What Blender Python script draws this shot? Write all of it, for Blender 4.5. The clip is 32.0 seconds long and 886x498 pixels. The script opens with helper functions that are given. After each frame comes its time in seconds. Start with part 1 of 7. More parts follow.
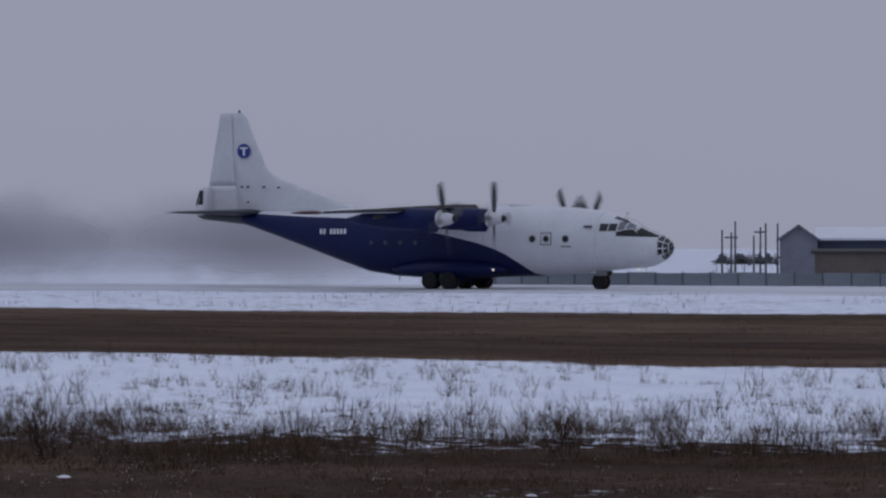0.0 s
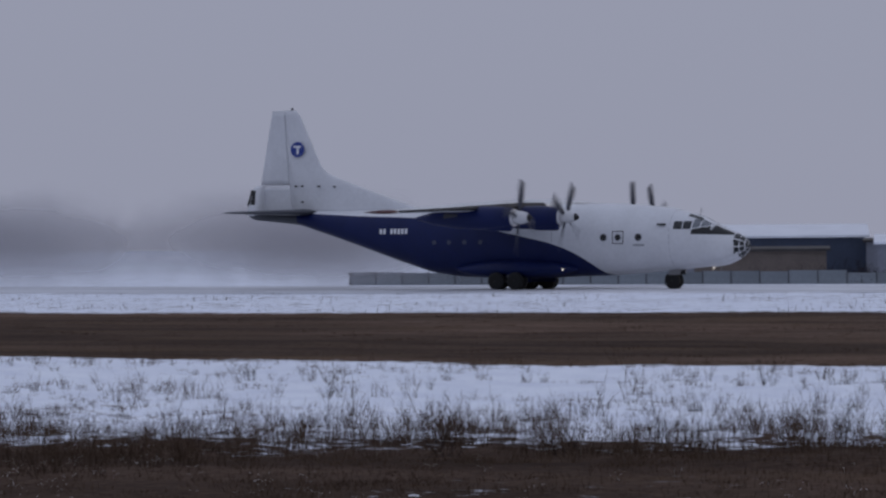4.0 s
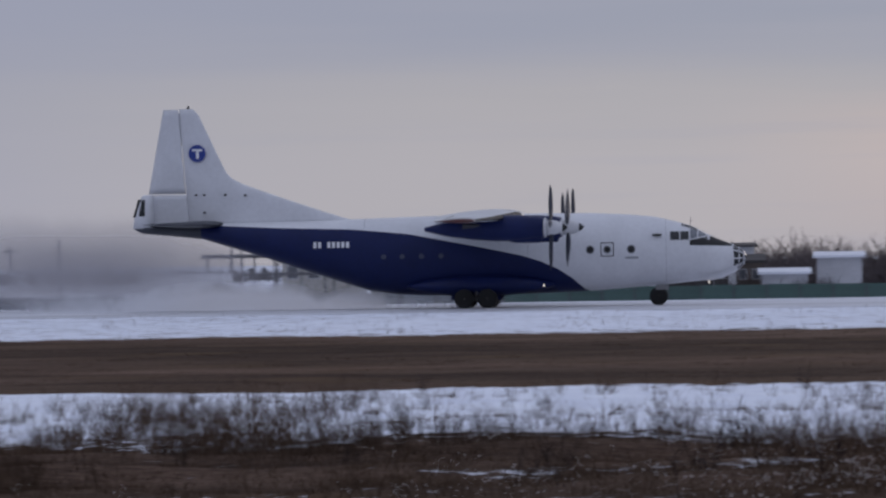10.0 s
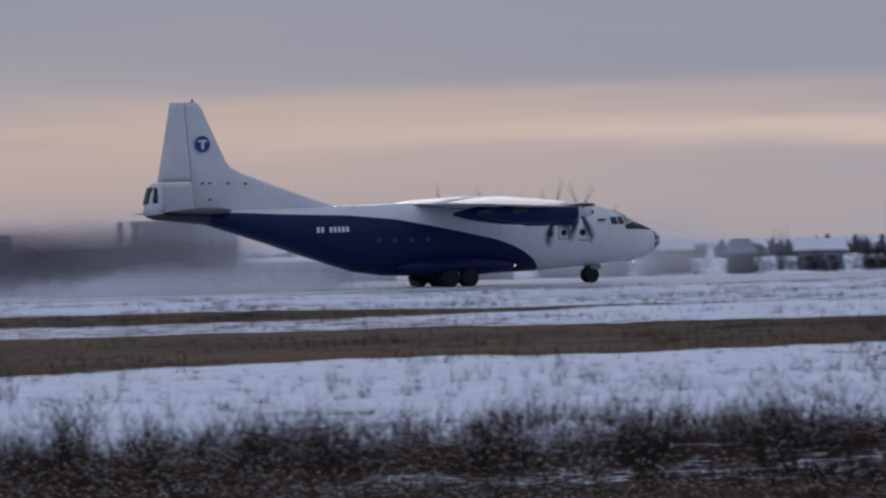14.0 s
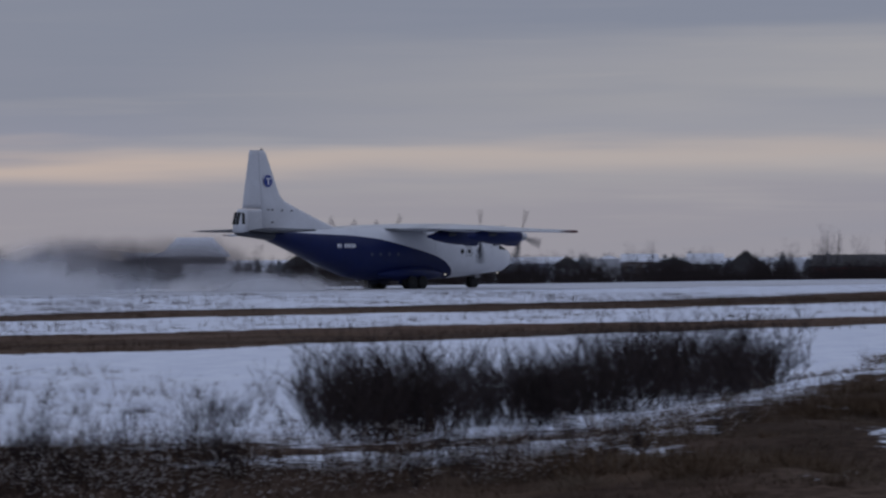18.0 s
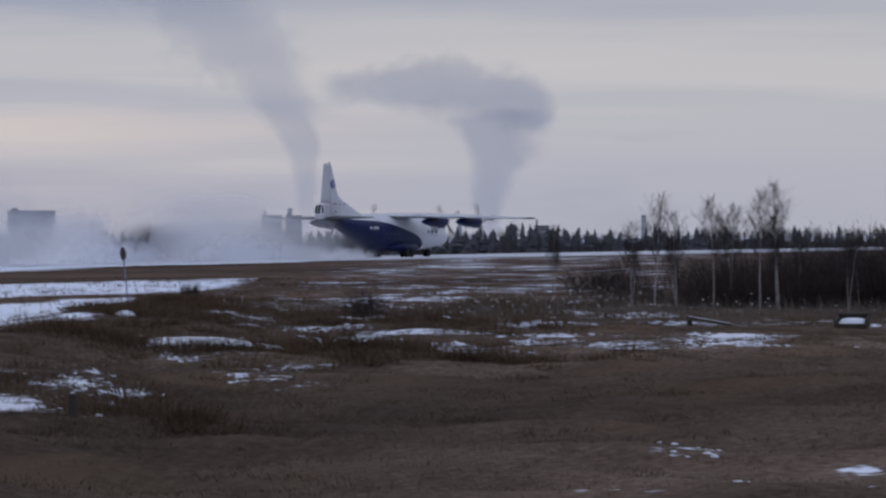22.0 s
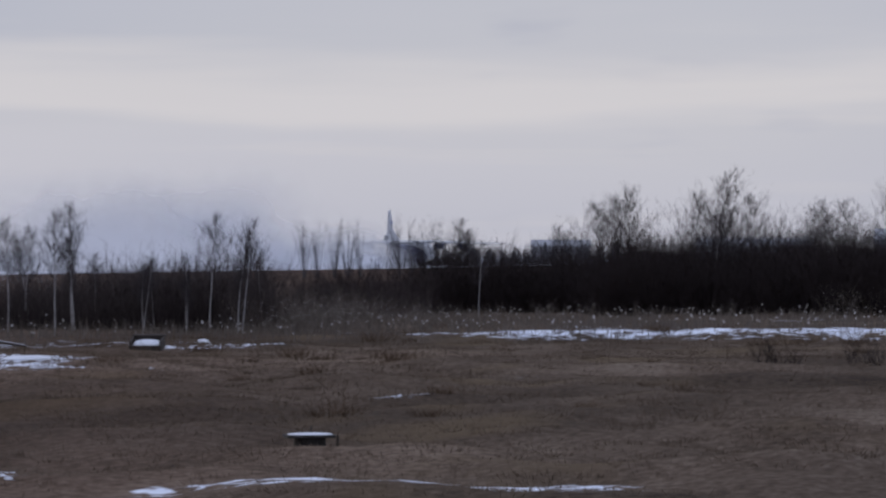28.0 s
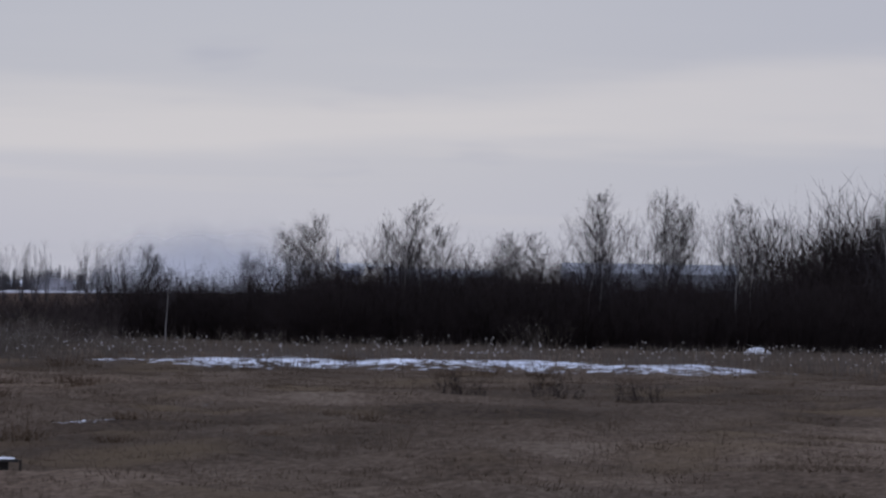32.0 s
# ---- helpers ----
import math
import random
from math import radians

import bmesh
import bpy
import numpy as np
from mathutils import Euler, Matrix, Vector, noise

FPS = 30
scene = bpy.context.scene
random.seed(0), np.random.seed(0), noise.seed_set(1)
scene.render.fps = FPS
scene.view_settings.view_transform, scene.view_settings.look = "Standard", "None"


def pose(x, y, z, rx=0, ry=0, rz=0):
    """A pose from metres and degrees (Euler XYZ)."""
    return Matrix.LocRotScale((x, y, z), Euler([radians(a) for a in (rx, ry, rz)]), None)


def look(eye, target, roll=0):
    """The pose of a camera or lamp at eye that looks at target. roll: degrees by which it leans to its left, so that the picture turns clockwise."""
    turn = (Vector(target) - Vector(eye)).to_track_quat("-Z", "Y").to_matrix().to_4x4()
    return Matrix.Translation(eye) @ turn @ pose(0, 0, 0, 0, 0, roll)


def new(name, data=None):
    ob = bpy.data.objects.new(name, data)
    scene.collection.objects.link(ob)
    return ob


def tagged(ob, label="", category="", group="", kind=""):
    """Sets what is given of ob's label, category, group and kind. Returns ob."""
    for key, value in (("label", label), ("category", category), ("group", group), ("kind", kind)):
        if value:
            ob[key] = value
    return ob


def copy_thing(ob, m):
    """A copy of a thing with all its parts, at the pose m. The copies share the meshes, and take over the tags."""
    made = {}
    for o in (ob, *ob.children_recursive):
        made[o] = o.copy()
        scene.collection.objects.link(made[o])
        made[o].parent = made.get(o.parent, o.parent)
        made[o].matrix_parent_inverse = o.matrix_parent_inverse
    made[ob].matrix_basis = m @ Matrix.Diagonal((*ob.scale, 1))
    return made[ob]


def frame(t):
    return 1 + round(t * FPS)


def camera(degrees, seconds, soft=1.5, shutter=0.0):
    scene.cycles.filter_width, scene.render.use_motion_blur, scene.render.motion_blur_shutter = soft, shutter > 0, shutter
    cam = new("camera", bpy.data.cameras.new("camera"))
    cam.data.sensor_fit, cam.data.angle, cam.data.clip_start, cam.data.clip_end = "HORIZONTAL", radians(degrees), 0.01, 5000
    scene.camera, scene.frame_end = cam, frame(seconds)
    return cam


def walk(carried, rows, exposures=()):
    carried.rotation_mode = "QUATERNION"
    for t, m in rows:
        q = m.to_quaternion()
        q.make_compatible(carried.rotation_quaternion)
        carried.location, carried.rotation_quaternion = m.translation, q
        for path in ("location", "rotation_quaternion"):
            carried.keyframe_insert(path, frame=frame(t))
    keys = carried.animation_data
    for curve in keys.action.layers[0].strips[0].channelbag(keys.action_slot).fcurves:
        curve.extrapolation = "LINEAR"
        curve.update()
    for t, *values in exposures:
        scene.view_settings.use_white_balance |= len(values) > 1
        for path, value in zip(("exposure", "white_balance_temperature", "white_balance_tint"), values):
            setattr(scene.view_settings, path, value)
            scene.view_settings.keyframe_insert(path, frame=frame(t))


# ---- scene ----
# The camera stands still at eye height and pans after the aeroplane: seconds, bearing, tilt, lean.
EYE = (0.0, 0.0, 2.665)
RUNWAY_Y = 204.93


def aim(bearing, tilt, lean):
    b, e = radians(bearing), radians(tilt)
    way = Vector((math.sin(b) * math.cos(e), math.cos(b) * math.cos(e), math.sin(e)))
    return look(EYE, Vector(EYE) + 100 * way, lean)


cam = camera(13.438, 32.0, soft=2.4, shutter=0.28)
walk(cam, [
    (0.0, aim(-28.245, -0.048, -0.034)),
    (0.5, aim(-28.180, -0.030, -0.060)),
    (1.0, aim(-28.187, -0.040, -0.213)),
    (1.5, aim(-28.071, -0.058, -0.200)),
    (2.0, aim(-27.772, -0.090, -0.323)),
    (2.5, aim(-27.557, -0.012, -0.223)),
    (4.5, aim(-25.252, -0.032, -0.521)),
    (5.0, aim(-23.711, 0.092, -0.390)),
    (5.5, aim(-22.917, 0.070, -0.244)),
    (6.0, aim(-21.830, -0.147, -0.466)),
    (6.5, aim(-20.416, -0.046, -0.689)),
    (7.0, aim(-18.684, -0.017, -0.906)),
    (7.5, aim(-16.097, -0.101, -1.189)),
    (8.0, aim(-14.164, -0.024, -1.148)),
    (8.5, aim(-11.904, 0.097, -0.889)),
    (9.0, aim(-9.567, 0.083, -0.738)),
    (9.5, aim(-6.574, 0.041, -0.725)),
    (10.0, aim(-3.733, 0.164, -0.913)),
    (10.5, aim(-0.638, 0.250, -1.227)),
    (11.0, aim(2.797, 0.189, -1.348)),
    (11.5, aim(5.693, 0.223, -0.943)),
    (12.0, aim(9.570, 0.126, -1.371)),
    (12.5, aim(13.611, 0.047, -1.307)),
    (13.0, aim(17.041, 0.128, -0.970)),
    (13.5, aim(20.858, 0.039, -1.219)),
    (15.5, aim(34.720, -0.043, -0.565)),
    (16.0, aim(38.299, 0.090, -0.438)),
    (16.5, aim(40.881, -0.026, -0.314)),
    (17.0, aim(43.577, 0.003, -0.312)),
    (17.5, aim(46.301, 0.017, -0.348)),
    (18.0, aim(49.211, 0.113, -0.316)),
    (18.5, aim(51.858, 0.019, -0.321)),
    (19.0, aim(53.824, -0.154, -0.454)),
    (19.5, aim(55.911, -0.280, -0.505)),
    (20.0, aim(57.946, -0.061, -0.249)),
    (20.5, aim(59.256, 0.180, -0.105)),
    (21.0, aim(60.736, -0.226, -0.260)),
    (21.5, aim(62.106, -0.174, -0.704)),
    (22.0, aim(63.943, -0.213, -0.386)),
    (22.5, aim(64.932, -0.566, -0.611)),
    (23.0, aim(66.556, 0.109, -0.453)),
    (23.5, aim(68.055, -0.443, -0.761)),
    (24.0, aim(68.887, -0.268, -0.675)),
    (24.5, aim(69.858, -0.143, -0.434)),
    (25.0, aim(71.288, -0.073, -0.401)),
    (25.5, aim(72.163, -0.236, -0.345)),
    (27.5, aim(74.076, 0.077, 0.002)),
    (28.0, aim(74.652, 0.069, -0.122)),
    (28.5, aim(75.689, 0.194, 0.140)),
    (29.0, aim(76.369, 0.278, 0.142)),
    (29.5, aim(76.807, 0.208, 0.315)),
    (30.0, aim(76.949, 0.110, 0.145)),
    (30.5, aim(77.372, 0.350, 0.143)),
    (31.0, aim(78.429, 0.621, 0.459)),
    (31.5, aim(79.029, 0.410, 0.708)),
    (32.0, aim(79.393, 0.538, 0.988)),
], [(0, -0.06, 6700, 11.5), (5, -0.05, 6680, 11), (8, 0.05, 6700, 11.5), (11, 0.04, 6600, 12), (13, -0.15, 6400, 12), (16, -0.38, 6330, 11), (18, -0.42, 6400, 11), (20, 0.0, 6400, 10), (22, 0.12, 6430, 11), (24, 0.39, 6500, 12), (28, 0.33, 6460, 12), (32, 0.28, 6440, 12)])

# The aeroplane's way along the runway: seconds, metres of its nose wheel.
RUN = [
    (0.0, -99.22), (0.5, -99.00), (1.0, -98.53), (1.5, -97.76), (2.0, -96.63), (2.5, -95.10),
    (4.5, -83.48), (5.0, -79.14), (5.5, -74.15), (6.0, -68.50), (6.5, -62.22), (7.0, -55.35),
    (7.5, -47.89), (8.0, -39.85), (8.5, -31.22), (9.0, -21.93), (9.5, -12.04), (10.0, -1.65),
    (10.5, 9.33), (11.0, 20.94), (11.5, 33.09), (12.0, 45.82), (12.5, 59.03), (13.0, 72.92),
    (13.5, 87.49), (15.5, 150.56), (16.0, 167.76), (16.5, 185.46), (17.0, 203.60), (17.5, 222.17),
    (18.0, 241.21), (18.5, 260.77), (19.0, 280.88), (19.5, 301.60), (20.0, 322.95), (20.5, 344.94),
    (21.0, 367.58), (21.5, 390.82), (22.0, 414.58), (22.5, 438.80), (23.0, 463.48), (23.5, 488.66),
    (24.0, 514.40), (24.5, 540.68), (25.0, 567.47), (25.5, 594.67), (27.5, 704.71), (28.0, 733.15),
    (28.5, 761.98), (29.0, 791.22), (29.5, 820.88), (30.0, 850.94), (30.5, 880.97), (31.0, 911.35),
    (31.5, 942.08), (32.0, 973.17),
]


def run_at(t):
    """Where the nose wheel is at t seconds; before the clip it stands still."""
    if t <= 0:
        return RUN[0][1]
    ts = [r[0] for r in RUN]
    k = min(max(int(np.searchsorted(ts, t)) - 1, 0), len(RUN) - 2)
    lo, hi = max(k - 1, 0), min(k + 2, len(RUN) - 1)
    (t0, x0), (t1, x1) = RUN[k], RUN[k + 1]
    m0 = (RUN[k + 1][1] - RUN[lo][1]) / (RUN[k + 1][0] - RUN[lo][0])
    m1 = (RUN[hi][1] - RUN[k][1]) / (RUN[hi][0] - RUN[k][0])
    d = t1 - t0
    s = (t - t0) / d
    return ((2 * s**3 - 3 * s**2 + 1) * x0 + (s**3 - 2 * s**2 + s) * d * m0
            + (3 * s**2 - 2 * s**3) * x1 + (s**3 - s**2) * d * m1)


# ---- light: a low winter sun behind an overcast sky ----
SUN_BEARING, SUN_HEIGHT = 22.0, 9.0


def sky_world():
    world = bpy.data.worlds.new("overcast_sky")
    scene.world = world
    world.use_nodes = True
    nt = world.node_tree
    nt.nodes.clear()
    N, L = nt.nodes.new, nt.links.new

    def math_node(op, a, b=None, clamp=False):
        n = N("ShaderNodeMath")
        n.operation, n.use_clamp = op, clamp
        for i, v in enumerate((a, b)):
            if v is None:
                continue
            if isinstance(v, (int, float)):
                n.inputs[i].default_value = v
            else:
                L(v, n.inputs[i])
        return n.outputs[0]

    def ramp(fac, stops):
        n = N("ShaderNodeValToRGB")
        e = n.color_ramp.elements
        for i, (p, c) in enumerate(stops):
            q = e[i] if i < 2 else e.new(p)
            q.position, q.color = p, (*c, 1)
        L(fac, n.inputs[0])
        return n.outputs[0]

    def mix(fac, a, b):
        n = N("ShaderNodeMix")
        n.data_type = "RGBA"
        for key, v in ((0, fac), (6, a), (7, b)):
            if isinstance(v, (int, float)):
                n.inputs[key].default_value = v
            elif isinstance(v, tuple):
                n.inputs[key].default_value = (*v, 1)
            else:
                L(v, n.inputs[key])
        return n.outputs[2]

    def smooth(v, lo, hi):
        n = N("ShaderNodeMapRange")
        n.interpolation_type = "SMOOTHSTEP"
        n.inputs[1].default_value, n.inputs[2].default_value = lo, hi
        L(v, n.inputs[0])
        return n.outputs[0]

    way = N("ShaderNodeTexCoord").outputs["Generated"]
    sep = N("ShaderNodeSeparateXYZ")
    L(way, sep.inputs[0])
    x, y, z = sep.outputs

    def streaks(scale, sx, sz, detail=4.0, offset=0.0):
        m = N("ShaderNodeMapping")
        m.inputs["Scale"].default_value = (sx, sx, sz)
        m.inputs["Location"].default_value = (offset, offset * 0.7, offset * 0.3)
        L(way, m.inputs[0])
        n = N("ShaderNodeTexNoise")
        n.inputs["Scale"].default_value, n.inputs["Detail"].default_value = scale, detail
        L(m.outputs[0], n.inputs["Vector"])
        return n.outputs["Fac"]

    def bearing(deg, lo, hi):
        d = math_node("ADD", math_node("MULTIPLY", x, math.sin(radians(deg))), math_node("MULTIPLY", y, math.cos(radians(deg))))
        return smooth(d, math.cos(radians(lo)), math.cos(radians(hi)))

    big = streaks(1.0, 5.0, 60.0, 4.0)
    fine = streaks(1.0, 9.0, 170.0, 5.0, 3.1)
    # cloud deck by height above the horizon, wavering with the streaks
    lift = math_node("ADD", z, math_node("MULTIPLY", math_node("SUBTRACT", big, 0.5), 0.035))
    deck = ramp(math_node("MULTIPLY", math_node("ADD", lift, 0.02), 1.0), [
        (0.0, (0.335, 0.355, 0.45)), (0.02, (0.36, 0.375, 0.47)), (0.044, (0.37, 0.385, 0.475)),
        (0.062, (0.295, 0.325, 0.41)), (0.13, (0.285, 0.32, 0.41)), (0.35, (0.345, 0.385, 0.50)), (1.0, (0.47, 0.53, 0.705))])
    # the west stays greyer, the east is paler
    west = bearing(-40, 45, 12)
    deck = mix(west, deck, ramp(z, [(0.0, (0.29, 0.315, 0.42)), (0.07, (0.30, 0.325, 0.43)), (0.35, (0.335, 0.37, 0.48)), (1.0, (0.47, 0.53, 0.705))]))
    # clear warm slot under the cloud deck, round the hidden sun
    slot_line = math_node("ADD", z, math_node("MULTIPLY", math_node("SUBTRACT", big, 0.5), 0.02))
    glow = math_node("MULTIPLY", math_node("SUBTRACT", 1.0, smooth(slot_line, 0.040, 0.066)), bearing(6, 22, 8))
    deck = mix(math_node("MULTIPLY", glow, 0.62), deck, (0.425, 0.415, 0.425))
    slot = math_node("MULTIPLY", math_node("SUBTRACT", 1.0, smooth(slot_line, 0.036, 0.047)), bearing(18, 19, 4))
    slot = math_node("MULTIPLY", slot, 0.92)
    deck = mix(slot, deck, ramp(z, [(0.0, (0.34, 0.33, 0.39)), (0.012, (0.46, 0.39, 0.40)), (0.03, (0.57, 0.455, 0.42)), (0.05, (0.46, 0.41, 0.43))]))
    # a long pale band further east, at the lower edge of the deck
    rise = math_node("ADD", z, math_node("MULTIPLY", math_node("SUBTRACT", big, 0.5), 0.022))
    band = math_node("MULTIPLY", smooth(rise, 0.020, 0.028), math_node("SUBTRACT", 1.0, smooth(rise, 0.0285, 0.034)))
    band = math_node("MULTIPLY", band, bearing(42, 24, 9))
    # paler, slightly warm air below that band
    under = math_node("MULTIPLY", math_node("SUBTRACT", 1.0, smooth(rise, 0.020, 0.034)), bearing(43, 26, 8))
    deck = mix(math_node("MULTIPLY", under, 0.75), deck, (0.41, 0.39, 0.425))
    deck = mix(math_node("MULTIPLY", band, 0.92), deck, (0.67, 0.555, 0.495))
    # a broad thin veil of pale cloud over the forest
    veil = math_node("MULTIPLY", smooth(lift, 0.014, 0.022), math_node("SUBTRACT", 1.0, smooth(lift, 0.044, 0.058)))
    deck = mix(math_node("MULTIPLY", math_node("MULTIPLY", veil, bearing(58, 15, 6)), 0.45), deck, (0.51, 0.495, 0.50))
    # thin bright streaks
    bright = math_node("MULTIPLY", smooth(fine, 0.52, 0.72), math_node("SUBTRACT", 1.0, smooth(z, 0.04, 0.075)))
    bright = math_node("MULTIPLY", bright, bearing(64, 27, 10))
    deck = mix(math_node("MULTIPLY", bright, 0.38), deck, (0.55, 0.52, 0.52))
    dark = math_node("MULTIPLY", smooth(fine, 0.50, 0.30), 0.24)
    deck = mix(math_node("MULTIPLY", dark, math_node("SUBTRACT", 1.0, west)), deck, (0.33, 0.35, 0.435))
    # the far east is a little warmer and paler, with soft grey blotches
    far_east = bearing(84, 26, 6)
    deck = mix(math_node("MULTIPLY", far_east, 0.75), deck, ramp(z, [(0.0, (0.395, 0.40, 0.445)), (0.035, (0.47, 0.465, 0.475)), (0.09, (0.42, 0.43, 0.465)), (0.35, (0.39, 0.43, 0.525)), (1.0, (0.47, 0.53, 0.705))]))
    blot = math_node("MULTIPLY", smooth(streaks(1.0, 13.0, 60.0, 3.0, 7.7), 0.60, 0.74), bearing(76, 22, 8))
    deck = mix(math_node("MULTIPLY", blot, 0.45), deck, (0.33, 0.345, 0.41))
    # greyer again beyond the hedge
    deck = mix(math_node("MULTIPLY", bearing(95, 17, 7), 0.55), deck, (0.35, 0.365, 0.425))
    # broad pale warm streaks higher up in the east
    upper = math_node("ADD", z, math_node("MULTIPLY", math_node("SUBTRACT", streaks(1.0, 4.0, 40.0, 4.0, 1.9), 0.5), 0.05))
    pale = math_node("MULTIPLY", smooth(upper, 0.034, 0.044), math_node("SUBTRACT", 1.0, smooth(upper, 0.050, 0.064)))
    pale = math_node("MULTIPLY", pale, bearing(72, 28, 9))
    deck = mix(math_node("MULTIPLY", pale, 0.48), deck, (0.56, 0.535, 0.525))
    # clear air above the clouds, faintly through them
    air = N("ShaderNodeTexSky")
    air.sky_type = "NISHITA"
    air.sun_disc = False
    air.sun_elevation, air.sun_rotation = radians(SUN_HEIGHT), radians(SUN_BEARING)
    thin = N("ShaderNodeMix")
    thin.data_type, thin.blend_type = "RGBA", "ADD"
    thin.inputs[0].default_value = 0.001
    L(deck, thin.inputs[6])
    L(air.outputs[0], thin.inputs[7])
    bg = N("ShaderNodeBackground")
    L(thin.outputs[2], bg.inputs[0])
    bg.inputs[1].default_value = 1.0
    out = N("ShaderNodeOutputWorld")
    L(bg.outputs[0], out.inputs[0])


sky_world()
sun = new("sun", bpy.data.lights.new("sun", "SUN"))
sun.data.energy, sun.data.angle, sun.data.color = 0.35, radians(14), (1.0, 0.88, 0.78)
_b, _e = radians(SUN_BEARING), radians(SUN_HEIGHT)
sun.matrix_world = look((0, 0, 60), Vector((0, 0, 60)) - Vector((math.sin(_b) * math.cos(_e), math.cos(_b) * math.cos(_e), math.sin(_e))))


# ---- materials ----
def material(name, colour, rough=0.7, metal=0.0, spread=0.12, scale=3.0, bump=0.0, bump_scale=20.0, second=None, coords="Object", piece=0.0, stretch=(1, 1, 1), emit=0.0, gloss=0.5):
    """A surface with variation at two scales: slow stains and fine grain, and relief where bump is given."""
    m = bpy.data.materials.new(name)
    m.use_nodes = True
    nt = m.node_tree
    N, L = nt.nodes.new, nt.links.new
    bsdf = nt.nodes["Principled BSDF"]
    tex = N("ShaderNodeTexCoord")
    mp = N("ShaderNodeMapping")
    mp.inputs["Scale"].default_value = stretch
    L(tex.outputs[coords], mp.inputs[0])
    n1, n2 = N("ShaderNodeTexNoise"), N("ShaderNodeTexNoise")
    n1.inputs["Scale"].default_value, n1.inputs["Detail"].default_value = scale, 5
    n2.inputs["Scale"].default_value, n2.inputs["Detail"].default_value = scale * 9, 3
    for n in (n1, n2):
        L(mp.outputs[0], n.inputs["Vector"])
    ramp = N("ShaderNodeValToRGB")
    other = second or tuple(c * (1 - spread) for c in colour)
    e = ramp.color_ramp.elements
    e[0].position, e[0].color = 0.33, (*other, 1)
    e[1].position, e[1].color = 0.62, (*colour, 1)
    add = N("ShaderNodeMath")
    add.operation = "MULTIPLY_ADD"
    add.inputs[1].default_value = 0.4
    half = N("ShaderNodeMath")
    half.operation = "MULTIPLY"
    half.inputs[1].default_value = 0.62
    L(n1.outputs["Fac"], half.inputs[0])
    L(n2.outputs["Fac"], add.inputs[0])
    L(half.outputs[0], add.inputs[2])
    L(add.outputs[0], ramp.inputs[0])
    last = ramp.outputs[0]
    if piece:
        info = N("ShaderNodeObjectInfo")
        hsv = N("ShaderNodeHueSaturation")
        rng = N("ShaderNodeMapRange")
        rng.inputs[3].default_value, rng.inputs[4].default_value = 1 - piece, 1 + piece
        L(info.outputs["Random"], rng.inputs[0])
        L(rng.outputs[0], hsv.inputs["Value"])
        L(last, hsv.inputs["Color"])
        last = hsv.outputs[0]
    L(last, bsdf.inputs["Base Color"])
    bsdf.inputs["Roughness"].default_value, bsdf.inputs["Metallic"].default_value = rough, metal
    bsdf.inputs["Specular IOR Level"].default_value = gloss
    if bump:
        n3, bp = N("ShaderNodeTexNoise"), N("ShaderNodeBump")
        n3.inputs["Scale"].default_value, n3.inputs["Detail"].default_value = bump_scale, 4
        L(mp.outputs[0], n3.inputs["Vector"])
        bp.inputs["Strength"].default_value, bp.inputs["Distance"].default_value = bump, 0.05
        L(n3.outputs["Fac"], bp.inputs["Height"])
        L(bp.outputs[0], bsdf.inputs["Normal"])
    if emit:
        bsdf.inputs["Emission Color"].default_value = (1.0, 0.9, 0.75, 1)
        bsdf.inputs["Emission Strength"].default_value = emit
    return m


M = {
    "white": material("white_airframe_paint", (0.69, 0.70, 0.735), 0.38, spread=0.13, scale=0.5),
    "wing": material("pale_wing_paint", (0.62, 0.63, 0.65), 0.42, spread=0.16, scale=0.6),
    "blue": material("dark_blue_airframe_paint", (0.0065, 0.0145, 0.080), 0.46, gloss=0.22, spread=0.25, scale=0.7),
    "tailgrey": material("dark_grey_skin", (0.045, 0.05, 0.065), 0.5, scale=1.0),
    "antiglare": material("matt_black_antiglare", (0.02, 0.02, 0.022), 0.75),
    "glass": material("dark_cabin_glass", (0.012, 0.014, 0.018), 0.08, spread=0.05),
    "tyre": material("black_tyre_rubber", (0.013, 0.013, 0.014), 0.85, spread=0.3, scale=6),
    "rim": material("grey_wheel_rim", (0.16, 0.16, 0.17), 0.5, 0.4),
    "steel": material("oiled_steel", (0.22, 0.22, 0.23), 0.4, 0.8),
    "blade": material("dark_propeller_blade", (0.030, 0.034, 0.052), 0.5),
    "spinner": material("white_spinner_paint", (0.62, 0.62, 0.64), 0.4),
    "red": material("faded_red_paint", (0.075, 0.014, 0.013), 0.45, spread=0.3),
    "logo_blue": material("logo_blue", (0.012, 0.04, 0.26), 0.4),
    "logo_white": material("logo_white", (0.78, 0.79, 0.82), 0.4),
    "screen": material("windscreen_glass", (0.16, 0.175, 0.20), 0.08, spread=0.2),
    "dull": material("dull_window_plastic", (0.045, 0.055, 0.095), 0.45),
    "soot": material("exhaust_soot", (0.05, 0.05, 0.055), 0.7),
    "lamp": material("landing_lamp_glow", (0.9, 0.85, 0.7), 0.2, emit=0.5),
    "seam": material("panel_seam_grey", (0.30, 0.31, 0.34), 0.6),
}
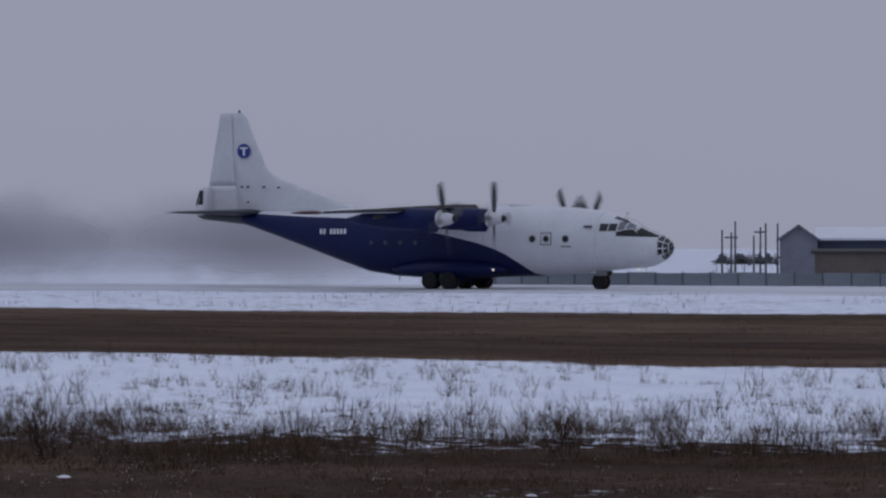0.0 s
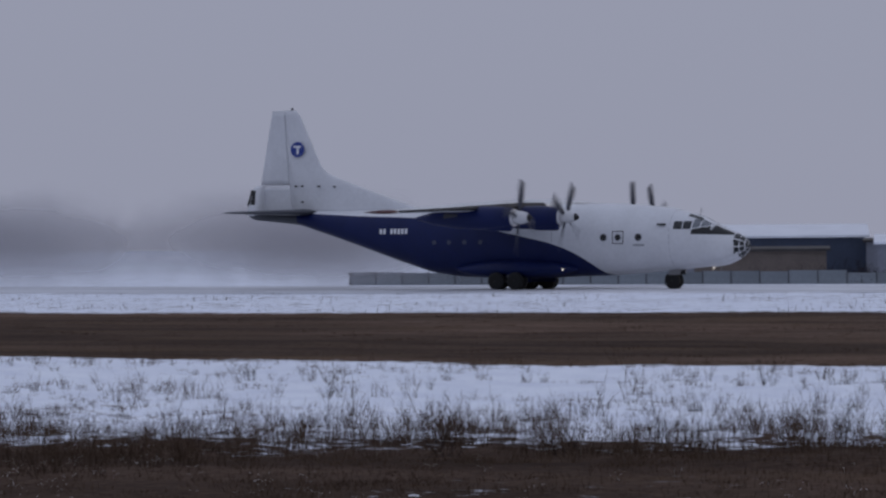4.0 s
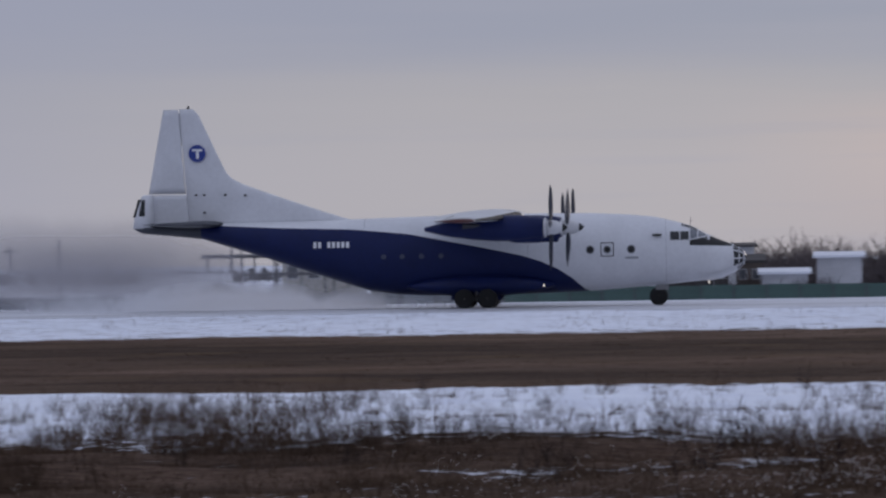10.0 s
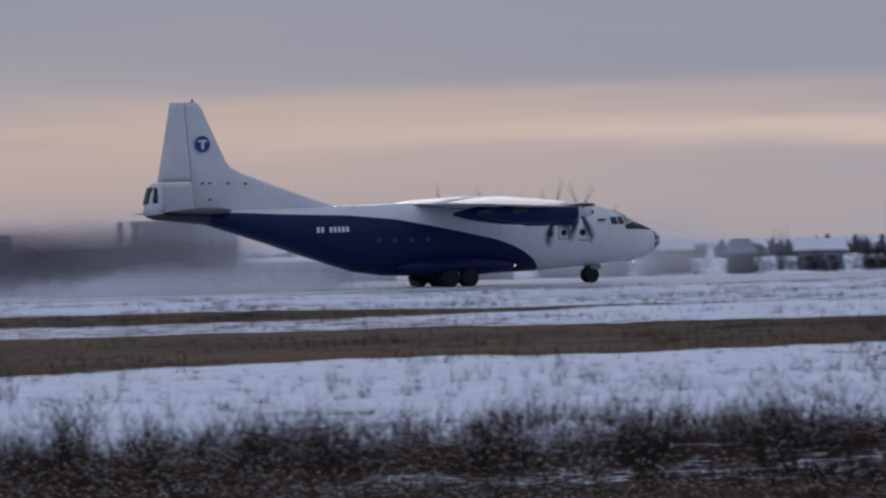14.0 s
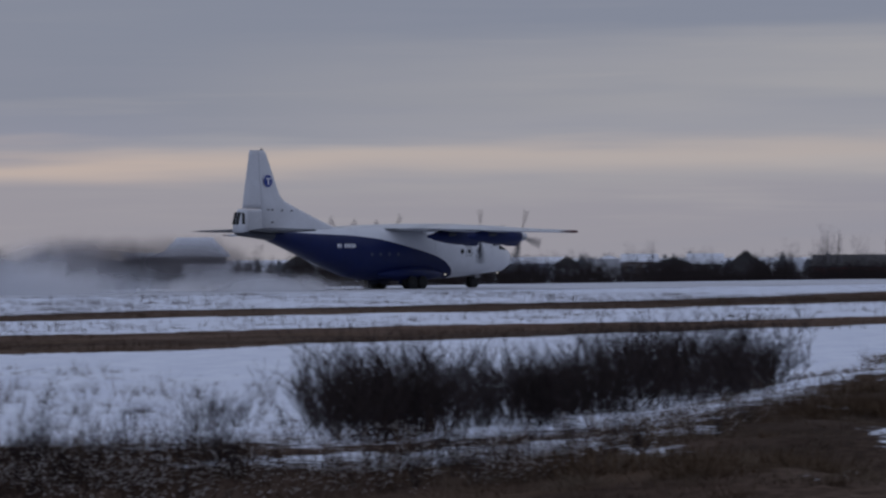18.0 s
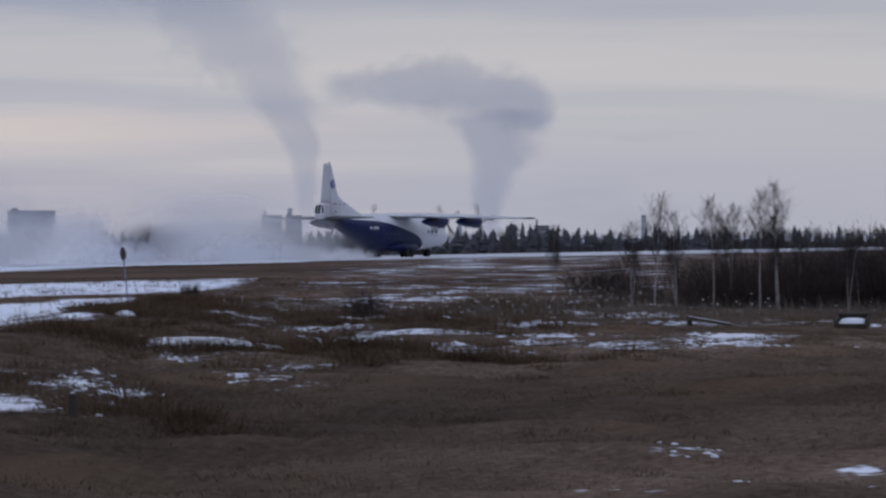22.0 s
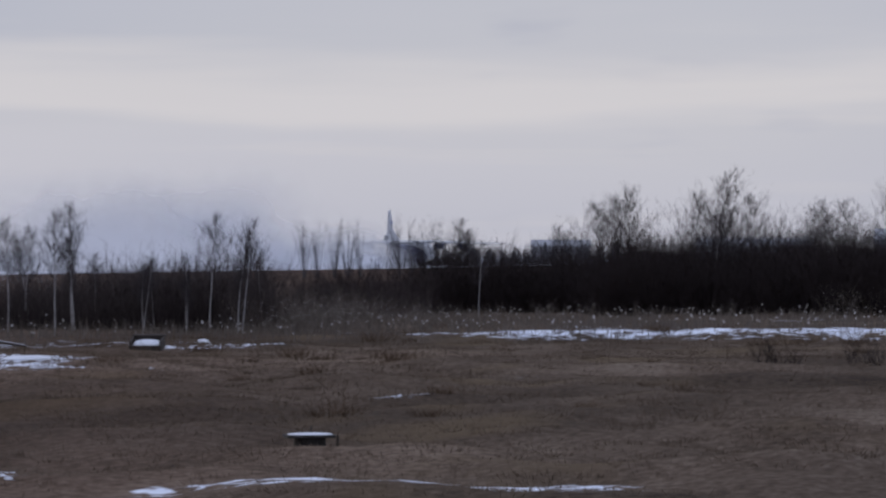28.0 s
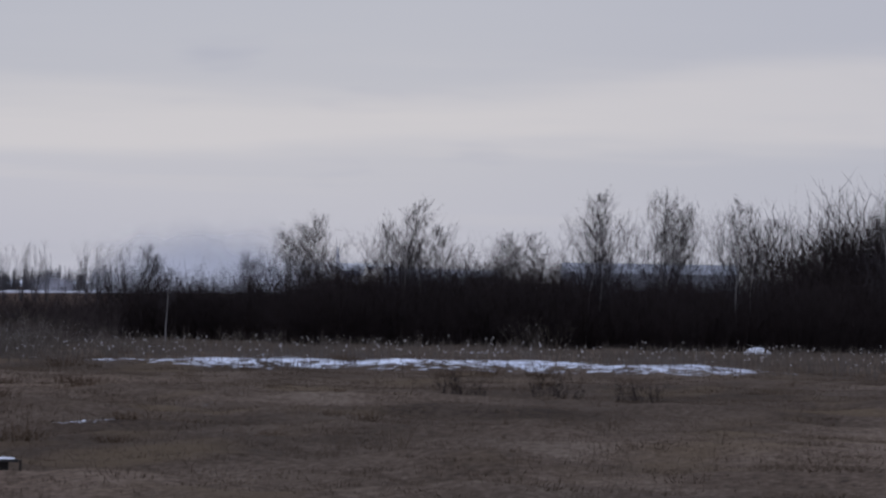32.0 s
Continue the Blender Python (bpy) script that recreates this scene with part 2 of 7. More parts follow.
BACK = {
    "snow": material("roof_snow", (0.78, 0.80, 0.86), 0.7, scale=0.3, spread=0.1),
    "grey": material("grey_cladding", (0.20, 0.21, 0.25), 0.7, scale=0.4, spread=0.25),
    "darkblue": material("dark_blue_cladding", (0.035, 0.05, 0.09), 0.6, scale=0.4, spread=0.3),
    "blueroof": material("blue_roof_sheet", (0.035, 0.07, 0.21), 0.5, scale=0.4, spread=0.2),
    "white": material("whitewashed_wall", (0.48, 0.48, 0.50), 0.8, scale=0.4, spread=0.2),
    "cream": material("cream_render", (0.40, 0.385, 0.35), 0.8, scale=0.4, spread=0.2),
    "brown": material("brown_boarding", (0.15, 0.12, 0.105), 0.8, scale=0.5, spread=0.3),
    "redbrick": material("red_brown_boarding", (0.16, 0.035, 0.026), 0.8, scale=0.5, spread=0.3),
    "green": material("dark_green_boarding", (0.02, 0.045, 0.04), 0.7, scale=0.5, spread=0.3),
    "fence": material("galvanised_fence_sheet", (0.19, 0.215, 0.24), 0.6, scale=0.6, spread=0.25, piece=0.15),
    "greenfence": material("green_fence_sheet", (0.055, 0.105, 0.095), 0.6, scale=0.6, spread=0.25, piece=0.15),
    "dark": material("dark_timber", (0.05, 0.045, 0.045), 0.8, scale=0.5, spread=0.3),
    "pane": material("window_pane", (0.10, 0.105, 0.12), 0.15),
    # panes of the far blocks, lightened in colour to stand for haze
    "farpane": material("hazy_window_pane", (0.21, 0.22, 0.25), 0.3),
    "steel": material("weathered_steel", (0.09, 0.09, 0.10), 0.6, 0.4, scale=1.0),
    "concrete": material("pale_concrete", (0.42, 0.42, 0.43), 0.85, scale=0.3, spread=0.2),
    # walls of the farthest buildings: the paleness of haze is in the colour
    "haze": material("haze_paled_concrete", (0.36, 0.37, 0.40), 0.9, scale=0.05, spread=0.12),
}


# ---- building blocks ----
def data(name, verts, faces, mats, smooth=False, index=None):
    me = bpy.data.meshes.new(name)
    me.from_pydata([tuple(v) for v in verts], [], faces)
    for m in (mats if isinstance(mats, (list, tuple)) else [mats]):
        me.materials.append(m)
    if index is not None:
        me.polygons.foreach_set("material_index", index)
    if smooth:
        me.polygons.foreach_set("use_smooth", [True] * len(me.polygons))
    me.validate()
    return me


def part(name, geo, mat, parent=None, label="", smooth=False, m=None):
    """One mesh object from (verts, faces), under a thing or a part."""
    ob = new(name, geo if isinstance(geo, bpy.types.Mesh) else data(name, geo[0], geo[1], mat, smooth))
    if parent is not None:
        ob.parent = parent
    if m is not None:
        ob.matrix_basis = m
    if label:
        ob["label"] = label
    return ob


def thing(name, m, label, category, group="", kind=""):
    ob = new(name)
    ob.matrix_basis = m
    ob.empty_display_size = 0.3
    return tagged(ob, label, category, group, kind)


def box(x0, x1, y0, y1, z0, z1, b=0.0):
    """A box with its upright and top edges bevelled by b."""
    if b <= 0:
        v = [(x, y, z) for z in (z0, z1) for x, y in ((x0, y0), (x1, y0), (x1, y1), (x0, y1))]
        return v, [(3, 2, 1, 0), (4, 5, 6, 7), (0, 1, 5, 4), (1, 2, 6, 5), (2, 3, 7, 6), (3, 0, 4, 7)]
    ring = lambda d: [(x0 + d, y0 + b), (x0 + b, y0 + d), (x1 - b, y0 + d), (x1 - d, y0 + b), (x1 - d, y1 - b), (x1 - b, y1 - d), (x0 + b, y1 - d), (x0 + d, y1 - b)]
    v = [(x, y, z0) for x, y in ring(0)] + [(x, y, z1 - b) for x, y in ring(0)] + [(x, y, z1) for x, y in ring(b * 0.7)]
    f = [tuple(range(7, -1, -1)), tuple(range(16, 24))]
    for r in (0, 8):
        f += [(r + i, r + (i + 1) % 8, r + 8 + (i + 1) % 8, r + 8 + i) for i in range(8)]
    return v, f


def joined(*geos):
    v, f = [], []
    for gv, gf in geos:
        n = len(v)
        v += list(gv)
        f += [tuple(i + n for i in q) for q in gf]
    return v, f


def moved(geo, m):
    return [tuple(m @ Vector(p)) for p in geo[0]], geo[1]


def loft(rings, closed=True, caps=(True, True)):
    n = len(rings[0])
    v = [p for r in rings for p in r]
    f = []
    for k in range(len(rings) - 1):
        for i in range(n if closed else n - 1):
            j = (i + 1) % n
            f.append((k * n + i, k * n + j, (k + 1) * n + j, (k + 1) * n + i))
    if caps[0]:
        f.append(tuple(range(n - 1, -1, -1)))
    if caps[1]:
        f.append(tuple((len(rings) - 1) * n + i for i in range(n)))
    return v, f


def tube(a, b, r0, r1=None, n=8):
    a, b = Vector(a), Vector(b)
    q = (b - a).to_track_quat("Z", "Y")
    r1 = r0 if r1 is None else r1
    ring = lambda c, r: [tuple(c + q @ Vector((r * math.cos(2 * math.pi * i / n), r * math.sin(2 * math.pi * i / n), 0))) for i in range(n)]
    return loft([ring(a, r0), ring(b, r1)])


def turned(profile, axis="x", n=24):
    """A turned solid from (along, radius) pairs."""
    rings = []
    for s, r in profile:
        ring = []
        for i in range(n):
            a = 2 * math.pi * i / n
            c, d = r * math.cos(a), r * math.sin(a)
            ring.append((s, c, d) if axis == "x" else (c, s, d) if axis == "y" else (c, d, s))
        rings.append(ring)
    return loft(rings)


def lerp_table(table, s):
    if s <= table[0][0]:
        return table[0][1:]
    for p, q in zip(table, table[1:]):
        if s <= q[0]:
            k = (s - p[0]) / (q[0] - p[0])
            return tuple(a + (b - a) * k for a, b in zip(p[1:], q[1:]))
    return table[-1][1:]


# ---- the ground: one sheet to the horizon, snow and dry grass in strips along the runway ----
def wave(x, y, s, seed=0.0):
    return noise.noise(Vector((x * s + seed, y * s - seed, seed * 0.37)))


def step(a, b, v):
    k = min(1.0, max(0.0, (v - a) / (b - a)))
    return k * k * (3 - 2 * k)


def heap_line(x):
    """The crest of the low bank at which the rough field starts: nearer than this line the ground is brown and humpy."""
    return 0.506 * x + 10.2


def near_edge(x):
    """Where the near snow ends towards the camera."""
    return lerp_table([(-60, 44), (-24, 44.5), (-18, 48), (-12, 55.5), (-2, 57), (5, 51.5), (10, 47.5), (18, 44.5), (27, 43), (33, 41.5), (36, 39), (44, 34.5), (55, 33)], x)[0]


# shrunken drifts in the rough field: bearing, range, half width, half depth
DRIFTS = [(60.3, 83, 1.7, 5.0), (60.9, 86, 1.1, 2.5), (57.1, 54.5, 1.0, 2.0), (58.2, 62, 1.0, 1.6), (59.2, 61, 0.4, 1.2), (57.7, 58.5, 1.1, 1.4), (60.8, 116, 1.3, 6.0),
          (56.9, 98, 0.6, 3.0), (63.8, 89, 1.7, 2.6), (64.4, 130, 1.8, 6.0), (56.4, 46.5, 0.6, 1.3), (55.7, 58, 0.7, 1.0), (52.3, 45, 0.5, 1.2), (55.0, 42, 0.4, 2.4),
          (59.4, 73, 0.6, 2.4), (57.5, 53.5, 1.2, 1.6), (58.6, 66, 0.9, 1.8), (57.0, 64, 0.6, 1.6), (58.9, 57.5, 0.5, 1.0), (56.2, 51, 0.5, 1.2), (59.9, 78, 0.6, 1.6), (65.5, 109, 1.5, 3.5), (68.4, 95, 1.9, 2.8), (67.8, 46, 0.5, 0.8), (69.3, 40.6, 0.9, 0.8), (63.2, 138, 1.4, 6.0),
          (65.4, 98, 1.4, 3.2), (68.3, 89.5, 1.6, 2.4), (66.9, 87, 0.9, 1.8), (71.2, 108, 2.6, 1.6), (67.7, 44.4, 0.4, 0.7), (70.4, 85.5, 1.1, 1.4), (73.9, 69.5, 0.7, 1.2),
          (62.2, 104, 1.6, 2.4), (61.6, 127, 1.8, 4.0), (66.6, 121, 2.0, 3.5), (62.9, 96, 0.8, 2.0)]


def snow_cover(x, y):
    """How much snow lies at a place, 0 to 1, before the fine breaks."""
    w = wave(x, y, 0.045) * 3.0 + wave(x, y, 0.2, 4.0) * 1.0
    yy = y + w
    east = step(150, 330, x)
    late = 12 * step(14, 30, x) * (1 - step(52, 72, x))
    s = (0.80 + 0.14 * wave(x, y, 0.07, 33.0)) * step(131 + late + 44 * east, 137 + late + 50 * east, yy)
    # grass strip between the runway's shoulder and the near snow
    far0, far1 = lerp_table([(-200, 76, 97), (30, 76, 108), (46, 76, 106), (68, 76, 98), (90, 76, 95), (120, 80, 91), (140, 83, 89), (200, 85, 89)], x)
    mid = step(far1, far1 + 4, yy) * (1 - step(131, 136, yy + 0.6 * late)) * (0.62 * step(22, 30, x + 4 * wave(x, y, 0.08, 2.0)) + 0.38 * step(48, 66, x))
    band = step(116, 119, yy) * (1 - step(132, 136, yy)) * step(75, 110, x)
    s *= 1 - band
    s = max(s, mid * (1 - band) * (0.95 - 0.35 * step(170, 260, x)))
    near = step(near_edge(x) - 5, near_edge(x) + 4, yy + 2.0 * wave(x, y, 0.5, 8.0)) * (1 - step(far0, far0 + 3, yy))
    s = max(s, near * (0.92 + 0.3 * step(near_edge(x) + 6, near_edge(x) + 16, y)))
    # rough field: old snow in a few shrunken drifts, and thin rests between the tussocks
    rough = step(-1.0, 1.2, heap_line(x) - y + 1.3 * wave(x, y, 0.25, 5.0)) * step(24, 32, x)
    r, az = math.hypot(x, y), math.degrees(math.atan2(x, y))
    patch = step(0.02, 0.45, 0.6 * wave(x, y, 0.35, 13.0) + 0.5 * wave(x, y, 0.12, 3.0))
    far_field = patch * (0.30 + 0.30 * step(60, 80, r)) * step(3, 9, heap_line(x) - y) * (1 - 0.75 * step(64, 70, az)) + 0.16 * step(92, 120, r) * (1 - step(67, 73, az))
    if rough > 0.01:
        for a, d, hw, hd in DRIFTS:
            u, w = r * radians(az - a) / hw, (r - d) / hd
            if abs(u) < 2 and abs(w) < 2:
                far_field = max(far_field, 0.58 * math.exp(-(u * u + w * w) ** 1.3))
    ring = math.exp(-((r - 117 + 2.0 * wave(x, y, 0.15, 41.0)) / 2.4) ** 2) * step(72.5, 76, az) * (1 - step(83, 85.5, az))
    near_ring = math.exp(-((r - 43.0 + 0.7 * wave(x, y, 0.4, 43.0)) / 1.15) ** 2) * step(69, 72, az) * (1 - step(75.5, 79, az)) * (0.6 + 0.4 * step(-0.1, 0.2, wave(x, y, 0.5, 44.0)))
    # thin snow among the reeds before the thicket
    reedy = patch * step(121, 126, r) * (1 - step(150, 157, r)) * step(71.5, 74, az) * (1 - step(79, 84, az))
    far_field = max(far_field, 0.74 * ring, 1.05 * near_ring, 0.5 * reedy)
    s = s * (1 - rough) + far_field * rough
    if y < near_edge(x) - 4 and rough < 0.5:
        p = step(-0.1, 0.5, wave(x * 0.5, y, 0.22, 21.0))
        weedy = step(0, 9, x)
        s = max(s * 0.2, 0.08 + p * 0.20 * step(-24, -14, x) * (1 - 0.85 * weedy) + (0.04 + 0.22 * p) * weedy * (1 - step(24, 32, x)) + 0.72 * step(33, 38, x) * step(26, 30, y))
    return s


def dark_tract(x, y):
    """How much darker and barer the ground is: a broad tract in the near rough field."""
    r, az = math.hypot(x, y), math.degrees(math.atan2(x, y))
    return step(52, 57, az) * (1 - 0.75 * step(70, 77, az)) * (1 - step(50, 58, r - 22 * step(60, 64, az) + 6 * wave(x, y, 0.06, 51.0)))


def ground_height(x, y):
    h = -1.3 * step(228, 255, y)
    r = math.hypot(x, y)
    if r < 400 and y < 200:
        h += 0.05 * wave(x, y, 0.25, 7.0) + 0.03 * wave(x, y, 0.9, 9.0)
        h += 0.11 * step(40, 46, y) * (1 - step(66, 78, y)) * (1.6 * wave(x * 0.8, y, 0.45, 25.0) + 0.6 * wave(x, y, 1.1, 27.0))
        rough = step(-4, 5, heap_line(x) - y) * step(24, 34, x) * (1 - step(150, 240, x))
        h += rough * (0.30 - 0.16 * step(75, 110, r)) * (wave(x, y, 0.3, 13.0) + 0.4 * wave(x, y, 0.7, 15.0))
        az = math.degrees(math.atan2(x, y))
        if az > 65:
            h += 0.30 * math.exp(-((r - 117 + 2.0 * wave(x, y, 0.15, 41.0)) / 2.0) ** 2) * step(72.5, 76, az) * (1 - step(83, 85.5, az))
            h += 0.07 * math.exp(-((r - 43.0 + 0.7 * wave(x, y, 0.4, 43.0)) / 1.15) ** 2) * step(69, 72, az) * (1 - step(75.5, 79, az))
        # the low bank that the rough field starts with
        d = heap_line(x) - y + 0.8 * wave(x, y, 0.2, 61.0)
        h += (0.30 + 0.26 * step(44, 60, x) * (1 - step(88, 112, x))) * step(-4.0, 0.4, d) * (1 - step(0.8, 8.5, d)) * step(26, 34, x) * (1 - step(120, 150, x))
        # ditch lip before the near snow
        h += 0.06 * math.exp(-((y - 43) / 2.0) ** 2) * wave(x, y, 0.6, 31.0)
    if 190 < y < 226:
        h = min(h, 0.0) * 0.2
    return h


def ground_material():
    m = bpy.data.materials.new("snowy_grassland")
    m.use_nodes = True
    nt = m.node_tree
    N, L = nt.nodes.new, nt.links.new
    bsdf = nt.nodes["Principled BSDF"]
    tex = N("ShaderNodeTexCoord").outputs["Object"]
    att = N("ShaderNodeAttribute")
    att.attribute_name = "snow"

    def nz(scale, detail=5.0, stretch=(1, 1, 1)):
        mp = N("ShaderNodeMapping")
        mp.inputs["Scale"].default_value = stretch
        L(tex, mp.inputs[0])
        n = N("ShaderNodeTexNoise")
        n.inputs["Scale"].default_value, n.inputs["Detail"].default_value = scale, detail
        L(mp.outputs[0], n.inputs["Vector"])
        return n.outputs["Fac"]

    def mt(op, a, b):
        n = N("ShaderNodeMath")
        n.operation = op
        for i, v in enumerate((a, b)):
            if isinstance(v, (int, float)):
                n.inputs[i].default_value = v
            else:
                L(v, n.inputs[i])
        return n.outputs[0]

    def ramp(fac, stops):
        n = N("ShaderNodeValToRGB")
        e = n.color_ramp.elements
        for i, (p, c) in enumerate(stops):
            q = e[i] if i < 2 else e.new(p)
            q.position, q.color = p, (*c, 1)
        L(fac, n.inputs[0])
        return n.outputs[0]

    breaks = mt("ADD", mt("MULTIPLY", nz(0.9, 6, (0.8, 1.0, 1)), 0.45), mt("MULTIPLY", nz(3.6, 5), 0.55))
    line = mt("SUBTRACT", mt("ADD", mt("MULTIPLY", att.outputs["Fac"], 1.0), mt("MULTIPLY", mt("SUBTRACT", breaks, 0.5), mt("MINIMUM", mt("ADD", mt("MULTIPLY", att.outputs["Fac"], 9.0), 0.9), 3.6))), 0.5)
    snow = N("ShaderNodeMapRange")
    snow.interpolation_type = "SMOOTHSTEP"
    snow.inputs[1].default_value, snow.inputs[2].default_value = -0.16, 0.18
    L(line, snow.inputs[0])
    grass_fine = mt("ADD", mt("MULTIPLY", nz(0.35, 4, (0.4, 1, 1)), 0.45), mt("MULTIPLY", nz(7, 6, (0.7, 1, 1)), 0.55))
    grass = ramp(grass_fine, [(0.30, (0.033, 0.0210, 0.0155)), (0.45, (0.077, 0.0490, 0.0355)), (0.56, (0.116, 0.075, 0.056)), (0.70, (0.172, 0.120, 0.092))])
    broad = N("ShaderNodeMapRange")
    broad.inputs[1].default_value, broad.inputs[2].default_value, broad.inputs[3].default_value, broad.inputs[4].default_value = 0.38, 0.64, 0.55, 1.25
    L(nz(0.05, 3, (0.5, 1, 1)), broad.inputs[0])
    tone = N("ShaderNodeHueSaturation")
    L(broad.outputs[0], tone.inputs["Value"])
    L(grass, tone.inputs["Color"])
    # rusty lumps of old grass, then the paler hay in the east and the darker near tract
    rust = N("ShaderNodeMapRange")
    rust.inputs[1].default_value, rust.inputs[2].default_value, rust.inputs[4].default_value = 0.56, 0.68, 0.60
    L(nz(0.22, 4, (0.7, 1, 1)), rust.inputs[0])
    rusty = N("ShaderNodeMix")
    rusty.data_type = "RGBA"
    L(rust.outputs[0], rusty.inputs[0])
    L(tone.outputs[0], rusty.inputs[6])
    rusty.inputs[7].default_value = (0.105, 0.066, 0.040, 1)
    def tinted(colour, name, share, tint):
        """The colour times a tint where an attribute says so."""
        at = N("ShaderNodeAttribute")
        at.attribute_name = name
        n = N("ShaderNodeMix")
        n.data_type, n.blend_type, n.clamp_result = "RGBA", "MULTIPLY", False
        L(mt("MULTIPLY", at.outputs["Fac"], share), n.inputs[0])
        L(colour, n.inputs[6])
        n.inputs[7].default_value = (*tint, 1)
        return n.outputs[2]

    grass = tinted(tinted(rusty.outputs[2], "hay", 1.0, (1.40, 1.60, 1.60)), "tract_tone", 1.0, (0.92, 0.91, 0.90))
    snow_col = ramp(mt("ADD", mt("MULTIPLY", nz(0.8, 4), 0.6), mt("MULTIPLY", nz(9, 3), 0.4)), [(0.35, (0.72, 0.76, 0.87)), (0.6, (0.86, 0.90, 0.98))])
    mix = N("ShaderNodeMix")
    mix.data_type = "RGBA"
    L(snow.outputs[0], mix.inputs[0])
    L(grass, mix.inputs[6])
    L(snow_col, mix.inputs[7])
    L(mix.outputs[2], bsdf.inputs["Base Color"])
    bsdf.inputs["Roughness"].default_value = 0.85
    bsdf.inputs["Specular IOR Level"].default_value = 0.02
    bp = N("ShaderNodeBump")
    bp.inputs["Strength"].default_value, bp.inputs["Distance"].default_value = 0.4, 0.10
    L(mt("ADD", mt("MULTIPLY", nz(5, 5), 0.7), mt("MULTIPLY", nz(24, 3), 0.3)), bp.inputs["Height"])
    L(bp.outputs[0], bsdf.inputs["Normal"])
    return m


def spaced(stops):
    """Grid lines from (start, step) pairs to the last start."""
    out = []
    for (a, s), (b, _) in zip(stops, stops[1:]):
        n = max(1, round((b - a) / s))
        out += [a + (b - a) * i / n for i in range(n)]
    return out + [stops[-1][0]]


def make_ground():
    xs = spaced([(-4600, 700), (-1100, 150), (-400, 40), (-160, 8), (-90, 1.3), (24, 0.75), (92, 1.3), (150, 2.2), (260, 6), (420, 30), (1000, 150), (1800, 700), (4600, 1)])
    ys = spaced([(-4000, 800), (-400, 60), (-40, 6), (6, 0.7), (66, 1.0), (140, 2.5), (262, 30), (500, 150), (1500, 600), (4600, 1)])
    v = [(x, y, ground_height(x, y)) for y in ys for x in xs]
    n = len(xs)
    f = [(j * n + i, j * n + i + 1, (j + 1) * n + i + 1, (j + 1) * n + i) for j in range(len(ys) - 1) for i in range(n - 1)]
    me = data("ground", v, f, ground_material(), True)
    att = me.attributes.new("snow", "FLOAT", "POINT")
    att.data.foreach_set("value", [snow_cover(p[0], p[1]) if abs(p[0]) < 1500 and p[1] < 1500 else 0.8 for p in v])
    att = me.attributes.new("tract_tone", "FLOAT", "POINT")
    att.data.foreach_set("value", [dark_tract(p[0], p[1]) if 0 < p[0] < 150 and 0 < p[1] < 90 else 0.0 for p in v])
    att = me.attributes.new("hay", "FLOAT", "POINT")
    att.data.foreach_set("value", [0.5 * step(51, 58, math.degrees(math.atan2(p[0], p[1]))) + 0.5 * step(69, 75, math.degrees(math.atan2(p[0], p[1]))) if 0 < p[0] < 200 and 0 < p[1] < 70 else 0.12 if 70 <= p[1] < 150 else 0.0 for p in v])
    ob = new("ground", me)
    return tagged(ob, "flat snowy airfield ground with strips of dry brown grass", "ground", kind="structure")


ground = make_ground()


def runway_material():
    m = material("snow_swept_asphalt", (0.42, 0.43, 0.47), 0.75, scale=0.12, second=(0.74, 0.76, 0.82), stretch=(0.35, 1.6, 1), bump=0.2, bump_scale=3)
    return m


runway = part("runway", box(-2500, 2800, 188.0, 222.0, -0.6, 0.025), runway_material())
tagged(runway, "long asphalt runway swept with blown snow", "runway", kind="structure")


# ---- the aeroplane: nose wheel at the origin, x ahead, y to its left ----
# station, top, bottom, half width
HULL = [(-28.70, 4.84, 4.62, 0.20), (-28.30, 4.86, 4.36, 0.45), (-26.50, 4.86, 4.18, 0.62), (-24.90, 4.86, 4.00, 0.85),
        (-22.70, 4.88, 3.32, 1.20), (-20.50, 4.90, 2.60, 1.52), (-18.00, 4.93, 1.76, 1.82), (-15.73, 4.98, 1.04, 2.0),
        (-14.00, 5.02, 0.80, 2.05), (-12.37, 5.06, 0.72, 2.08), (-8.00, 5.12, 0.72, 2.08), (-3.71, 5.09, 0.84, 2.07),
        (-1.63, 4.98, 0.98, 2.03), (-0.08, 4.82, 1.10, 1.93), (1.03, 4.55, 1.20, 1.77), (1.92, 4.28, 1.28, 1.58),
        (2.75, 3.80, 1.34, 1.36), (3.40, 3.52, 1.44, 1.14), (4.07, 3.26, 1.72, 0.84), (4.45, 3.06, 1.95, 0.60), (4.70, 2.82, 2.26, 0.32), (4.79, 2.60, 2.44, 0.10)]
# station, height of the edge between the blue belly and the white top
EDGE = [(-28.70, 4.74), (-24.90, 4.76), (-20.40, 4.52), (-16.50, 4.38), (-13.60, 4.10), (-11.80, 3.76), (-9.50, 3.30),
        (-7.30, 2.82), (-6.20, 2.46), (-5.40, 2.08), (-4.60, 1.55), (-4.10, 1.08), (-3.85, 0.86)]


def hull_at(x):
    return lerp_table(HULL, x)


def hull_point(x, z, side=-1, out=0.0):
    """The hull's skin at station x and height z, on one side."""
    top, bot, w = hull_at(x)
    c, h = (top + bot) / 2, (top - bot) / 2
    s = max(-1.0, min(1.0, (z - c) / h))
    y = (w + out) * (1 - abs(s) ** 2.25) ** (1 / 2.25)
    return (x, side * y, z + (out * s if abs(s) > 0.7 else 0))


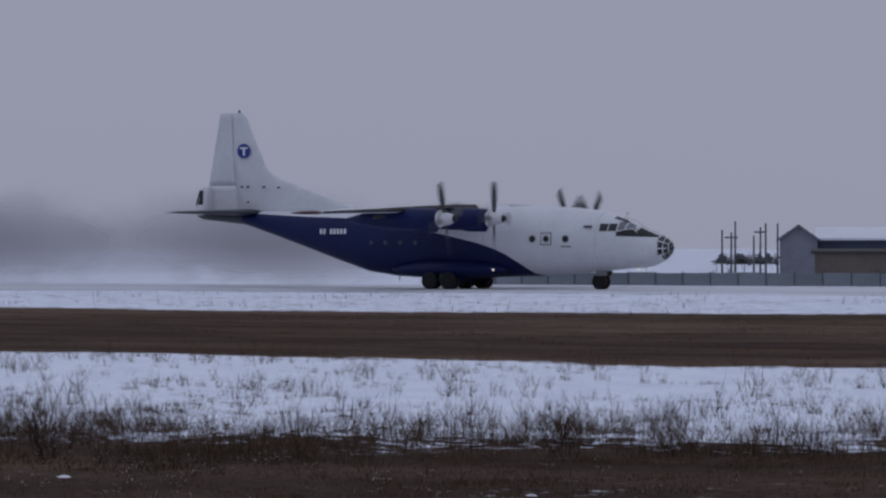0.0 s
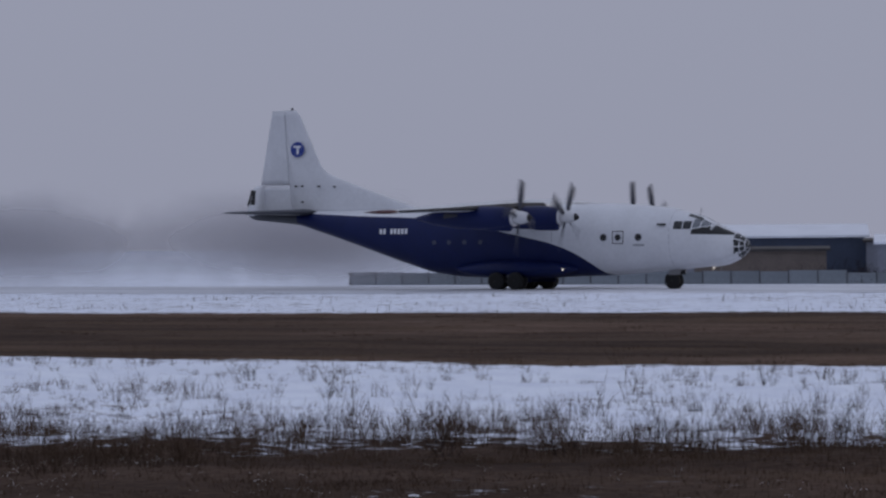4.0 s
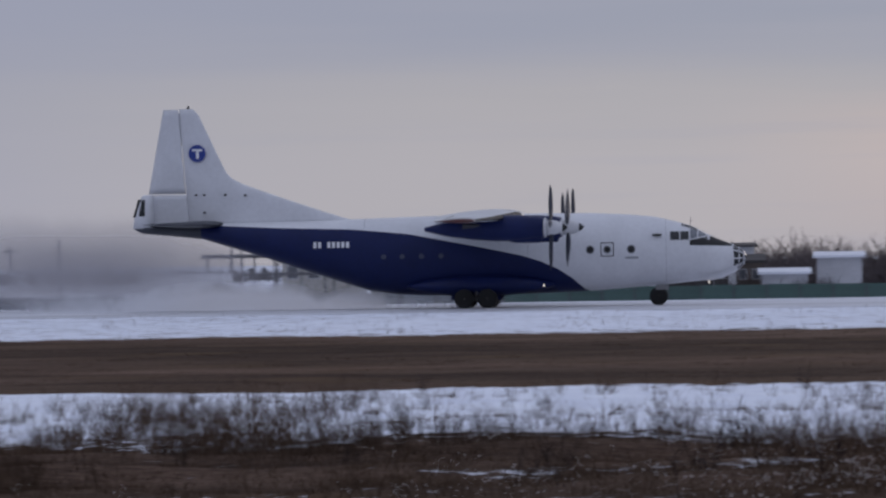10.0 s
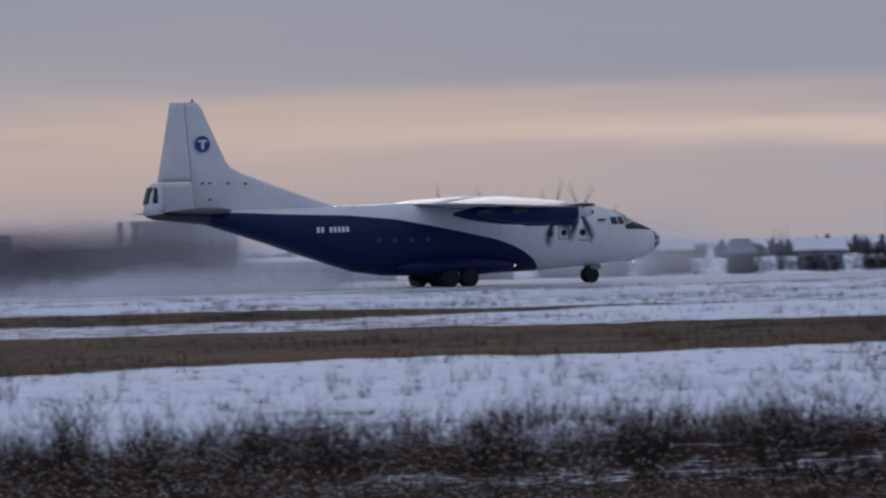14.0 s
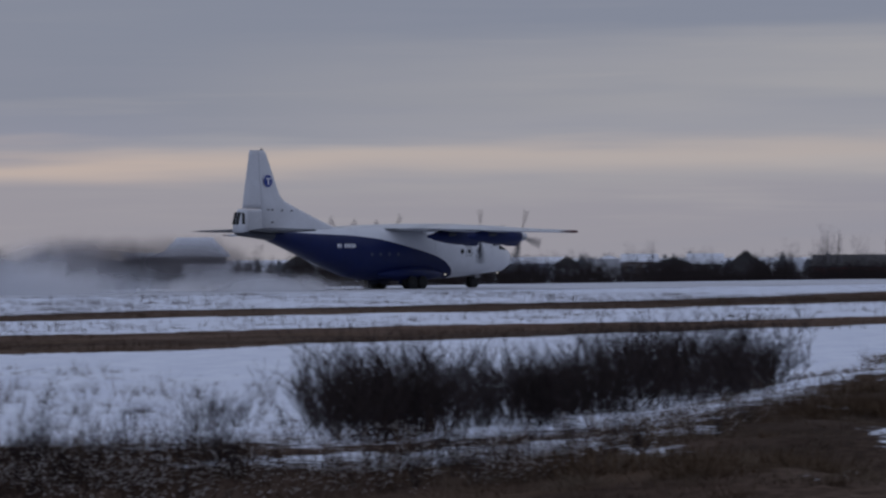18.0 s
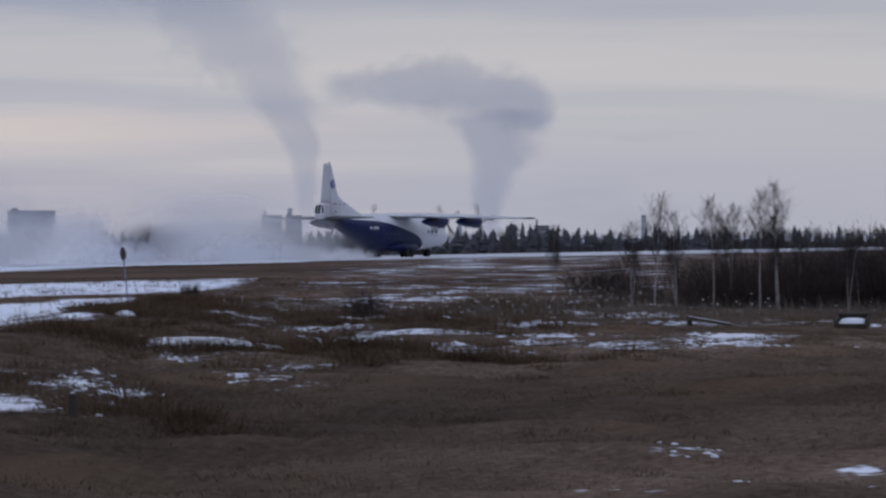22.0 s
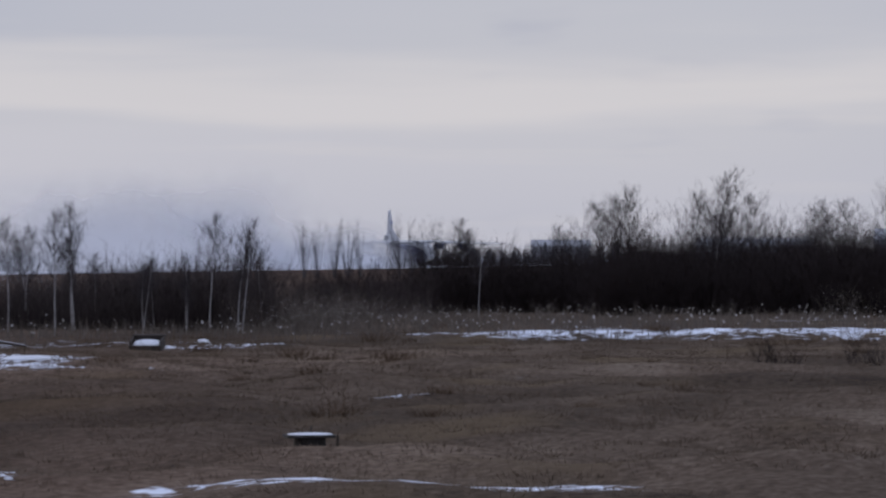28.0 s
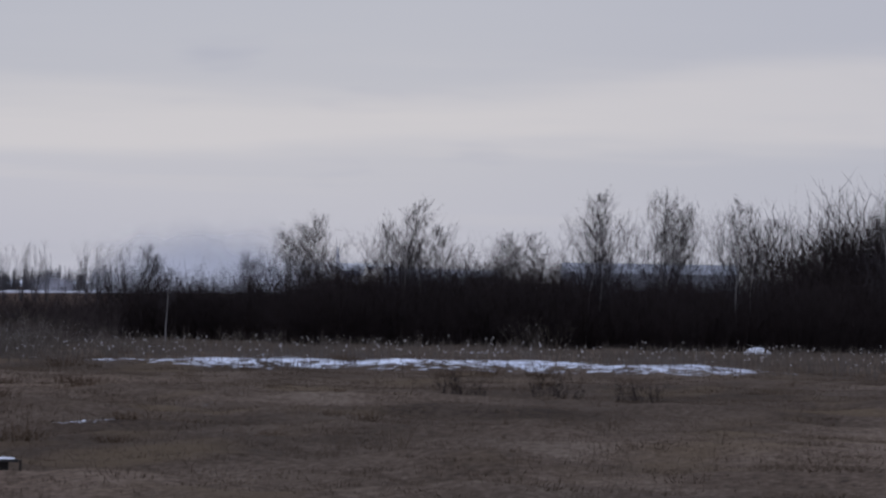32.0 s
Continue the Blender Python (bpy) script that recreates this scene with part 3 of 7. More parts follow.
def hull_band(x0, x1, low, high, n, steps, out=0.0, sides=(-1, 1)):
    """Skin of both sides between two height functions of x."""
    xs = [x0 + (x1 - x0) * i / steps for i in range(steps + 1)]
    geos = []
    for side in sides:
        v, f = [], []
        for x in xs:
            top, bot, w = hull_at(x)
            c, h = (top + bot) / 2, (top - bot) / 2
            a0 = math.asin(max(-1, min(1, (low(x) - c) / h)))
            a1 = math.asin(max(-1, min(1, (high(x) - c) / h)))
            for k in range(n + 1):
                a = a0 + (a1 - a0) * k / n
                # the height is kept true, the width follows the section
                zz = math.sin(a)
                yy = (1 - abs(zz) ** 2.25) ** (1 / 2.25)
                v.append((x, side * (w * yy + out * abs(math.cos(a))), c + h * zz + out * zz))
        m = n + 1
        for i in range(steps):
            for k in range(n):
                q = (i * m + k, (i + 1) * m + k, (i + 1) * m + k + 1, i * m + k + 1)
                f.append(q if side < 0 else q[::-1])
        geos.append((v, f))
    return joined(*geos)


def skin_pieces(name, mat, parent, label, *band):
    """The same piece of skin on either side, each an object of its own."""
    for side in (-1, 1):
        part(name, hull_band(*band, sides=(side,)), mat, parent, label)


def airfoil(chord, thick, n=9):
    """Upper side from the trailing edge forward, then the lower side back: (along the chord from the leading edge, height)."""
    pts = []
    for i in range(n):
        s = 0.5 * (1 + math.cos(math.pi * i / (n - 1)))
        t = 5 * thick * (0.2969 * math.sqrt(s) - 0.126 * s - 0.3516 * s**2 + 0.2843 * s**3 - 0.1036 * s**4)
        pts.append((s * chord, t * chord * 1.1))
    low = [(s, -t * 0.75) for s, t in pts[1:-1]][::-1]
    return pts + low


def wing_at(y):
    """Leading edge, chord and height of the wing at a distance from the middle."""
    a = abs(y)
    le, chord = lerp_table([(0, -7.15, 4.9), (5.0, -7.35, 4.4), (10.0, -7.85, 3.5), (18.7, -8.95, 1.95), (19.0, -9.35, 1.2)], a)
    z = lerp_table([(0, 4.98), (5.0, 4.96), (19.0, 4.55)], a)[0]
    return le, chord, z


def wing_rings(ys, c0=0.0, c1=1.0, out=0.0):
    rings = []
    for y in ys:
        le, chord, z = wing_at(y)
        ring = []
        for s, t in airfoil(chord, 0.15 if abs(y) < 12 else 0.12):
            ring.append((le - s, y, z + t * (1 + out)))
        rings.append(ring)
    return rings


def make_blade():
    rings = []
    for r, chord, twist, th in ((0.30, 0.16, 62, 0.11), (0.6, 0.24, 52, 0.09), (1.1, 0.36, 40, 0.06), (1.6, 0.40, 31, 0.045), (2.05, 0.34, 26, 0.035), (2.22, 0.20, 24, 0.02), (2.25, 0.06, 24, 0.012)):
        a = radians(twist)
        ring = []
        for i in range(8):
            p = 2 * math.pi * i / 8
            u, w = chord / 2 * math.cos(p), th / 2 * math.sin(p)
            ring.append((w * math.cos(a) + u * math.sin(a), u * math.cos(a) - w * math.sin(a), r))
        rings.append(ring)
    return data("blade", *loft(rings), M["blade"], True)


def make_wheel_pair(name, radius, width, gap, plane, m):
    """Two tyres on one axle, turning together."""
    axle = part(name, turned([(-gap / 2 - width, 0.05), (gap / 2 + width, 0.05)], "y", 10), M["steel"], plane, m=m)
    r, w = radius, width
    profile = [(-w / 2, 0.55 * r), (-w / 2, 0.84 * r), (-w * 0.36, 0.96 * r), (-w * 0.15, r), (w * 0.15, r), (w * 0.36, 0.96 * r), (w / 2, 0.84 * r), (w / 2, 0.55 * r)]
    rim = [(-w * 0.42, 0.12 * r), (-w * 0.46, 0.5 * r), (-w * 0.38, 0.58 * r), (w * 0.38, 0.58 * r), (w * 0.46, 0.5 * r), (w * 0.42, 0.12 * r)]
    for s in (-1, 1):
        at = pose(0, s * (gap / 2 + w / 2), 0)
        part("tyre", turned(profile, "y", 26), M["tyre"], axle, smooth=True, m=at)
        part("rim", turned(rim, "y", 18), M["rim"], axle, m=at)
    return axle


def make_aeroplane():
    plane = thing("cargo_aeroplane", pose(RUN[0][1], RUNWAY_Y, 0), "four-engined white and dark blue turboprop cargo aeroplane on the runway", "aeroplane")
    top = lambda x: hull_at(x)[0]
    bot = lambda x: hull_at(x)[1]
    edge = lambda x: max(bot(x), min(top(x), lerp_table(EDGE, x)[0])) if x < -3.85 else bot(x)
    part("upper_hull", hull_band(-28.7, 4.07, edge, top, 14, 110), M["white"], plane, "white upper fuselage skin", True)
    part("belly", hull_band(-24.9, -3.85, bot, edge, 10, 84), M["blue"], plane, "dark blue lower fuselage", True)
    part("tail_belly", hull_band(-28.7, -24.9, bot, edge, 6, 14), M["tailgrey"], plane, "dark grey tail underside", True)
    # glazed nose with white frames
    part("nose_glazing", hull_band(4.07, 4.79, bot, top, 12, 8), M["glass"], plane, "dark glazed nose", True)
    for x in (4.06, 4.36, 4.62):
        ring = []
        t, b, w = hull_at(x)
        for i in range(24):
            a = 2 * math.pi * i / 24
            ring.append((x, (w + 0.015) * math.cos(a), (t + b) / 2 + ((t - b) / 2 + 0.015) * math.sin(a)))
        part("nose_frame", loft([ring, [(p[0] + 0.05, p[1] * 0.97, p[2]) for p in ring]], caps=(False, False)), M["white"], plane)
    for zf in (0.2, 0.5, 0.8):
        f = lambda x, d: bot(x) + (top(x) - bot(x)) * (zf + d)
        skin_pieces("nose_bar", M["white"], plane, "", 4.07, 4.78, lambda x: f(x, -0.025), lambda x: f(x, 0.025), 1, 7, 0.015)
    skin_pieces("chin_fairing", M["white"], plane, "", 2.6, 4.3, bot, lambda x: bot(x) + 0.35, 3, 8, 0.03)
    # black panel before the windscreen, windscreen and side windows
    sill = lambda x: 3.50 + 0.22 * (x - 1.72)
    skin_pieces("antiglare_panel", M["antiglare"], plane, "matt black anti-glare panel", 1.72, 4.02, lambda x: 3.24 - 0.03 * (x - 1.7), lambda x: max(min(top(x) - 0.02, sill(x)), 3.23), 4, 10, 0.012)
    for x0, x1 in ((0.68, 1.17), (1.23, 1.68)):
        skin_pieces("cockpit_window", M["glass"], plane, "", x0, x1, lambda x: 3.54, lambda x: 3.99, 3, 4, 0.014)
    for x0, x1 in ((1.77, 2.14), (2.20, 2.62), (2.68, 2.98)):
        skin_pieces("windscreen_pane", M["screen"], plane, "sky-lit windscreen pane", x0, x1, lambda x: sill(x) + 0.05, lambda x: max(sill(x) + 0.07, min(4.10, top(x) - 0.04)), 3, 4, 0.014)
    for x0, x1 in ((1.18, 1.22), (1.69, 1.76), (2.145, 2.195), (2.625, 2.675)):
        skin_pieces("window_post", M["white"], plane, "", x0, x1, lambda x: 3.5 if x < 1.7 else sill(x), lambda x: min(4.12, top(x) - 0.03), 3, 1, 0.020)
    skin_pieces("screen_sill", M["white"], plane, "", 1.70, 3.0, lambda x: sill(x), lambda x: sill(x) + 0.05, 1, 6, 0.020)
    skin_pieces("roof_window", M["glass"], plane, "", 1.3, 2.2, lambda x: top(x) - 0.16, lambda x: top(x) - 0.03, 2, 4, 0.014)
    part("whip_aerial", joined(tube((1.75, -0.1, 4.2), (1.8, -0.1, 4.78), 0.02, 0.012, 6), tube((1.76, -0.1, 4.6), (1.95, -0.1, 4.6), 0.012, 0.012, 5)), M["steel"], plane)
    part("belly_aerial", tube((3.0, 0, 1.5), (3.0, 0, 0.98), 0.02, n=6), M["steel"], plane)
    part("belly_aerial", tube((-13.9, 0, 0.95), (-13.95, 0, 0.55), 0.05, 0.03, 6), M["steel"], plane)
    # round cabin windows and the door
    for side in (-1, 1):
        for x, z, r in ((-3.64, 3.08, 0.19), (-2.72, 3.08, 0.17), (-1.43, 3.08, 0.19)):
            p = Vector(hull_point(x, z, side))
            disc = turned([(-0.10, r + 0.05), (0.012, r + 0.05), (0.02, r)], "y", 20)
            w = part("cabin_window", moved(disc, Matrix.Diagonal((1, side, 1, 1))), M["seam"], plane, m=pose(*p))
            part("pane", moved(turned([(0.0, r), (0.03, r)], "y", 20), Matrix.Diagonal((1, side, 1, 1))), M["glass"], w)
        for x in (-14.82, -13.81, -12.77, -11.70):
            p = Vector(hull_point(x, 2.87, side))
            part("cargo_window", moved(turned([(-0.1, 0.14), (0.02, 0.14)], "y", 14), Matrix.Diagonal((1, side, 1, 1))), M["dull"], plane, "small dull round cargo window", m=pose(*p))
        d = 0.36
        for x0, x1, z0, z1 in ((-2.72 - d, -2.72 + d, 2.70, 2.75), (-2.72 - d, -2.72 + d, 3.41, 3.46), (-2.72 - d, -2.72 - d + 0.05, 2.75, 3.41), (-2.72 + d - 0.05, -2.72 + d, 2.75, 3.41)):
            part("hatch_frame", hull_band(x0, x1, lambda x: z0, lambda x: z1, 3, 2, 0.010, (side,)), M["antiglare"], plane)
        part("scoop", box(-0.28, 0.22, side * 1.80 - 0.12, side * 1.80 + 0.12, 3.78, 3.88, 0.03), M["antiglare"], plane)
    # lettering on the flank as plain bars, and a small notice
    for i in range(8):
        if i == 2:
            continue
        x0 = -18.65 + i * 0.255
        skin_pieces("lettering_bar", M["logo_white"], plane, "", x0, x0 + 0.17, lambda x: 3.40, lambda x: 3.72, 2, 1, 0.012)
    skin_pieces("notice_bar", M["seam"], plane, "", -1.75, -1.05, lambda x: 2.56, lambda x: 2.68, 1, 3, 0.010)
    # undercarriage fairings
    for side in (-1, 1):
        rings = []
        for i in range(15):
            s = i / 14
            x = -13.6 + 8.0 * s
            k = max(0.03, math.sin(math.pi * min(1, s * 0.98 + 0.01)) ** 0.55)
            rings.append([(x, side * (1.38 + 1.14 * k * math.cos(a)), 1.24 + 0.60 * k * math.sin(a)) for a in [2 * math.pi * j / 16 for j in range(16)]])
        part("gear_fairing", loft(rings), M["blue"], plane, "dark blue undercarriage fairing", True)
        part("gear_leg", joined(tube((-9.8, side * 2.2, 1.3), (-9.8, side * 2.2, 0.55), 0.12), tube((-10.5, side * 2.2, 0.53), (-9.15, side * 2.2, 0.53), 0.09)), M["steel"], plane)
        part("gear_door", box(-11.2, -8.5, side * 1.72 - 0.02, side * 1.72 + 0.02, 0.45, 0.9, 0.015), M["blue"], plane)
        part("landing_lamp", turned([(-0.04, 0.075), (0.02, 0.07), (0.05, 0.03)], "x", 12), M["lamp"], plane, "lit landing lamp", m=pose(-6.15, side * 2.35, 1.2))
    part("nose_leg", joined(tube((0.05, 0, 1.3), (0, 0, 0.5), 0.1), tube((0.6, 0, 1.25), (0.05, 0, 0.7), 0.05), box(-0.15, 0.55, -0.45, -0.42, 0.85, 1.15), box(-0.15, 0.55, 0.42, 0.45, 0.85, 1.15)), M["steel"], plane)
    part("landing_lamp", turned([(-0.05, 0.07), (0.02, 0.065), (0.05, 0.03)], "x", 12), M["lamp"], plane, "lit landing lamp", m=pose(2.75, -0.5, 1.24))
    wheels = [make_wheel_pair("nose_wheel", 0.50, 0.26, 0.22, plane, pose(0, 0, 0.50))]
    for side in (-1, 1):
        for x in (-10.45, -9.20):
            wheels.append(make_wheel_pair("main_wheel", 0.53, 0.34, 0.26, plane, pose(x, side * 2.2, 0.53)))
    # wing in three spans, with dark de-icing edges, flaps and red tips
    part("wing_centre", loft(wing_rings([-4.9, -2.5, 0, 2.5, 4.9])), M["wing"], plane, "pale wing centre section", True)
    for side in (-1, 1):
        part("outer_wing", loft(wing_rings([side * y for y in (4.9, 7.4, 9.9, 13, 16, 18.3)])), M["wing"], plane, "pale outer wing", True)
        part("wing_tip", loft(wing_rings([side * y for y in (18.3, 18.7, 18.9, 19.0)])), M["red"], plane, "dull red wing tip", True)
        ring_set = []
        for y in (2.2, 4.9, 7.4, 9.9, 13, 16, 18.2):
            le, chord, z = wing_at(y)
            pts = [(s, t) for s, t in airfoil(chord, 0.15 if y < 12 else 0.12) if s < 0.06 * chord]
            ring_set.append([(le - s + 0.012, side * y, z + t * 1.06) for s, t in pts])
        part("deicing_edge", loft(ring_set, closed=False, caps=(False, False)), M["antiglare"], plane, "dark leading edge")
        for y0, y1 in ((2.4, 9.0), (10.6, 18.0)):
            rings = []
            for y in (y0, (y0 + y1) / 2, y1):
                le, chord, z = wing_at(y)
                a, b = le - chord * 0.74, le - chord * 1.01
                rings.append([(a, side * y, z + 0.10 * chord * 0.36), (b, side * y, z + 0.0), (b, side * y, z - 0.03), (a, side * y, z - 0.075 * chord * 0.55)])
            part("flap", loft(rings), M["wing"], plane)
            part("flap_gap", loft([[(p[0][0] + 0.02, p[0][1], p[0][2] + 0.02), (p[0][0] - 0.04, p[0][1], p[0][2] + 0.02)] for p in rings], closed=False, caps=(False, False)), M["antiglare"], plane)
    # engines and propellers
    props = []
    blade = make_blade()
    for side in (-1, 1):
        for y, front, z in ((4.95, -5.0, 4.29), (9.85, -5.72, 4.25)):
            nac = [(front, 0.44), (front - 0.06, 0.52), (front - 0.5, 0.60), (front - 1.4, 0.66), (front - 2.6, 0.66), (front - 3.8, 0.56), (front - 5.2, 0.36), (front - 6.3, 0.10)]
            n = part("engine_nacelle", moved(turned(nac, "x", 24), Matrix.Translation((0, side * y, z)) @ Matrix.Diagonal((1, 1, 1.02, 1))), M["blue"], plane, "dark blue engine nacelle", True)
            part("intake_ring", moved(turned([(front + 0.02, 0.43), (front + 0.03, 0.5), (front - 0.10, 0.535)], "x", 24), Matrix.Translation((0, side * y, z))), M["spinner"], n)
            part("oil_cooler", moved(turned([(front - 0.2, 0.12), (front - 0.3, 0.24), (front - 1.6, 0.22), (front - 2.2, 0.05)], "x", 14), Matrix.Translation((0, side * y, z - 0.55))), M["blue"], n)
            part("exhaust", moved(turned([(front - 3.4, 0.17), (front - 4.3, 0.15)], "x", 12), Matrix.Translation((0, side * (y + 0.42), z + 0.12))), M["soot"], n)
            hub = [(-0.02, 0.40), (0.25, 0.40), (0.55, 0.34), (0.80, 0.24), (0.82, 0.235)]
            p = part("propeller", turned(hub, "x", 22), M["spinner"], plane, "white spinner with four dark blades", True, m=pose(front + 0.05, side * y, z))
            part("spinner_cap", turned([(0.80, 0.242), (0.98, 0.13), (1.08, 0.02)], "x", 18), M["antiglare"], p, "dark spinner cap", True)
            for k in range(4):
                part("blade", blade, None, p, m=pose(0.22, 0, 0) @ pose(0, 0, 0, 90 * k))
            props.append((p, (front + 0.05, side * y, z)))
    # fin, rudder and tailplane
    le = [(4.70, -15.6), (4.86, -16.5), (5.30, -17.9), (6.10, -20.25), (7.0, -22.7), (7.40, -23.45), (8.5, -23.98), (11.05, -25.15), (11.14, -25.35)]
    te = [(4.70, -27.95), (6.47, -27.86), (11.14, -26.98)]
    hinge = [(4.70, -25.6), (6.47, -25.75), (11.14, -26.10)]

    def fin_rings(front, back, z0, z1, n, base, tipth):
        rings = []
        for i in range(n + 1):
            z = z0 + (z1 - z0) * i / n
            a, b = lerp_table(front, z)[0], lerp_table(back, z)[0]
            k = (z - 4.7) / 6.44
            th = base + (tipth - base) * min(1, max(0, k))
            full, end = lerp_table(le, z)[0], lerp_table(te, z)[0]
            ring = []
            for s in (1.0, 0.85, 0.6, 0.35, 0.15, 0.05, 0.0):
                x = b + (a - b) * (1 - s)
                q = (full - x) / (full - end)
                ring.append((x, th * max(0.02, math.sqrt(max(q, 0)) * (1.02 - q) * 2.0) if q < 0.995 else 0.01, z))
            rings.append(ring + [(x, -y, z) for x, y, z in ring[::-1]])
        return rings

    part("fin", loft(fin_rings(le, hinge, 4.70, 11.14, 20, 0.26, 0.12)), M["white"], plane, "tall white fin with a long dorsal fillet", True)
    part("lower_fin", loft(fin_rings([(z, x - 0.02) for z, x in hinge], te, 4.70, 6.45, 6, 0.26, 0.12)), M["white"], plane, "", True)
    part("rudder", loft(fin_rings([(z, x - 0.05) for z, x in hinge], te, 6.50, 11.12, 12, 0.26, 0.12)), M["white"], plane, "white rudder", True)
    part("rudder_seam", joined(*[box(-26.12, -26.0, s * 0.14 - 0.06, s * 0.14 + 0.05, 6.6, 10.9) for s in (0,)]), M["seam"], plane)
    part("fin_lamp", turned([(0, 0.07), (0.12, 0.07), (0.2, 0.03)], "z", 10), M["antiglare"], plane, m=pose(-25.6, 0, 11.12))
    for side in (-1, 1):
        for x, z in ((-25.2, 6.42), (-24.75, 6.42), (-23.6, 6.40), (-22.5, 6.36), (-24.75, 5.45)):
            part("vent", box(x - 0.07, x + 0.07, side * 0.30 - 0.12, side * 0.30 + 0.02 * side + 0.06, z - 0.05, z + 0.05, 0.02), M["antiglare"], plane)
        disc = part("tail_emblem", moved(turned([(0, 0.47), (0.03, 0.47)], "y", 28), Matrix.Diagonal((1, side, 1, 1))), M["logo_blue"], plane, "blue round emblem with a white mark", m=pose(-25.12, side * 0.235, 8.70))
        mark = joined(box(-0.27, 0.29, 0.026, 0.045, 0.12, 0.24, 0.006), box(-0.06, 0.10, 0.026, 0.045, -0.30, 0.12, 0.006))
        part("emblem_mark", moved(mark, Matrix.Diagonal((1, side, 1, 1))), M["logo_white"], disc)
        part("emblem_backing", box(-25.3, -24.95, min(side * 0.02, side * 0.23), max(side * 0.02, side * 0.23), 8.5, 8.9), M["logo_blue"], plane)
        rings = []
        for y, a, c, th in ((0.3, -23.6, 4.1, 0.11), (3.0, -24.5, 3.1, 0.10), (5.7, -25.45, 2.0, 0.09), (6.0, -25.7, 1.65, 0.07), (6.1, -26.0, 1.1, 0.05)):
            rings.append([(a - s, side * y, 4.76 + t) for s, t in airfoil(c, th)])
        tp = part("tailplane", loft(rings), M["tailgrey"], plane, "dark grey tailplane", True)
        part("elevator_seam", loft([[(-26.75, side * 0.6, 4.93), (-26.80, side * 0.6, 4.93)], [(-27.0, side * 5.6, 4.83), (-27.05, side * 5.6, 4.83)]], closed=False, caps=(False, False)), M["seam"], tp)
    # tail gunner's cabin, empty, with upright windows
    cab = []
    for z, a, b, w in ((4.62, -28.72, -27.6, 0.46), (5.2, -28.62, -27.6, 0.50), (5.9, -28.42, -27.6, 0.46), (6.35, -28.25, -27.6, 0.34), (6.46, -28.12, -27.6, 0.22)):
        cab.append([(b, -w, z), (a + 0.25, -w, z), (a, -w * 0.5, z), (a, w * 0.5, z), (a + 0.25, w, z), (b, w, z)])
    cabin = part("tail_cabin", loft(cab), M["white"], plane, "white tail cabin with dark windows", True)
    for y in (-0.17, 0.17):
        part("tail_window", loft([[(-28.70, y - 0.12, 5.25), (-28.70, y + 0.12, 5.25), (-28.45, y + 0.12, 5.25), (-28.45, y - 0.12, 5.25)], [(-28.42, y - 0.10, 6.22), (-28.42, y + 0.10, 6.22), (-28.2, y + 0.10, 6.22), (-28.2, y - 0.10, 6.22)]]), M["glass"], cabin)
    for side in (-1, 1):
        pane = [[(-28.36 + a, side * w, z), (-28.02, side * w, z), (-28.02, side * (w - 0.1), z), (-28.36 + a, side * (w - 0.1), z)] for z, w, a in ((5.3, 0.512, 0.0), (5.6, 0.500, 0.05), (5.9, 0.478, 0.12), (6.2, 0.410, 0.17))]
        part("tail_window", loft(pane), M["glass"], cabin)
    # two fuselage joints
    for x in (-15.9, -7.0, 0.45):
        part("skin_joint", hull_band(x - 0.012, x + 0.012, lambda x: edge(x) + 0.05, lambda x: top(x), 12, 1, 0.004), M["seam"], plane)
    return plane, props, wheels


aeroplane, propellers, plane_wheels = make_aeroplane()


# ---- beyond the runway ----
LOW = -1.3


def spot(bearing, r):
    b = radians(bearing)
    return r * math.sin(b), r * math.cos(b)


def height(el, r):
    return EYE[2] + r * math.tan(radians(el))


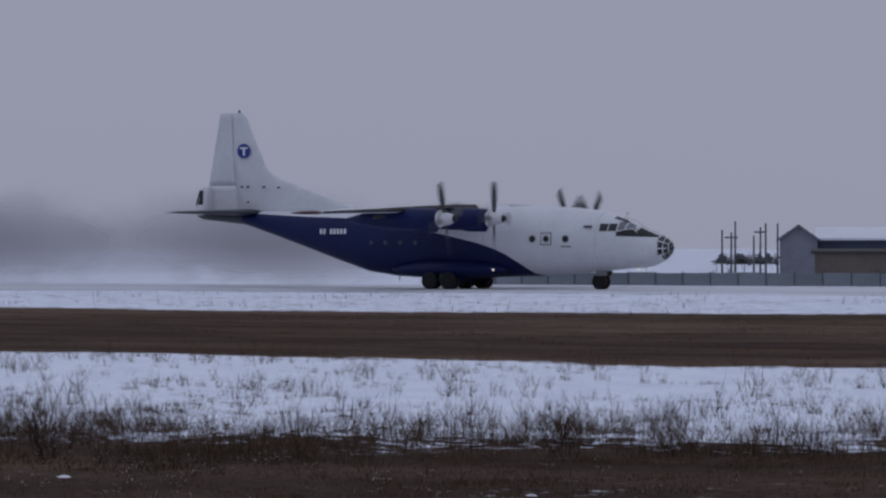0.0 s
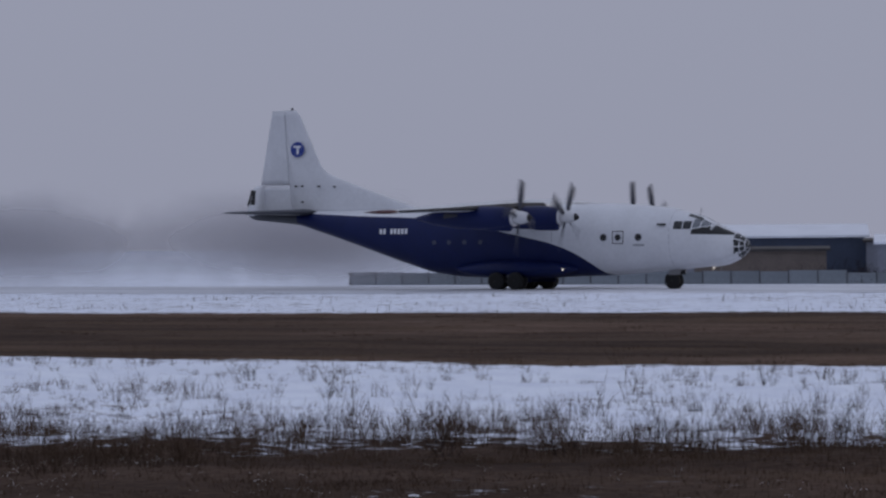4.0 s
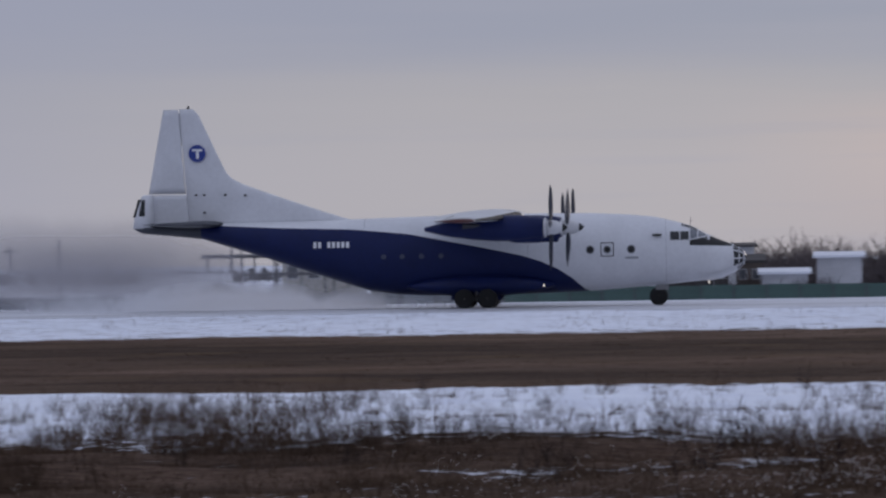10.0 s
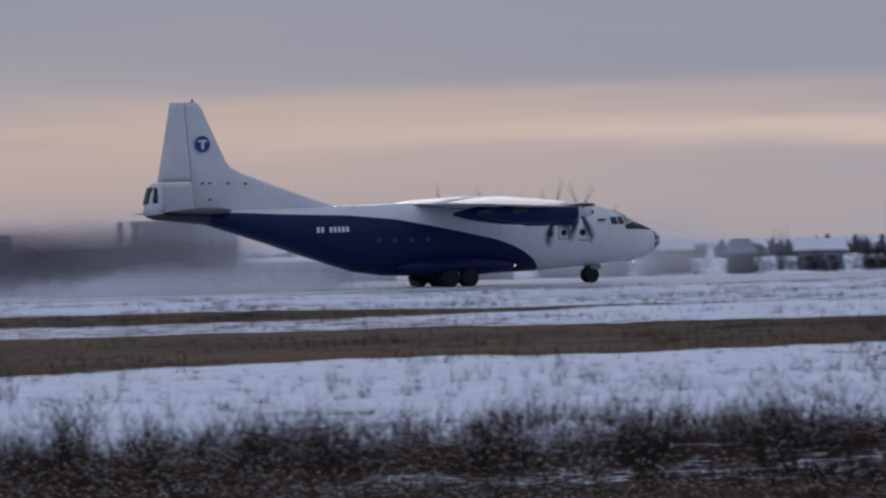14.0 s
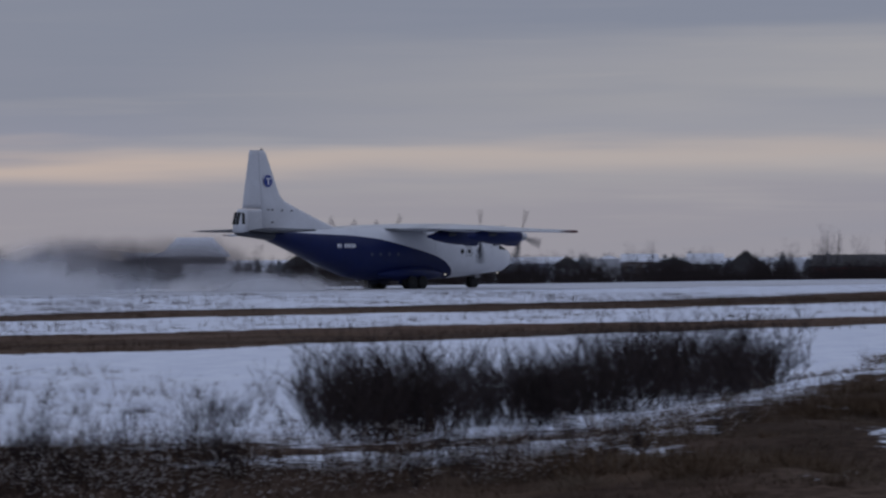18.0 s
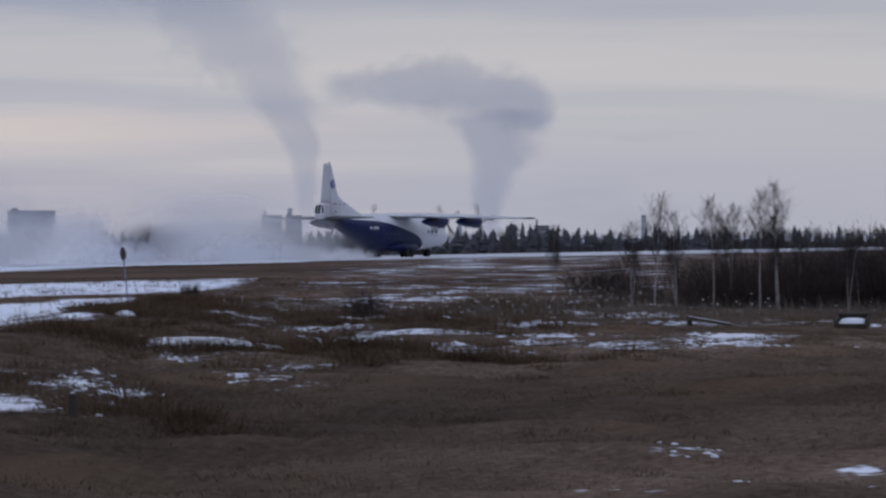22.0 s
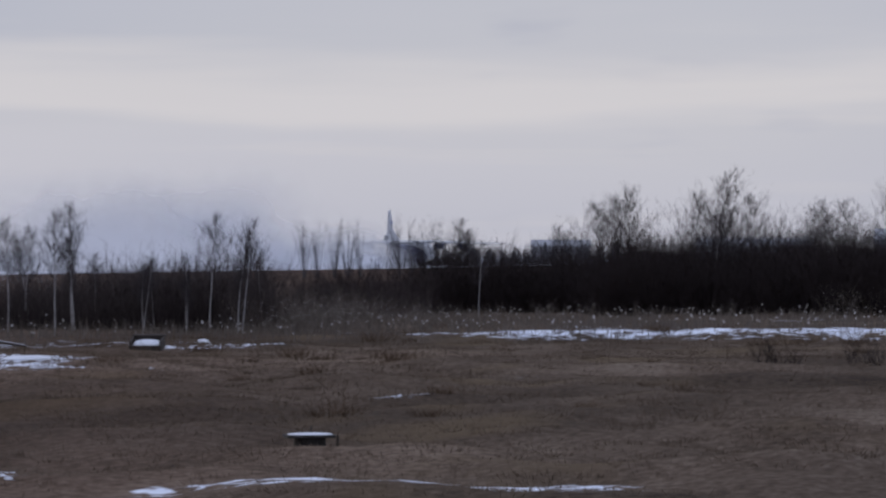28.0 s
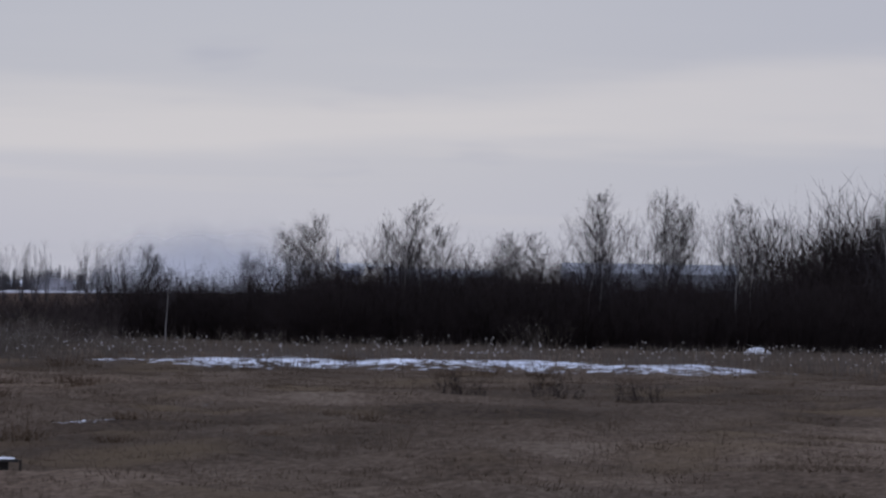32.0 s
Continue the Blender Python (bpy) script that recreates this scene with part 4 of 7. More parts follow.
def make_house(name, az0, az1, r, eave, apex, wall, roof, depth, label, gable_end=False, windows=0, rows=1, turn=None, category="house", hip=False):
    """A building between two bearings at a range; eave and apex as elevations in degrees."""
    mid = (az0 + az1) / 2
    w = r * radians(az1 - az0)
    x, y = spot(mid, r + depth / 2)
    ob = thing(name, pose(x, y, LOW, 0, 0, -mid if turn is None else turn), label, category)
    ze, za = height(eave, r) - LOW, height(apex, r) - LOW
    h, d = w / 2, depth / 2
    t = 0.25
    if gable_end:
        v = [(-h, -d, 0), (h, -d, 0), (h, -d, ze), (0, -d, za), (-h, -d, ze)]
        v += [(a, d, c) for a, _, c in v]
        f = [(0, 1, 2, 3, 4), (9, 8, 7, 6, 5), (1, 0, 5, 6), (0, 4, 9, 5), (2, 1, 6, 7)]
        part("wall", (v, f), BACK[wall], ob)
        for s in (-1, 1):
            o = 0.35
            k = (za - ze) / h
            part("roof", loft([[(s * (h + o), yy, ze - k * o + 0.02), (0, yy, za + 0.02), (0, yy, za + 0.02 + t), (s * (h + o), yy, ze - k * o + 0.02 + t)] for yy in (-d - 0.4, d + 0.4)]), BACK[roof], ob)
    else:
        part("wall", box(-h, h, -d, d, 0, ze), BACK[wall], ob)
        o = 0.4
        i = 0.55 * min(h, d) if hip else 0.0
        for s in (-1, 1):
            part("roof", loft([[(-h - o, s * (d + o), ze), (-h - o + i, 0, za), (-h - o + i, 0, za + t), (-h - o, s * (d + o), ze + t)],
                               [(h + o, s * (d + o), ze), (h + o - i, 0, za), (h + o - i, 0, za + t), (h + o, s * (d + o), ze + t)]]), BACK[roof], ob)
        for s in (-1, 1):
            if not hip:
                part("gable", ([(s * h, -d, ze), (s * h, d, ze), (s * h, 0, za), (s * (h - 0.3), -d, ze), (s * (h - 0.3), d, ze), (s * (h - 0.3), 0, za)],
                               [(0, 1, 2), (5, 4, 3), (0, 2, 5, 3), (1, 4, 5, 2), (0, 3, 4, 1)]), BACK[wall], ob)
            else:
                part("roof", ([(s * (h + o), -d - o, ze), (s * (h + o), d + o, ze), (s * (h + o - i), 0, za), (s * (h + o - i), 0, za + t), (s * (h + o), -d - o, ze + t), (s * (h + o), d + o, ze + t)],
                              [(0, 1, 2), (4, 3, 5), (0, 4, 5, 1)]), BACK[roof], ob)
    for row in range(rows):
        for i in range(windows):
            cx = -h + w * (i + 0.5) / windows
            cz = ze * (0.80 - 0.42 * row) if rows > 1 else ze * 0.62
            ww, hh = min(1.1, w / windows * 0.5), min(1.3, ze * 0.3)
            win = part("window", joined(box(cx - ww / 2 - 0.1, cx + ww / 2 + 0.1, -d - 0.05, -d + 0.02, cz - hh / 2 - 0.1, cz - hh / 2), box(cx - ww / 2 - 0.1, cx + ww / 2 + 0.1, -d - 0.05, -d + 0.02, cz + hh / 2, cz + hh / 2 + 0.1),
                                        box(cx - ww / 2 - 0.1, cx - ww / 2, -d - 0.05, -d + 0.02, cz - hh / 2, cz + hh / 2), box(cx + ww / 2, cx + ww / 2 + 0.1, -d - 0.05, -d + 0.02, cz - hh / 2, cz + hh / 2)), BACK["white"], ob)
            part("pane", box(cx - ww / 2, cx + ww / 2, -d - 0.03, -d + 0.01, cz - hh / 2, cz + hh / 2), BACK["pane"], win)
    return ob


def make_pole(name, az, r, top, label, rad=0.12, arms=(), lean=0.0):
    x, y = spot(az, r)
    h = height(top, r) - LOW
    ob = thing(name, pose(x, y, LOW, 0, lean, 0), label, "pole")
    part("shaft", tube((0, 0, -0.2), (0, 0, h), rad, rad * 0.7), BACK["steel"], ob)
    for a, z in arms:
        part("arm", box(-a, a, -0.06, 0.06, h - z - 0.08, h - z + 0.08), BACK["steel"], ob)
    return ob


def make_fence(x0, x1, y, top, mat, label):
    n = round((x1 - x0) / 2.5)
    ob = thing("metal_fence", pose(x0, y, LOW), label, "fence", "fence along the airfield")
    w = (x1 - x0) / n
    panel = data("fence_panel", *joined(box(0.04, w - 0.04, -0.02, 0.02, 0.1, top - LOW), box(0.02, w - 0.02, -0.05, -0.02, 0.35, 0.43), box(0.02, w - 0.02, -0.05, -0.02, top - LOW - 0.3, top - LOW - 0.22)), BACK[mat])
    post = data("post", *box(-0.05, 0.05, -0.07, 0.07, 0, top - LOW + 0.08, 0.01), BACK["steel"])
    for i in range(n):
        part("fence_panel", panel, None, ob, m=pose(i * w, 0, 0.06 * random.uniform(-1, 1)))
        part("post", post, None, ob, m=pose(i * w, 0.0, 0))
    return ob


# sheet fence, galvanised in the west and green further on
make_fence(-150, -105, 284, 0.42, "fence", "grey corrugated metal fence behind the runway")
make_fence(-105, -45, 284, 0.22, "fence", "grey corrugated metal fence behind the runway")
make_fence(-45, -14, 284, 0.12, "fence", "grey corrugated metal fence behind the runway")
make_fence(-14, 48, 284, 0.40, "greenfence", "green corrugated metal fence behind the runway")

# long storage hall with a gable front
make_house("storage_hall", -23.13, -22.56, 420, 0.09, 0.29, "grey", "grey", 10, "grey gabled front of a long storage hall", True)
make_house("storage_hall", -22.56, -20.0, 424, 0.08, 0.26, "darkblue", "snow", 24, "long dark blue storage hall under a snowy roof", windows=0)
make_house("storage_shed", -22.6, -20.6, 405, -0.12, -0.08, "brown", "dark", 5, "low brown shed wall before the hall")
for az, top in ((-24.0, 0.24), (-23.80, 0.37), (-23.86, 0.2), (-23.52, 0.15), (-23.42, 0.28), (-23.34, 0.34), (-23.16, 0.34), (-19.06, 0.27), (-18.81, 0.38), (-17.82, 0.23), (-17.45, 0.22),
                (-16.7, 0.42), (-15.35, 0.22), (-13.06, 0.05), (-11.2, 0.2), (-10.3, 0.3), (-9.56, 0.39), (-6.95, 0.35), (-6.8, 0.34), (-6.3, 0.36), (-5.4, 0.3), (-0.55, 0.2), (-0.3, 0.25), (12.4, 0.2), (14.6, 0.22), (14.75, 0.3), (15.0, 0.26), (15.3, 0.28)):
    make_pole("utility_pole", az, 385 + 8 * math.sin(az * 9), top, "thin dark utility pole", 0.13, [(0.7, 0.5)] if math.sin(az * 31) > 0.2 else ())
make_house("canopy_shed", -20.0, -18.85, 410, 0.0, 0.04, "grey", "dark", 14, "open canopy with a thin dark roof")
make_house("workshop", -19.83, -18.47, 390, -0.03, 0.09, "grey", "snow", 12, "grey workshop with a snowy roof")
make_house("workshop", -18.38, -16.99, 395, 0.0, 0.12, "grey", "snow", 14, "grey workshop with a snowy roof", windows=0)
make_house("blue_roof_hall", -17.14, -14.7, 410, -0.03, 0.17, "cream", "blueroof", 22, "pale hall with a long blue sheet roof", windows=9)
make_house("timber_shed", -16.2, -15.45, 350, -0.16, -0.10, "redbrick", "dark", 5, "dark red timber shed behind the fence")
make_house("timber_shed", -19.3, -17.0, 335, -0.40, -0.36, "redbrick", "dark", 4, "low dark red shed behind the fence")
dormitory = make_house("white_dormitory", -14.6, -12.32, 420, 0.13, 0.19, "white", "snow", 12, "white two-storey block with a row of windows and small dormers", windows=11, rows=2)
for az in (-14.04, -13.54, -12.76):
    x, z = 420 * radians(az + 13.46), height(0.14, 420) - LOW
    d = part("dormer", ([(x + a, y, z + c) for y in (-6.1, -3.0) for a, c in ((-0.75, 0), (0.75, 0), (0.75, 0.7), (0, 1.35), (-0.75, 0.7))],
                        [(0, 1, 2, 3, 4), (9, 8, 7, 6, 5), (0, 5, 6, 1), (1, 6, 7, 2), (2, 7, 8, 3), (3, 8, 9, 4), (4, 9, 5, 0)]), BACK["brown"], dormitory, "small dark gabled dormer")
    part("pane", box(x - 0.35, x + 0.35, -6.16, -6.08, z + 0.15, z + 0.7), BACK["pane"], d)
make_house("annex", -13.78, -13.05, 400, -0.10, -0.03, "grey", "snow", 8, "low annex with a snowy roof", windows=3)
make_house("brown_house", -12.93, -11.91, 345, -0.47, -0.12, "brown", "brown", 9, "brown house with a steep gable", True)
make_house("small_house", -13.6, -13.1, 340, -0.42, -0.28, "brown", "dark", 6, "small dark house with a low gable", True)
make_house("small_house", -14.7, -14.2, 340, -0.42, -0.26, "brown", "dark", 6, "small dark house with a low gable", True)
make_house("grain_store", -11.95, -11.2, 440, 0.08, 0.16, "white", "snow", 14, "pale store building with small windows", windows=2)
make_house("snowy_shed", -10.70, -9.66, 330, -0.52, -0.41, "dark", "snow", 7, "low shed with a snow-covered roof")
make_house("snowy_house", -8.3, -7.0, 335, -0.49, -0.20, "dark", "snow", 11, "house with a wide snow-covered roof")
make_house("small_house", -7.55, -6.75, 325, -0.5, -0.30, "dark", "snow", 8, "small dark-gabled house with snow on the roof", True)
make_house("yellow_house", -6.19, -4.9, 400, 0.1, 0.30, "cream", "dark", 12, "yellowish house with a hipped roof", windows=4, hip=True)
make_house("grey_workshop", -4.80, -4.22, 372, 0.15, 0.18, "grey", "dark", 9, "grey workshop with a dark flat roof", windows=2)
make_house("snowy_house", -4.28, -3.70, 352, -0.10, 0.20, "grey", "snow", 9, "grey house with a steep snowy gable roof", True)
make_house("long_depot", -3.62, -2.35, 385, 0.10, 0.24, "brown", "snow", 14, "long brown-grey depot under a snowy roof", windows=4)
make_house("snowy_lean_to", -4.85, -3.75, 336, -0.28, -0.16, "dark", "snow", 5, "low dark lean-to with a snow-edged roof")
make_house("long_depot", -2.3, 0.6, 380, -0.05, 0.06, "dark", "snow", 16, "long dark depot under a snowy roof", windows=10)
make_house("long_depot", -2.6, 1.0, 450, 0.12, 0.16, "concrete", "dark", 12, "long pale depot with a dark flat roof")
make_house("small_house", -1.1, -0.4, 330, -0.45, -0.30, "brown", "snow", 8, "small brown house with a snowy roof")
make_house("white_store", 1.94, 2.62, 400, -0.06, 0.0, "white", "snow", 10, "plain white store building beyond the fence")
make_house("brick_house", 0.72, 1.12, 395, -0.12, -0.02, "brown", "dark", 8, "brown brick house beyond the fence", windows=2)
make_house("white_store", 1.1, 1.8, 390, -0.30, -0.24, "white", "snow", 8, "low white store building beyond the fence")
make_house("truck_garage", 3.2, 5.4, 420, -0.2, -0.14, "grey", "snow", 9, "low grey garage row with snowy roofs", windows=6)
make_house("cargo_trailer", 10.59, 11.15, 345, -0.24, -0.22, "white", "snow", 3, "white cargo trailer parked beyond the runway", category="trailer")
make_house("cargo_trailer", 9.9, 10.5, 350, -0.26, -0.24, "white", "snow", 3, "white cargo trailer parked beyond the runway", category="trailer")
make_house("shipping_container", 11.19, 11.36, 345, -0.29, -0.28, "blueroof", "blueroof", 3, "blue shipping container beyond the runway", category="container")
make_house("shipping_container", 12.21, 12.52, 345, -0.22, -0.21, "redbrick", "snow", 3, "red shipping container beyond the runway", category="container")
make_house("shipping_container", 13.65, 14.04, 350, -0.29, -0.26, "redbrick", "snow", 3, "red shipping container with snow on top", category="container")
make_house("white_hangar", 15.28, 16.9, 420, -0.12, -0.03, "white", "snow", 16, "pale hangar with a snowy roof")
make_house("green_hangar", 14.85, 16.35, 330, -0.5, -0.33, "green", "green", 12, "low green tarpaulin shelter", hip=True)


def make_terminal():
    """Flat concrete terminal with dark upright glazing and a higher block."""
    x, y = spot(18.35, 400)
    ob = thing("airport_terminal", pose(x, y, LOW, 0, 0, -18.35), "flat concrete terminal building with dark upright window strips", "building")
    w = 400 * radians(2.75)
    h = height(0.03, 400) - LOW
    part("wall", box(-w / 2, w / 2, 0, 14, 0, h - 0.4), BACK["concrete"], ob)
    part("roof", box(-w / 2 - 0.3, w / 2 + 0.3, -0.3, 14.3, h - 0.4, h), BACK["dark"], ob)
    n = 9
    for i in range(n):
        c = -w / 2 + w * (i + 0.5) / n
        win = part("window", box(c - 0.62, c + 0.62, -0.08, 0.05, 0.4, h - 0.7), BACK["pane"], ob)
        part("mullion", box(c - 0.03, c + 0.03, -0.14, -0.08, 0.4, h - 0.7), BACK["steel"], win)
    part("roof_tower", box(-4.3, -2.9, 4, 6, h, height(0.26, 400) - LOW), BACK["dark"], ob)
    for d in (-7.5, -6.5, 4.0):
        part("roof_aerial", tube((d, 5, h), (d, 5, h + 1.6), 0.05, n=6), BACK["steel"], ob)
    bx, by = spot(20.55, 398)
    blk = thing("office_block", pose(bx, by, LOW, 0, 0, -20.55), "taller concrete block with rows of narrow windows", "building")
    w, h = 400 * radians(1.62), height(0.38, 400) - LOW
    part("wall", box(-w / 2, w / 2, 0, 12, 0, h), BACK["concrete"], blk)
    part("roof", box(-w / 2 - 0.2, w / 2 + 0.2, -0.2, 12.2, h, h + 0.3), BACK["grey"], blk)
    for i in range(10):
        for k in range(3):
            c, z = -w / 2 + w * (i + 0.5) / 10, 1.2 + k * 2.05
            part("window", box(c - 0.3, c + 0.3, -0.06, 0.05, z, z + 1.45), BACK["pane"], blk)
    part("chimney", tube((-w / 2 - 1.2, 4, 0), (-w / 2 - 1.2, 4, h + 0.3), 0.35, n=12), BACK["grey"], blk)


make_terminal()
make_house("white_store", 21.38, 23.75, 400, -0.26, -0.21, "white", "snow", 12, "long low white building with a snowy roof", windows=12)
make_house("low_block", 24.52, 25.55, 390, -0.12, -0.10, "brown", "dark", 10, "low brown block with a flat roof", windows=6)
make_house("dark_house", 25.9, 26.7, 400, -0.22, -0.1, "dark", "snow", 9, "dark house with a snowy roof")
for az in (27.1, 29.0, 33.4):
    make_house("dome_store", az - 0.2, az + 0.2, 400, -0.28, -0.08, "dark", "grey", 8, "dark store with a round top", hip=True)
for az, w, e, a, wall in ((28.0, 0.5, -0.2, -0.06, "brown"), (30.2, 0.7, -0.25, -0.1, "grey"), (31.6, 0.5, -0.2, -0.02, "dark"), (34.6, 0.8, -0.25, -0.1, "white"), (36.0, 0.5, -0.2, -0.03, "redbrick")):
    make_house("village_house", az - w / 2, az + w / 2, 420, e, a, wall, "snow", 8, "village house with a snowy roof beyond the runway", windows=2)
make_house("striped_kiosk", 37.09, 37.61, 420, -0.25, -0.19, "redbrick", "dark", 5, "small red and white hut by the runway", windows=2)
make_house("green_shed", 38.69, 39.67, 440, -0.11, 0.14, "green", "snow", 9, "dark green shed with a snowy roof")
make_house("red_barn", 39.97, 40.91, 440, -0.02, 0.23, "redbrick", "snow", 9, "red-brown barn with a snowy roof", windows=1)
make_house("red_lean_to", 40.90, 41.30, 438, -0.33, -0.22, "redbrick", "snow", 5, "red-brown lean-to beside the barn")
make_house("pale_store", 41.0, 41.8, 470, -0.03, 0.12, "white", "snow", 8, "pale store with a snowy roof")
make_house("gabled_house", 41.58, 42.18, 470, -0.0, 0.23, "dark", "snow", 8, "dark house with a snowy hipped roof", hip=True)
make_house("long_white_shed", 41.2, 42.9, 445, -0.16, -0.10, "white", "snow", 6, "long low white shed", windows=5)
make_house("gabled_house", 42.82, 43.51, 470, -0.06, 0.07, "brown", "brown", 8, "brown house with a low gable", True)
make_house("green_pavilion", 44.37, 45.2, 470, -0.0, 0.05, "green", "snow", 8, "green house with a flat snowy roof")
make_house("green_pavilion", 44.95, 45.92, 465, 0.01, 0.28, "green", "snow", 9, "green house with a steep snowy hipped roof", hip=True)
make_house("snowy_lean_to", 45.3, 45.95, 440, -0.32, -0.13, "dark", "snow", 5, "lean-to with a snow-covered slope")
for az, w, r, e, a, wall, g in ((47.0, 0.4, 560, -0.12, 0.02, "dark", True), (47.6, 0.3, 560, -0.1, 0.03, "brown", True), (48.3, 0.8, 560, -0.14, -0.06, "white", False), (49.3, 0.7, 580, -0.12, -0.06, "dark", False),
                                (49.75, 0.35, 590, -0.05, 0.08, "grey", True), (50.6, 0.9, 600, -0.12, -0.04, "grey", False), (51.1, 0.4, 560, -0.15, -0.03, "dark", True), (52.7, 0.6, 600, -0.16, -0.06, "dark", True),
                                (53.2, 0.5, 610, -0.14, 0.0, "dark", False), (52.2, 0.5, 620, -0.1, 0.0, "brown", False)):
    make_house("village_house", az - w / 2, az + w / 2, r, e, a, wall, "snow" if not g else "dark", 8, "small village house among bare trees", g, windows=2)


def make_tank(az, r, top, rad, label, mat="white"):
    x, y = spot(az, r)
    h = height(top, r) - LOW
    ob = thing("storage_tank", pose(x, y, LOW), label, "tank")
    part("shell", turned([(0, rad), (h * 0.86, rad)], "z", 20), BACK[mat], ob)
    part("roof", turned([(h * 0.86, rad * 1.03), (h, 0.1)], "z", 20), BACK["snow" if mat == "white" else "grey"], ob)
    part("ladder", box(rad, rad + 0.08, -0.2, 0.2, 0, h * 0.86), BACK["steel"], ob)


make_tank(51.73, 640, 0.0, 2.0, "white cylindrical tank among the houses")
make_tank(50.9, 640, -0.05, 1.6, "grey cylindrical tank among the buildings", "grey")
make_tank(22.9, 390, -0.15, 1.4, "grey cylindrical tank among the buildings", "grey")


def make_water_tower():
    x, y = spot(48.2, 620)
    ob = thing("water_tower", pose(x, y, LOW), "dark square water tower on a snowy roof", "tower")
    h0, h1 = height(0.06, 620) - LOW, height(0.27, 620) - LOW
    part("tank", box(-0.82, 0.82, -0.82, 0.82, h0, h1, 0.1), BACK["dark"], ob)
    for sx in (-0.8, 0.8):
        for sy in (-0.8, 0.8):
            part("leg", tube((sx, sy, 0), (sx, sy, h0), 0.12, n=6), BACK["steel"], ob)


make_water_tower()
make_house("gabled_house", 53.47, 54.16, 560, -0.22, 0.05, "dark", "dark", 9, "dark house with a steep gable", True)
make_house("dark_barn", 54.84, 55.93, 560, -0.2, -0.03, "redbrick", "dark", 10, "low dark red barn by the village")
make_house("snowy_house", 55.86, 56.63, 600, -0.2, -0.04, "white", "snow", 8, "white house with a snow-covered roof", windows=3)
make_house("gabled_house", 56.10, 56.66, 615, -0.03, 0.14, "dark", "dark", 8, "house with a dark gable above a snowy roof", True)


def make_tower_block(az0, az1, r, top, label, bands, floors, cols):
    mid, w, h = (az0 + az1) / 2, r * radians(az1 - az0), height(top, r) - LOW
    x, y = spot(mid, r)
    ob = thing("tower_block", pose(x, y, LOW, 0, 0, -mid), label, "building")
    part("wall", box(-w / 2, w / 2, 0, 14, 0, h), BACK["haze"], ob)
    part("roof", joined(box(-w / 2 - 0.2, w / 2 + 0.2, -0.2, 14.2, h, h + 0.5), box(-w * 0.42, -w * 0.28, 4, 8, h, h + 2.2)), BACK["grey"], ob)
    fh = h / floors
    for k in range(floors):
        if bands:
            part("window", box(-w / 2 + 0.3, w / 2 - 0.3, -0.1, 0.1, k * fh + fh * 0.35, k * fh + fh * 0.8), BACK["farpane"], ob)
        else:
            for i in range(cols):
                c = -w / 2 + w * (i + 0.5) / cols
                part("window", box(c - 0.6, c + 0.6, -0.05, 0.1, k * fh + fh * 0.35, k * fh + fh * 0.75), BACK["grey"], ob)


# the farthest buildings take their haze from the wall and pane colours
make_house("far_hangar", 76.0, 76.9, 1250, 0.10, 0.20, "haze", "haze", 40, "far hangar with a snowy roof behind the hedge, paled by painted haze")
make_house("far_hangar", 78.5, 80.3, 1300, 0.10, 0.22, "haze", "haze", 40, "far hangar with a snowy roof behind the hedge, paled by painted haze")
make_house("far_hangar", 81.2, 83.9, 1350, 0.20, 0.36, "haze", "haze", 40, "far hangar with a high roof behind the hedge, paled by painted haze")
make_tower_block(57.34, 58.06, 2300, 0.40, "tower block far behind the forest, paled by painted haze", False, 9, 14)
make_tower_block(61.19, 61.49, 1500, 0.30, "tower block with dark window bands behind the forest", True, 7, 1)
make_tower_block(61.55, 61.80, 1900, 0.30, "tower block behind the forest, paled by painted haze", False, 9, 6)
make_tower_block(65.34, 65.56, 1100, 0.11, "dark concrete block at the edge of the forest", True, 4, 1)
for az, top in ((61.62, 0.42), (62.43, 0.30), (64.2, 0.2), (67.0, 0.28), (63.9, 0.2)):
    x, y = spot(az, 2000)
    h = height(top, 2000) - LOW
    ch = thing("chimney", pose(x, y, LOW), "tall factory chimney far off", "chimney", "chimneys beyond the forest")
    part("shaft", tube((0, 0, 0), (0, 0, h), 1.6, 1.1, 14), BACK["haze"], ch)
    part("rim", tube((0, 0, h - 0.8), (0, 0, h), 1.35, 1.35, 14), BACK["grey"], ch)


def make_lattice_mast():
    """Slim radio mast with dishes and stays of light bars."""
    r = 400.0
    x, y = spot(11.86, r)
    h = height(2.09, r) - LOW
    ob = thing("radio_mast", pose(x, y, LOW), "slim red-brown lattice radio mast with dishes", "mast")
    w = 0.33
    for sx, sy in ((-w, -w), (w, -w), (0, w)):
        part("leg", tube((sx, sy, 0), (sx, sy, h), 0.07, 0.06, 6), MAST, ob)
    n = 26
    for i in range(n):
        z0, z1 = h * i / n, h * (i + 1) / n
        a, b = ((-w, -w), (w, -w)) if i % 2 else ((w, -w), (-w, -w))
        part("brace", joined(tube((*a, z0), (*b, z1), 0.035, n=5), tube((-w, -w, z1), (w, -w, z1), 0.03, n=5), tube((*b, z0), (0, w, z1), 0.03, n=5)), MAST, ob)
    for z, ln in ((h - 0.15, 1.5), (h - 2.9, 1.5), (h - 5.5, 2.3), (h - 7.2, 1.6)):
        part("arm", tube((0, -w, z), (ln, -w, z), 0.06, n=6), MAST, ob)
    part("whip", joined(tube((1.4, -w, h - 3.4), (1.4, -w, h - 0.1), 0.05, n=5), tube((1.5, -w, h - 13), (1.4, -w, h - 3.4), 0.05, n=5)), MAST, ob)
